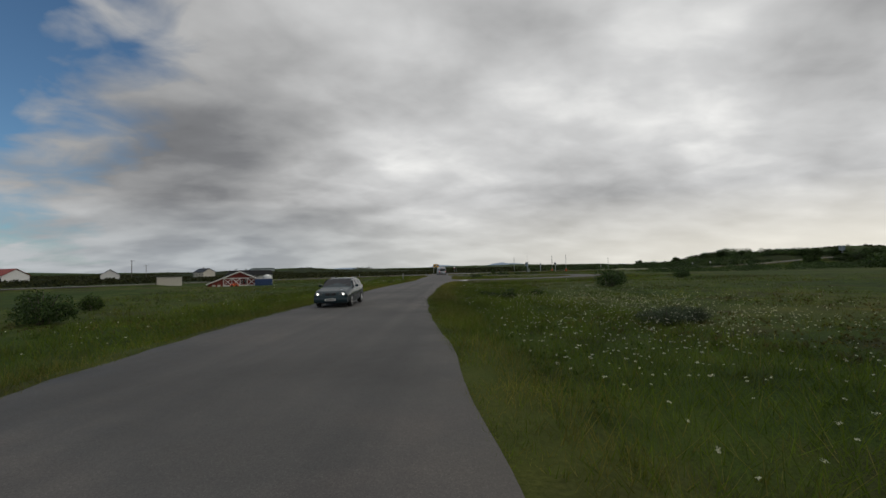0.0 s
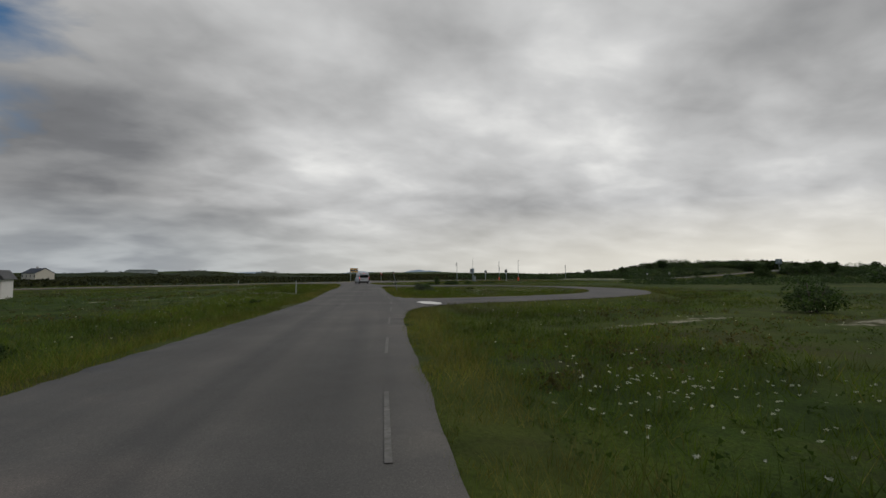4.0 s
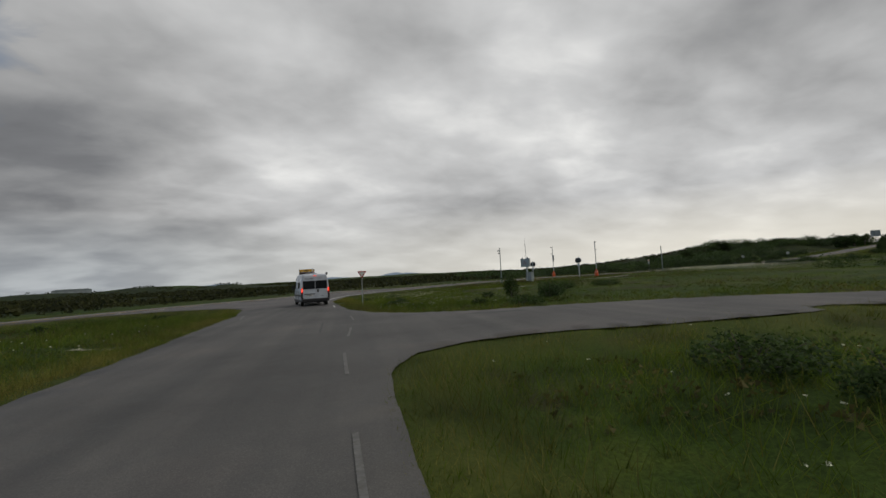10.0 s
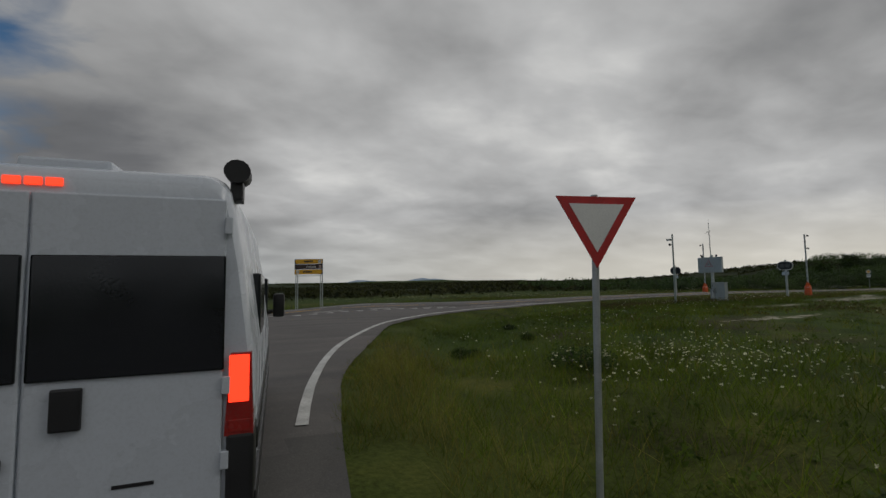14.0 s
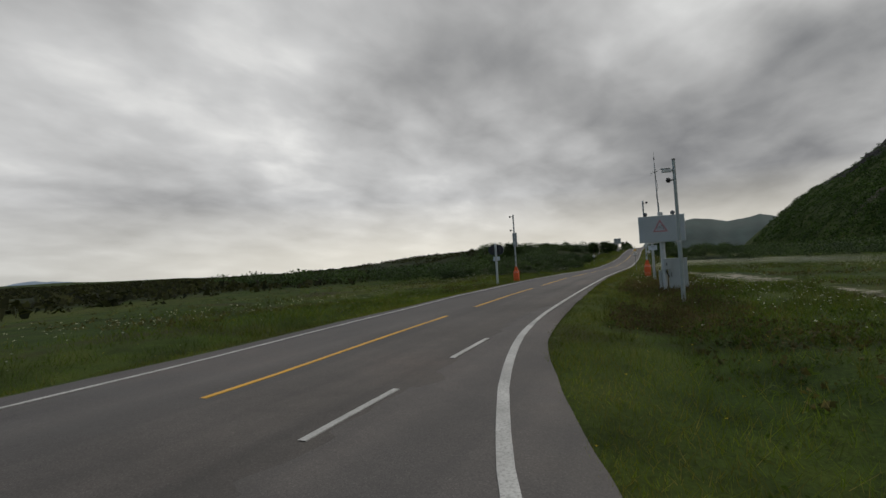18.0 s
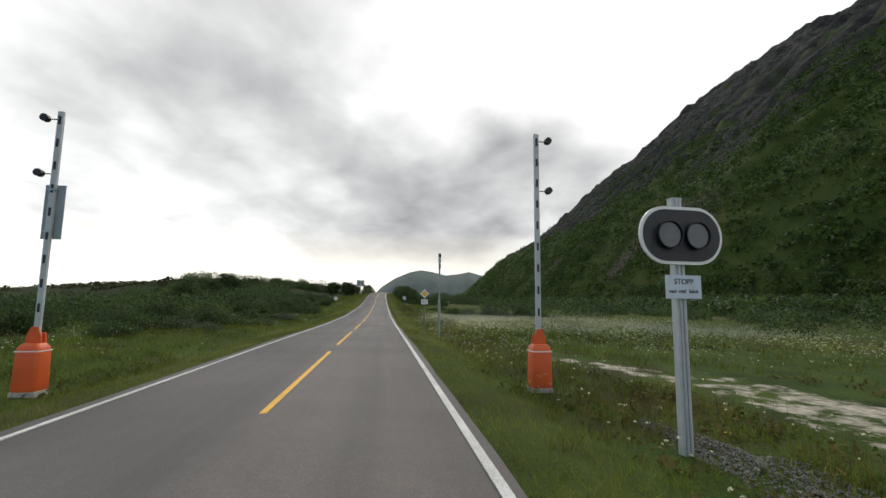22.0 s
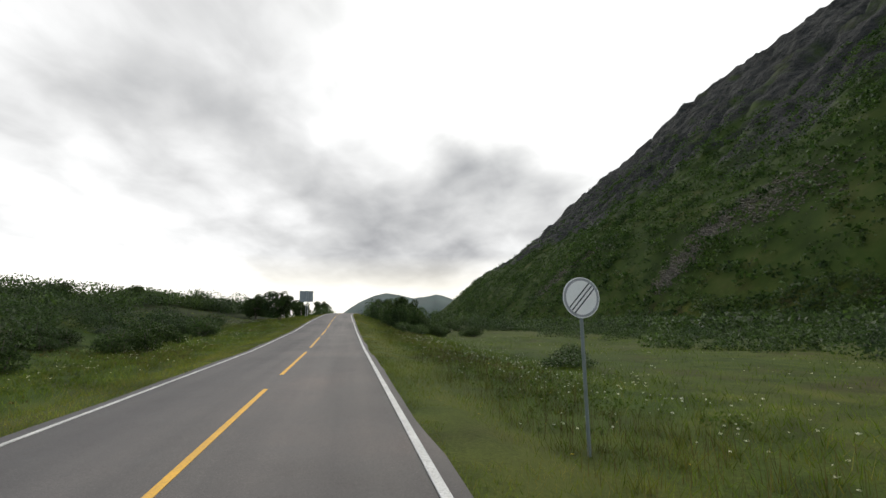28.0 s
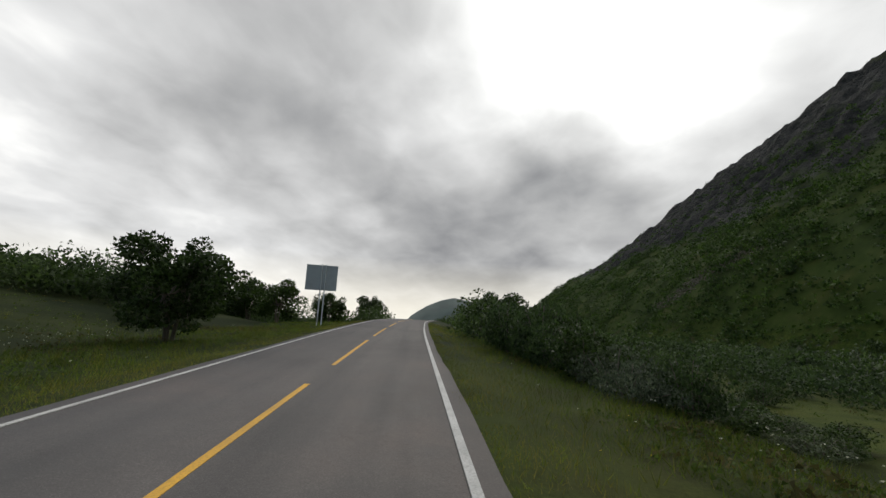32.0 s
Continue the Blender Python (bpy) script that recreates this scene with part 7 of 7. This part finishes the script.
# willows in the hollow below the mountain
low_rng = np.random.default_rng(91)
for k in range(34):
    x, y = low_rng.uniform(206, 252), low_rng.uniform(-22, -5)
    r = low_rng.uniform(1.7, 2.9)
    plant(("willow", "willow_wide", "birch_bush", "grey")[k % 4], x, y, r, r * (0.8 if k % 4 == 2 else 1.05))
for k in range(10):
    x, y = low_rng.uniform(226, 262), low_rng.uniform(0, 6)
    r = low_rng.uniform(2.2, 3.0)
    plant("birch_bush", x, y, r, r * 1.05)
plant(TREES[0], 198.6, 26.3, 5.3, 5.2, 20)
# a close row of birches and willows on the rise north of the road
for k in range(26):
    x = 198 + 2.6 * k + rng.uniform(-0.8, 0.8)
    y = 52 - 0.9 * k + rng.uniform(-2, 2)
    r = rng.uniform(2.1, 2.9)
    plant("birch_bush" if k % 4 else "willow", x, y, r, (8.0 + rng.uniform(-0.6, 0.8) - gz(x, y)) * (0.95 if k % 4 == 0 else 0.74))
for i, (x, y, s) in enumerate(((214, 33, 5.2), (228, 30, 5.0), (243, 27, 4.8), (189, 55, 3.0), (205, 52, 3.0), (236, 36, 5.4), (216, 7.0, 4.6), (230, 6.0, 4.6), (175.0, 7.6, 4.3), (222, 3.5, 4.6), (252, 22, 4.4), (262, 2, 5), (180, 60, 4.6), (160, 52, 4.4), (140, 50, 4.0), (112, 44, 4.0))):
    plant(TREES[i % 2], x, y, s, s, None, -0.2)
for k in list(KINDS.values()) + TREES:
    for o in (*k.children_recursive, k):
        bpy.data.objects.remove(o)


def clumps(name, label, xs, ys, size, per, leaf, mat, seed, high=0.8):
    """Many far shrubs and low trees joined as one mass of leaves."""
    rng = np.random.default_rng(seed)
    n = len(xs)
    zs_ = ground_z(xs, ys)
    d = rng.normal(size=(n, per, 3))
    d /= np.linalg.norm(d, axis=2)[:, :, None]
    d[:, :, 2] = np.abs(d[:, :, 2])
    r = size[:, None] * rng.uniform(0.6, 1.1, (n, per))
    d[:, :, 2] *= high
    c = np.stack([xs, ys, zs_], 1)[:, None, :] + d * r[:, :, None]
    v, i = leaf_tris(rng, c.reshape(-1, 3), (size[:, None] * rng.uniform(0.6, 1.3, (n, per)) * leaf).ravel())
    tagged(new(name, fast_mesh(name, v, 3, i, mat)), label, "scrub", kind="stuff")


far_b = np.array(FAR_BUSHES)
clumps("far_bushes", "dark willow and birch bushes far from the road", far_b[:, 0], far_b[:, 1], far_b[:, 2], 520, 0.075, M_LEAF, 48, far_b[:, 3][:, None])
# scrub on the mountain side, in drifts with open ground between
n = 64000
xs, ys = rng.uniform(130, 800, n), -rng.uniform(60, 420, n)
mz = mountain_z(xs, ys)
drift = bumps(xs + ys * 0.4, ys * 0.5, 60, 31, 3)
fleck = bumps(xs, ys, 17, 32, 2)
keep = (rng.uniform(size=n) < ease(0.40, 0.62, 0.55 * drift + 0.45 * fleck) * 0.66 + 0.34) & (mz < 40 + 190 * bumps(xs, ys, 90, 33, 3)) & (rng.uniform(size=n) < ease(1100, 250, xs) * 0.9 + 0.1)
zz = zones(xs, ys, mz)[2]
keep &= zz < 0.55 + 0.2 * rng.uniform(size=n)
xs, ys, mz = xs[keep][:23000], ys[keep][:23000], mz[keep][:23000]
clumps("mountain_scrub", "dark green birch scrub on the mountain side", xs, ys, rng.uniform(0.35, 1.0, len(xs)) ** 1.4 * 4.0 * (1 - 0.35 * ease(40, 200, mz)), 24, 0.24, M_SCRUB, 41)
# woods along the mountain's foot
n = 2200
xs = rng.uniform(110, 620, n)
ys = -rng.uniform(52, 104, n)
clumps("foot_woods", "dense dark wood along the mountain's foot", xs, ys, rng.uniform(2.2, 4.2, n), 110, 0.135, M_LEAF, 42, 1.1)
# thickets behind the roadside bushes
fx_, fy_, fs_ = [], [], []
for x0, x1, y0, y1, n, s0, s1 in ((60, 135, 42, 78, 130, 1.6, 3.0), (130, 205, 44, 80, 120, 1.6, 3.0), (236, 330, -8, 7, 70, 1.6, 2.8), (240, 330, 20, 40, 80, 1.6, 2.8), (205, 260, 40, 60, 60, 2.0, 3.4), (120, 250, -48, -14, 120, 1.0, 2.4), (50, 130, -54, -28, 90, 1.0, 2.4), (150, 330, -60, -40, 120, 1.4, 2.8)):
    fx_.append(rng.uniform(x0, x1, n)), fy_.append(rng.uniform(y0, y1, n)), fs_.append(rng.uniform(s0, s1, n))
clumps("field_thicket", "dark green willow thickets behind the roadside", np.concatenate(fx_), np.concatenate(fy_), np.concatenate(fs_), 260, 0.085, M_LEAF, 45, 0.85)
lx, ly = low_rng.uniform(212, 320, 150), low_rng.uniform(-52, -14, 150)
clumps("hollow_thicket", "dark green willow thickets in the hollow below the mountain", lx, ly, low_rng.uniform(1.4, 2.8, 150), 240, 0.09, M_LEAF, 46, 0.85)
# scrub over the low hills on the skyline
n = 60000
az, rr = rng.uniform(radians(-8), radians(165), n), rng.uniform(125, 700, n)
xs, ys = 0 + rr * np.cos(az), -10 + rr * np.sin(az)
keep = (bumps(xs, ys, 110, 35, 3) > 0.34) & (bumps(xs, ys, 24, 36, 4) > 0.47) & (road_gap(xs, ys) > 12) & ~((xs < -30) & (ys < 60)) & ~((xs > 40) & (xs < 340) & (ys < 110))
xs, ys = xs[keep][:16000], ys[keep][:16000]
clumps("hill_scrub", "dark scrub over the low hills on the skyline", xs, ys, rng.uniform(0.35, 1.0, len(xs)) ** 1.6 * 2.0 * np.clip(np.hypot(xs, ys) / 380, 0.45, 1.5), 14, 0.36, M_HEATHDARK, 43)
n = 700
az, rr = rng.uniform(radians(30), radians(70), n), rng.uniform(60, 170, n)
xs, ys = 40 + rr * np.cos(az), 20 + rr * np.sin(az)
clumps("field_scrub", "low dark scrub at the edge of the northern field", xs, ys, rng.uniform(0.3, 0.9, n), 22, 0.35, M_LEAF_DARK, 44)

# low heath scrub between the main road's field and the skyline
n = 60000
xs, ys = rng.uniform(-170, 190, n), rng.uniform(-60, 210, n)
nn_ = ys - np.interp(xs, MAIN_L[:, 0], MAIN_L[:, 1])
keep = (nn_ > 30) & (nn_ < 170) & (bumps(xs, ys, 22, 37, 4) > 0.50) & (rng.uniform(size=n) < ease(26, 60, nn_))
xs, ys = xs[keep][:15000], ys[keep][:15000]
clumps("heath_scrub", "low dark heath and willow scrub beyond the northern field", xs, ys, rng.uniform(0.25, 1.0, len(xs)) ** 3 * 1.7, 12, 0.36, M_HEATHDARK, 47, 0.8)


def scatter_along(line, n, lo, hi, seed, power=1.0):
    """Random points beside a line, denser near it."""
    rng = np.random.default_rng(seed)
    nn = normals(line)
    i = rng.integers(0, len(line), n)
    side = rng.choice([-1.0, 1.0], n)
    d = lo + (hi - lo) * rng.uniform(size=n) ** power
    p = line[i] + nn[i] * (side * d)[:, None] + rng.uniform(-0.6, 0.6, (n, 2))
    return p[:, 0], p[:, 1]


def blades(name, label, x, y, height, width, mat, seed, lean=0.55, lift=0.0):
    """One narrow triangle for each blade of grass."""
    rng = np.random.default_rng(seed)
    n = len(x)
    z = ground_z(x, y) - 0.02
    a = rng.uniform(0, 2 * math.pi, n)
    dx, dy = np.cos(a) * width / 2, np.sin(a) * width / 2
    tx, ty = rng.normal(size=n) * lean * height, rng.normal(size=n) * lean * height
    v = np.stack([np.stack([x - dx, y - dy, z], 1), np.stack([x + dx, y + dy, z], 1), np.stack([x + tx, y + ty, z + height], 1)], 1).reshape(-1, 3)
    tagged(new(name, fast_mesh(name, v, 3, np.arange(3 * n), mat)), label, "grass", kind="stuff")


def near_side(line, lo, hi):
    return line[(line[:, 1] > lo) & (line[:, 1] < hi)]


side_seg = near_side(SIDE_L, -165, -2)
main_seg = MAIN_L[(MAIN_L[:, 0] > -30) & (MAIN_L[:, 0] < 235)]
main_seg, _ = sample(main_seg, np.arange(0, 262, 0.5))
GRASS = []
for line, n, seed in ((side_seg, 400000, 51), (main_seg, 480000, 52), (LOOP_L, 60000, 53), (CORNER, 90000, 58)):
    x, y = scatter_along(line, n, 2.9 if line is not CORNER else 0.0, 13, seed, 2.6)
    GRASS.append((x, y))
gx_, gy_ = np.concatenate([g[0] for g in GRASS]), np.concatenate([g[1] for g in GRASS])
gap = road_gap(gx_, gy_)
sandy, _, _ = zones(gx_, gy_, gx_ * 0)
tuft = bumps(gx_, gy_, 1.6, 61, 2)
ok = (gap > -0.10) & ((sandy < 0.35) | (gap < 1.5)) & (tuft > 0.28)
gx_, gy_, gap, tuft = gx_[ok], gy_[ok], gap[ok], tuft[ok]
rng = np.random.default_rng(62)
mown = ease(0.1, 2.6, gap)
side_verge = ease(3, -6, gy_)          # unmown beside the old road, mown beside the main road
hgt = ((0.07 + 0.15 * mown) * (1 - side_verge) + (0.09 + 0.24 * ease(0.0, 1.3, gap)) * side_verge) * rng.uniform(0.45, 1.4, len(gx_)) * (0.4 + 1.2 * tuft)
wid = rng.uniform(0.006, 0.013, len(gx_)) * (1 + 0.16 * np.maximum(gap, 0))
dry = rng.uniform(size=len(gx_)) < 0.10 + (0.75 - 0.28 * ease(0, 8, gy_)) * np.exp(-((gap - 0.8) / 1.2) ** 2) * bumps(gx_, gy_, 6, 63, 2) * 1.6
short = ~dry & (gy_ > 6 - 3 * ease(20, 0, gx_)) & (gap < 2.6 + 1.6 * (bumps(gx_, gy_, 5, 68, 2) - 0.5))
rough_ = ~dry & ~short
blades("meadow_grass", "rough green meadow grass beside the road", gx_[rough_], gy_[rough_], hgt[rough_], wid[rough_], M_GRASS, 64)
blades("verge_grass", "short bright green mown grass along the main road", gx_[short], gy_[short], hgt[short], wid[short], M_VERGE, 60)
blades("dry_grass", "straw-coloured dry grass along the road's edge", gx_[dry], gy_[dry], hgt[dry] * 1.2, wid[dry] * 0.8, M_GRASS_DRY, 65)
# brown seed heads of tall grass and sorrel beyond the mown strip
x = np.concatenate([rng.uniform(22, 75, 9000), rng.uniform(75, 180, 10000), rng.uniform(-40, 0, 3000)])
y = np.concatenate([rng.normal(10.3, 1.3, 9000), rng.normal(10.0, 1.2, 10000), rng.uniform(-140, -20, 3000)])
g = road_gap(x, y)
ok = (g > 1.8) & (g < 9) & (bumps(x, y, 4, 69, 2) > 0.42)
x, y = x[ok], y[ok]
blades("seed_heads", "tall brown grass seed heads and sorrel stems", x, y, rng.uniform(0.3, 0.62, len(x)), rng.uniform(0.006, 0.014, len(x)), M_SORREL, 70, 0.12)
# taller tussocks farther out
n = 160000
xs = np.concatenate([rng.uniform(-62, 30, n // 2), rng.uniform(25, 190, n // 2)])
ys = np.concatenate([rng.uniform(-160, 12, n // 2), rng.uniform(-30, 40, n // 2)])
g = road_gap(xs, ys)
t_ = bumps(xs, ys, 5, 66, 3)
ok = (g > 6) & (t_ > 0.42) & (zones(xs, ys, xs * 0)[0] < 0.3)
xs, ys, t_ = xs[ok], ys[ok], t_[ok]
blades("tussock_grass", "tall tussock grass in the open field", xs, ys, 0.10 + 0.4 * (t_ - 0.4) + rng.uniform(0, 0.14, len(xs)), rng.uniform(0.012, 0.035, len(xs)), M_GRASS, 67, 0.6)


# herbs, heath and tussocks that make the meadow uneven
def meadow_points(n, seed, lo, scale, cut):
    """Points in the fields near the roads, in drifts."""
    r_ = np.random.default_rng(seed)
    px = np.concatenate([r_.uniform(-64, 34, n // 2), r_.uniform(20, 215, n - n // 2)])
    py = np.concatenate([r_.uniform(-165, 10, n // 2), 15 + r_.normal(size=n - n // 2) * 17])
    g_ = road_gap(px, py)
    keep_ = (g_ > lo + 1.9 * ease(50, 66, px) * r_.uniform(0.5, 1.1, n)) & (g_ < 34) & (r_.uniform(size=n) < 1.25 * np.exp(-g_ / 16)) & (bumps(px, py, scale, seed, 3) > cut) & (zones(px, py, px * 0)[0] < 0.3) & (py > -150) & ~((px > 118) & (px < 196) & (py < 6.5)) & (((px - 46.4) / 1.9) ** 2 + ((py - 10.05) / 0.55) ** 2 > 1)
    return px[keep_], py[keep_], r_


px, py, r_ = meadow_points(150000, 81, 1.3, 4.5, 0.50)
clumps("meadow_herbs", "dark broad-leaved herbs in drifts through the meadow", px, py, r_.uniform(0.05, 0.22, len(px)), 9, 0.30, M_HERB, 82, 0.9)
px, py, r_ = meadow_points(120000, 83, 2.2, 7.0, 0.56)
clumps("heath_tufts", "olive-brown heath tufts in the meadow", px, py, r_.uniform(0.06, 0.24, len(px)), 7, 0.36, M_HEATH, 84, 0.9)
r_ = np.random.default_rng(88)
px, py = r_.uniform(22, 45, 3000), r_.normal(10.6, 1.25, 3000)
keep_ = (road_gap(px, py) > 1.3) & (bumps(px, py, 3.0, 89, 3) > 0.42) & (((px - 46.4) / 1.9) ** 2 + ((py - 10.05) / 0.55) ** 2 > 1)
px, py = px[keep_], py[keep_]
clumps("sorrel_drift", "reddish-brown sorrel and dock weeds beside the road equipment", px, py, r_.uniform(0.08, 0.26, len(px)), 9, 0.20, M_SORREL, 90, 1.5)
px, py, r_ = meadow_points(42000, 85, 0.9, 3.0, 0.47)
k_ = 13
tx_, ty_ = np.repeat(px, k_) + r_.normal(size=len(px) * k_) * 0.09, np.repeat(py, k_) + r_.normal(size=len(px) * k_) * 0.09
th_ = np.repeat(r_.uniform(0.18, 0.46, len(px)), k_) * r_.uniform(0.55, 1.1, len(px) * k_)
blades("tussocks", "arching olive grass tussocks in the meadow", tx_, ty_, th_, r_.uniform(0.012, 0.024, len(tx_)), M_STRAW, 86, 0.45)


def flowers(name, label, x, y, height, size, mat, seed):
    """Stalks that carry small domed heads of white florets."""
    rng = np.random.default_rng(seed)
    n, k = len(x), 9
    z = ground_z(x, y)
    c = np.stack([x, y, z + height], 1)[:, None, :] + rng.normal(size=(n, k, 3)) * np.array([1, 1, 0.4]) * size[:, None, None] * 0.24
    v, i = leaf_tris(rng, c.reshape(-1, 3), (size[:, None] * rng.uniform(0.22, 0.40, (n, k))).ravel())
    tagged(new(name, fast_mesh(name, v, 3, i, mat)), label, "flowers", kind="stuff")
    blades(name + "_stalks", "thin green stalks under the white flowers", x, y, height, np.full(n, 0.006), M_GRASS, seed + 1, 0.04)


FLOWER_SPOTS = [(-33, -137, 5.0, 8, 300), (-26, -133, 5, 6, 380), (-24.5, -120, 5, 7, 420), (-23, -125, 5, 5, 200), (-18, -112, 5, 5, 160), (-24.5, -101.5, 2.5, 2, 90), (-1.5, -60, 5, 2.6, 240), (2, -63, 4, 4, 160), (-9, -70, 3, 2, 60), (-29, -62, 6, 12, 120),
                (5.5, -9, 3.2, 2.6, 300), (2, -19, 4, 4, 160), (8, -2, 6, 5, 70), (14, 3, 6, 4, 60), (28, 6, 7, 2.5, 110), (36, 9, 5, 1.6, 60), (24, 29, 18, 3, 200), (60, 29, 16, 3, 240), (10, 27, 8, 3, 70),
                (44, 10, 5, 1.6, 120), (58, 4.0, 9, 2.0, 160), (74, 7.5, 6, 3.0, 700), (84, 4.0, 7, 4.5, 1900), (78, -3, 9, 5, 1300), (92, -4, 9, 6, 900), (66, -4, 12, 3, 1100), (100, 8, 8, 2.2, 420), (88, 8.5, 7, 2.4, 700), (60, 9, 6, 2.0, 160),
                (112, 8, 10, 2.2, 200), (134, 8, 14, 2.4, 200), (150, 9, 8, 1.6, 120), (95, 25.5, 18, 1.5, 260), (150, 25, 20, 2.0, 160), (190, 31, 14, 2.5, 220), (178, 8.5, 12, 2, 70), (56, 12, 8, 1.0, 60), (72, 8.2, 4, 1.4, 700), (80, 8.2, 6, 1.6, 1000), (86, 5.5, 6, 3.5, 1300), (94, 8.3, 6, 2.0, 800), (97, 5, 5, 4, 500), (68, 2, 5, 5, 700), (70, -9, 7, 6, 700), (66, 7, 3, 3, 200), (76, 4, 7, 5, 700), (84, -12, 8, 6, 500), (67, -3, 4.5, 10, 1500), (72, 1, 5, 8, 900)]
fx, fy = [], []
for cx, cy, rx, ry, n in FLOWER_SPOTS:
    fx.append(rng.normal(cx, rx * 0.6, int(n * 1.5)))
    fy.append(rng.normal(cy, ry * 0.6, int(n * 1.5)))
fx, fy = np.concatenate(fx), np.concatenate(fy)
n = 3600
fx = np.concatenate([fx, rng.uniform(-50, 0, n // 2), rng.uniform(20, 190, n // 2)])
fy = np.concatenate([fy, rng.uniform(-150, -20, n // 2), rng.uniform(-10, 36, n // 2)])
ok = (road_gap(fx, fy) > 1.6) & (zones(fx, fy, fx * 0)[0] < 0.3) & (((fx - 46.4) / 2.2) ** 2 + ((fy - 10.05) / 0.7) ** 2 > 1)
fx, fy = fx[ok], fy[ok]
flowers("white_flowers", "drifts of white meadow flowers in the grass", fx, fy, rng.uniform(0.25, 0.62, len(fx)), rng.uniform(0.032, 0.066, len(fx)), M_FLOWER, 71)
n = 700
fx, fy = scatter_along(main_seg, n, 4.6, 9, 73)
flowers("yellow_flowers", "scattered small yellow meadow flowers", fx, fy, rng.uniform(0.12, 0.3, n), rng.uniform(0.02, 0.035, n), M_FLOWER_YELLOW, 74)

# boulders on the scree
rk = np.random.default_rng(91)
n = 6000
s1 = rk.uniform(0, 24, 2800)
s2 = rk.uniform(-3, 13, 1800)
s3 = rk.uniform(-6, 9, 1400)
bx = np.concatenate([277 - 0.75 * s1 + rk.normal(size=2800) * (3.8 + 0.12 * s1), 412 - 3.4 * s2 + rk.normal(size=1800) * 9, 240 + rk.normal(size=1400) * 11])
by = np.concatenate([-111 - s1, -126 - s2, -130 - s3]) + rk.normal(size=6000) * 1.5
bz = ground_z(bx, by)
oct_v = np.array([(1, 0, 0), (0, 1, 0), (-1, 0, 0), (0, -1, 0), (0, 0, 0.8), (0, 0, -0.6)])
oct_f = np.array([(0, 1, 4), (1, 2, 4), (2, 3, 4), (3, 0, 4), (1, 0, 5), (2, 1, 5), (3, 2, 5), (0, 3, 5)])
sz = 0.18 + 0.75 * rk.uniform(size=n) ** 2.5
v = np.stack([bx, by, bz], 1)[:, None, :] + oct_v[None] * sz[:, None, None] * rk.uniform(0.6, 1.4, (n, 6, 1))
f = (oct_f[None] + 6 * np.arange(n)[:, None, None]).ravel()
tagged(new("scree_boulders", fast_mesh("scree_boulders", v.reshape(-1, 3), 3, f, M_SCREE)), "tumbled grey-brown boulders on the scree", "rocks", kind="stuff")
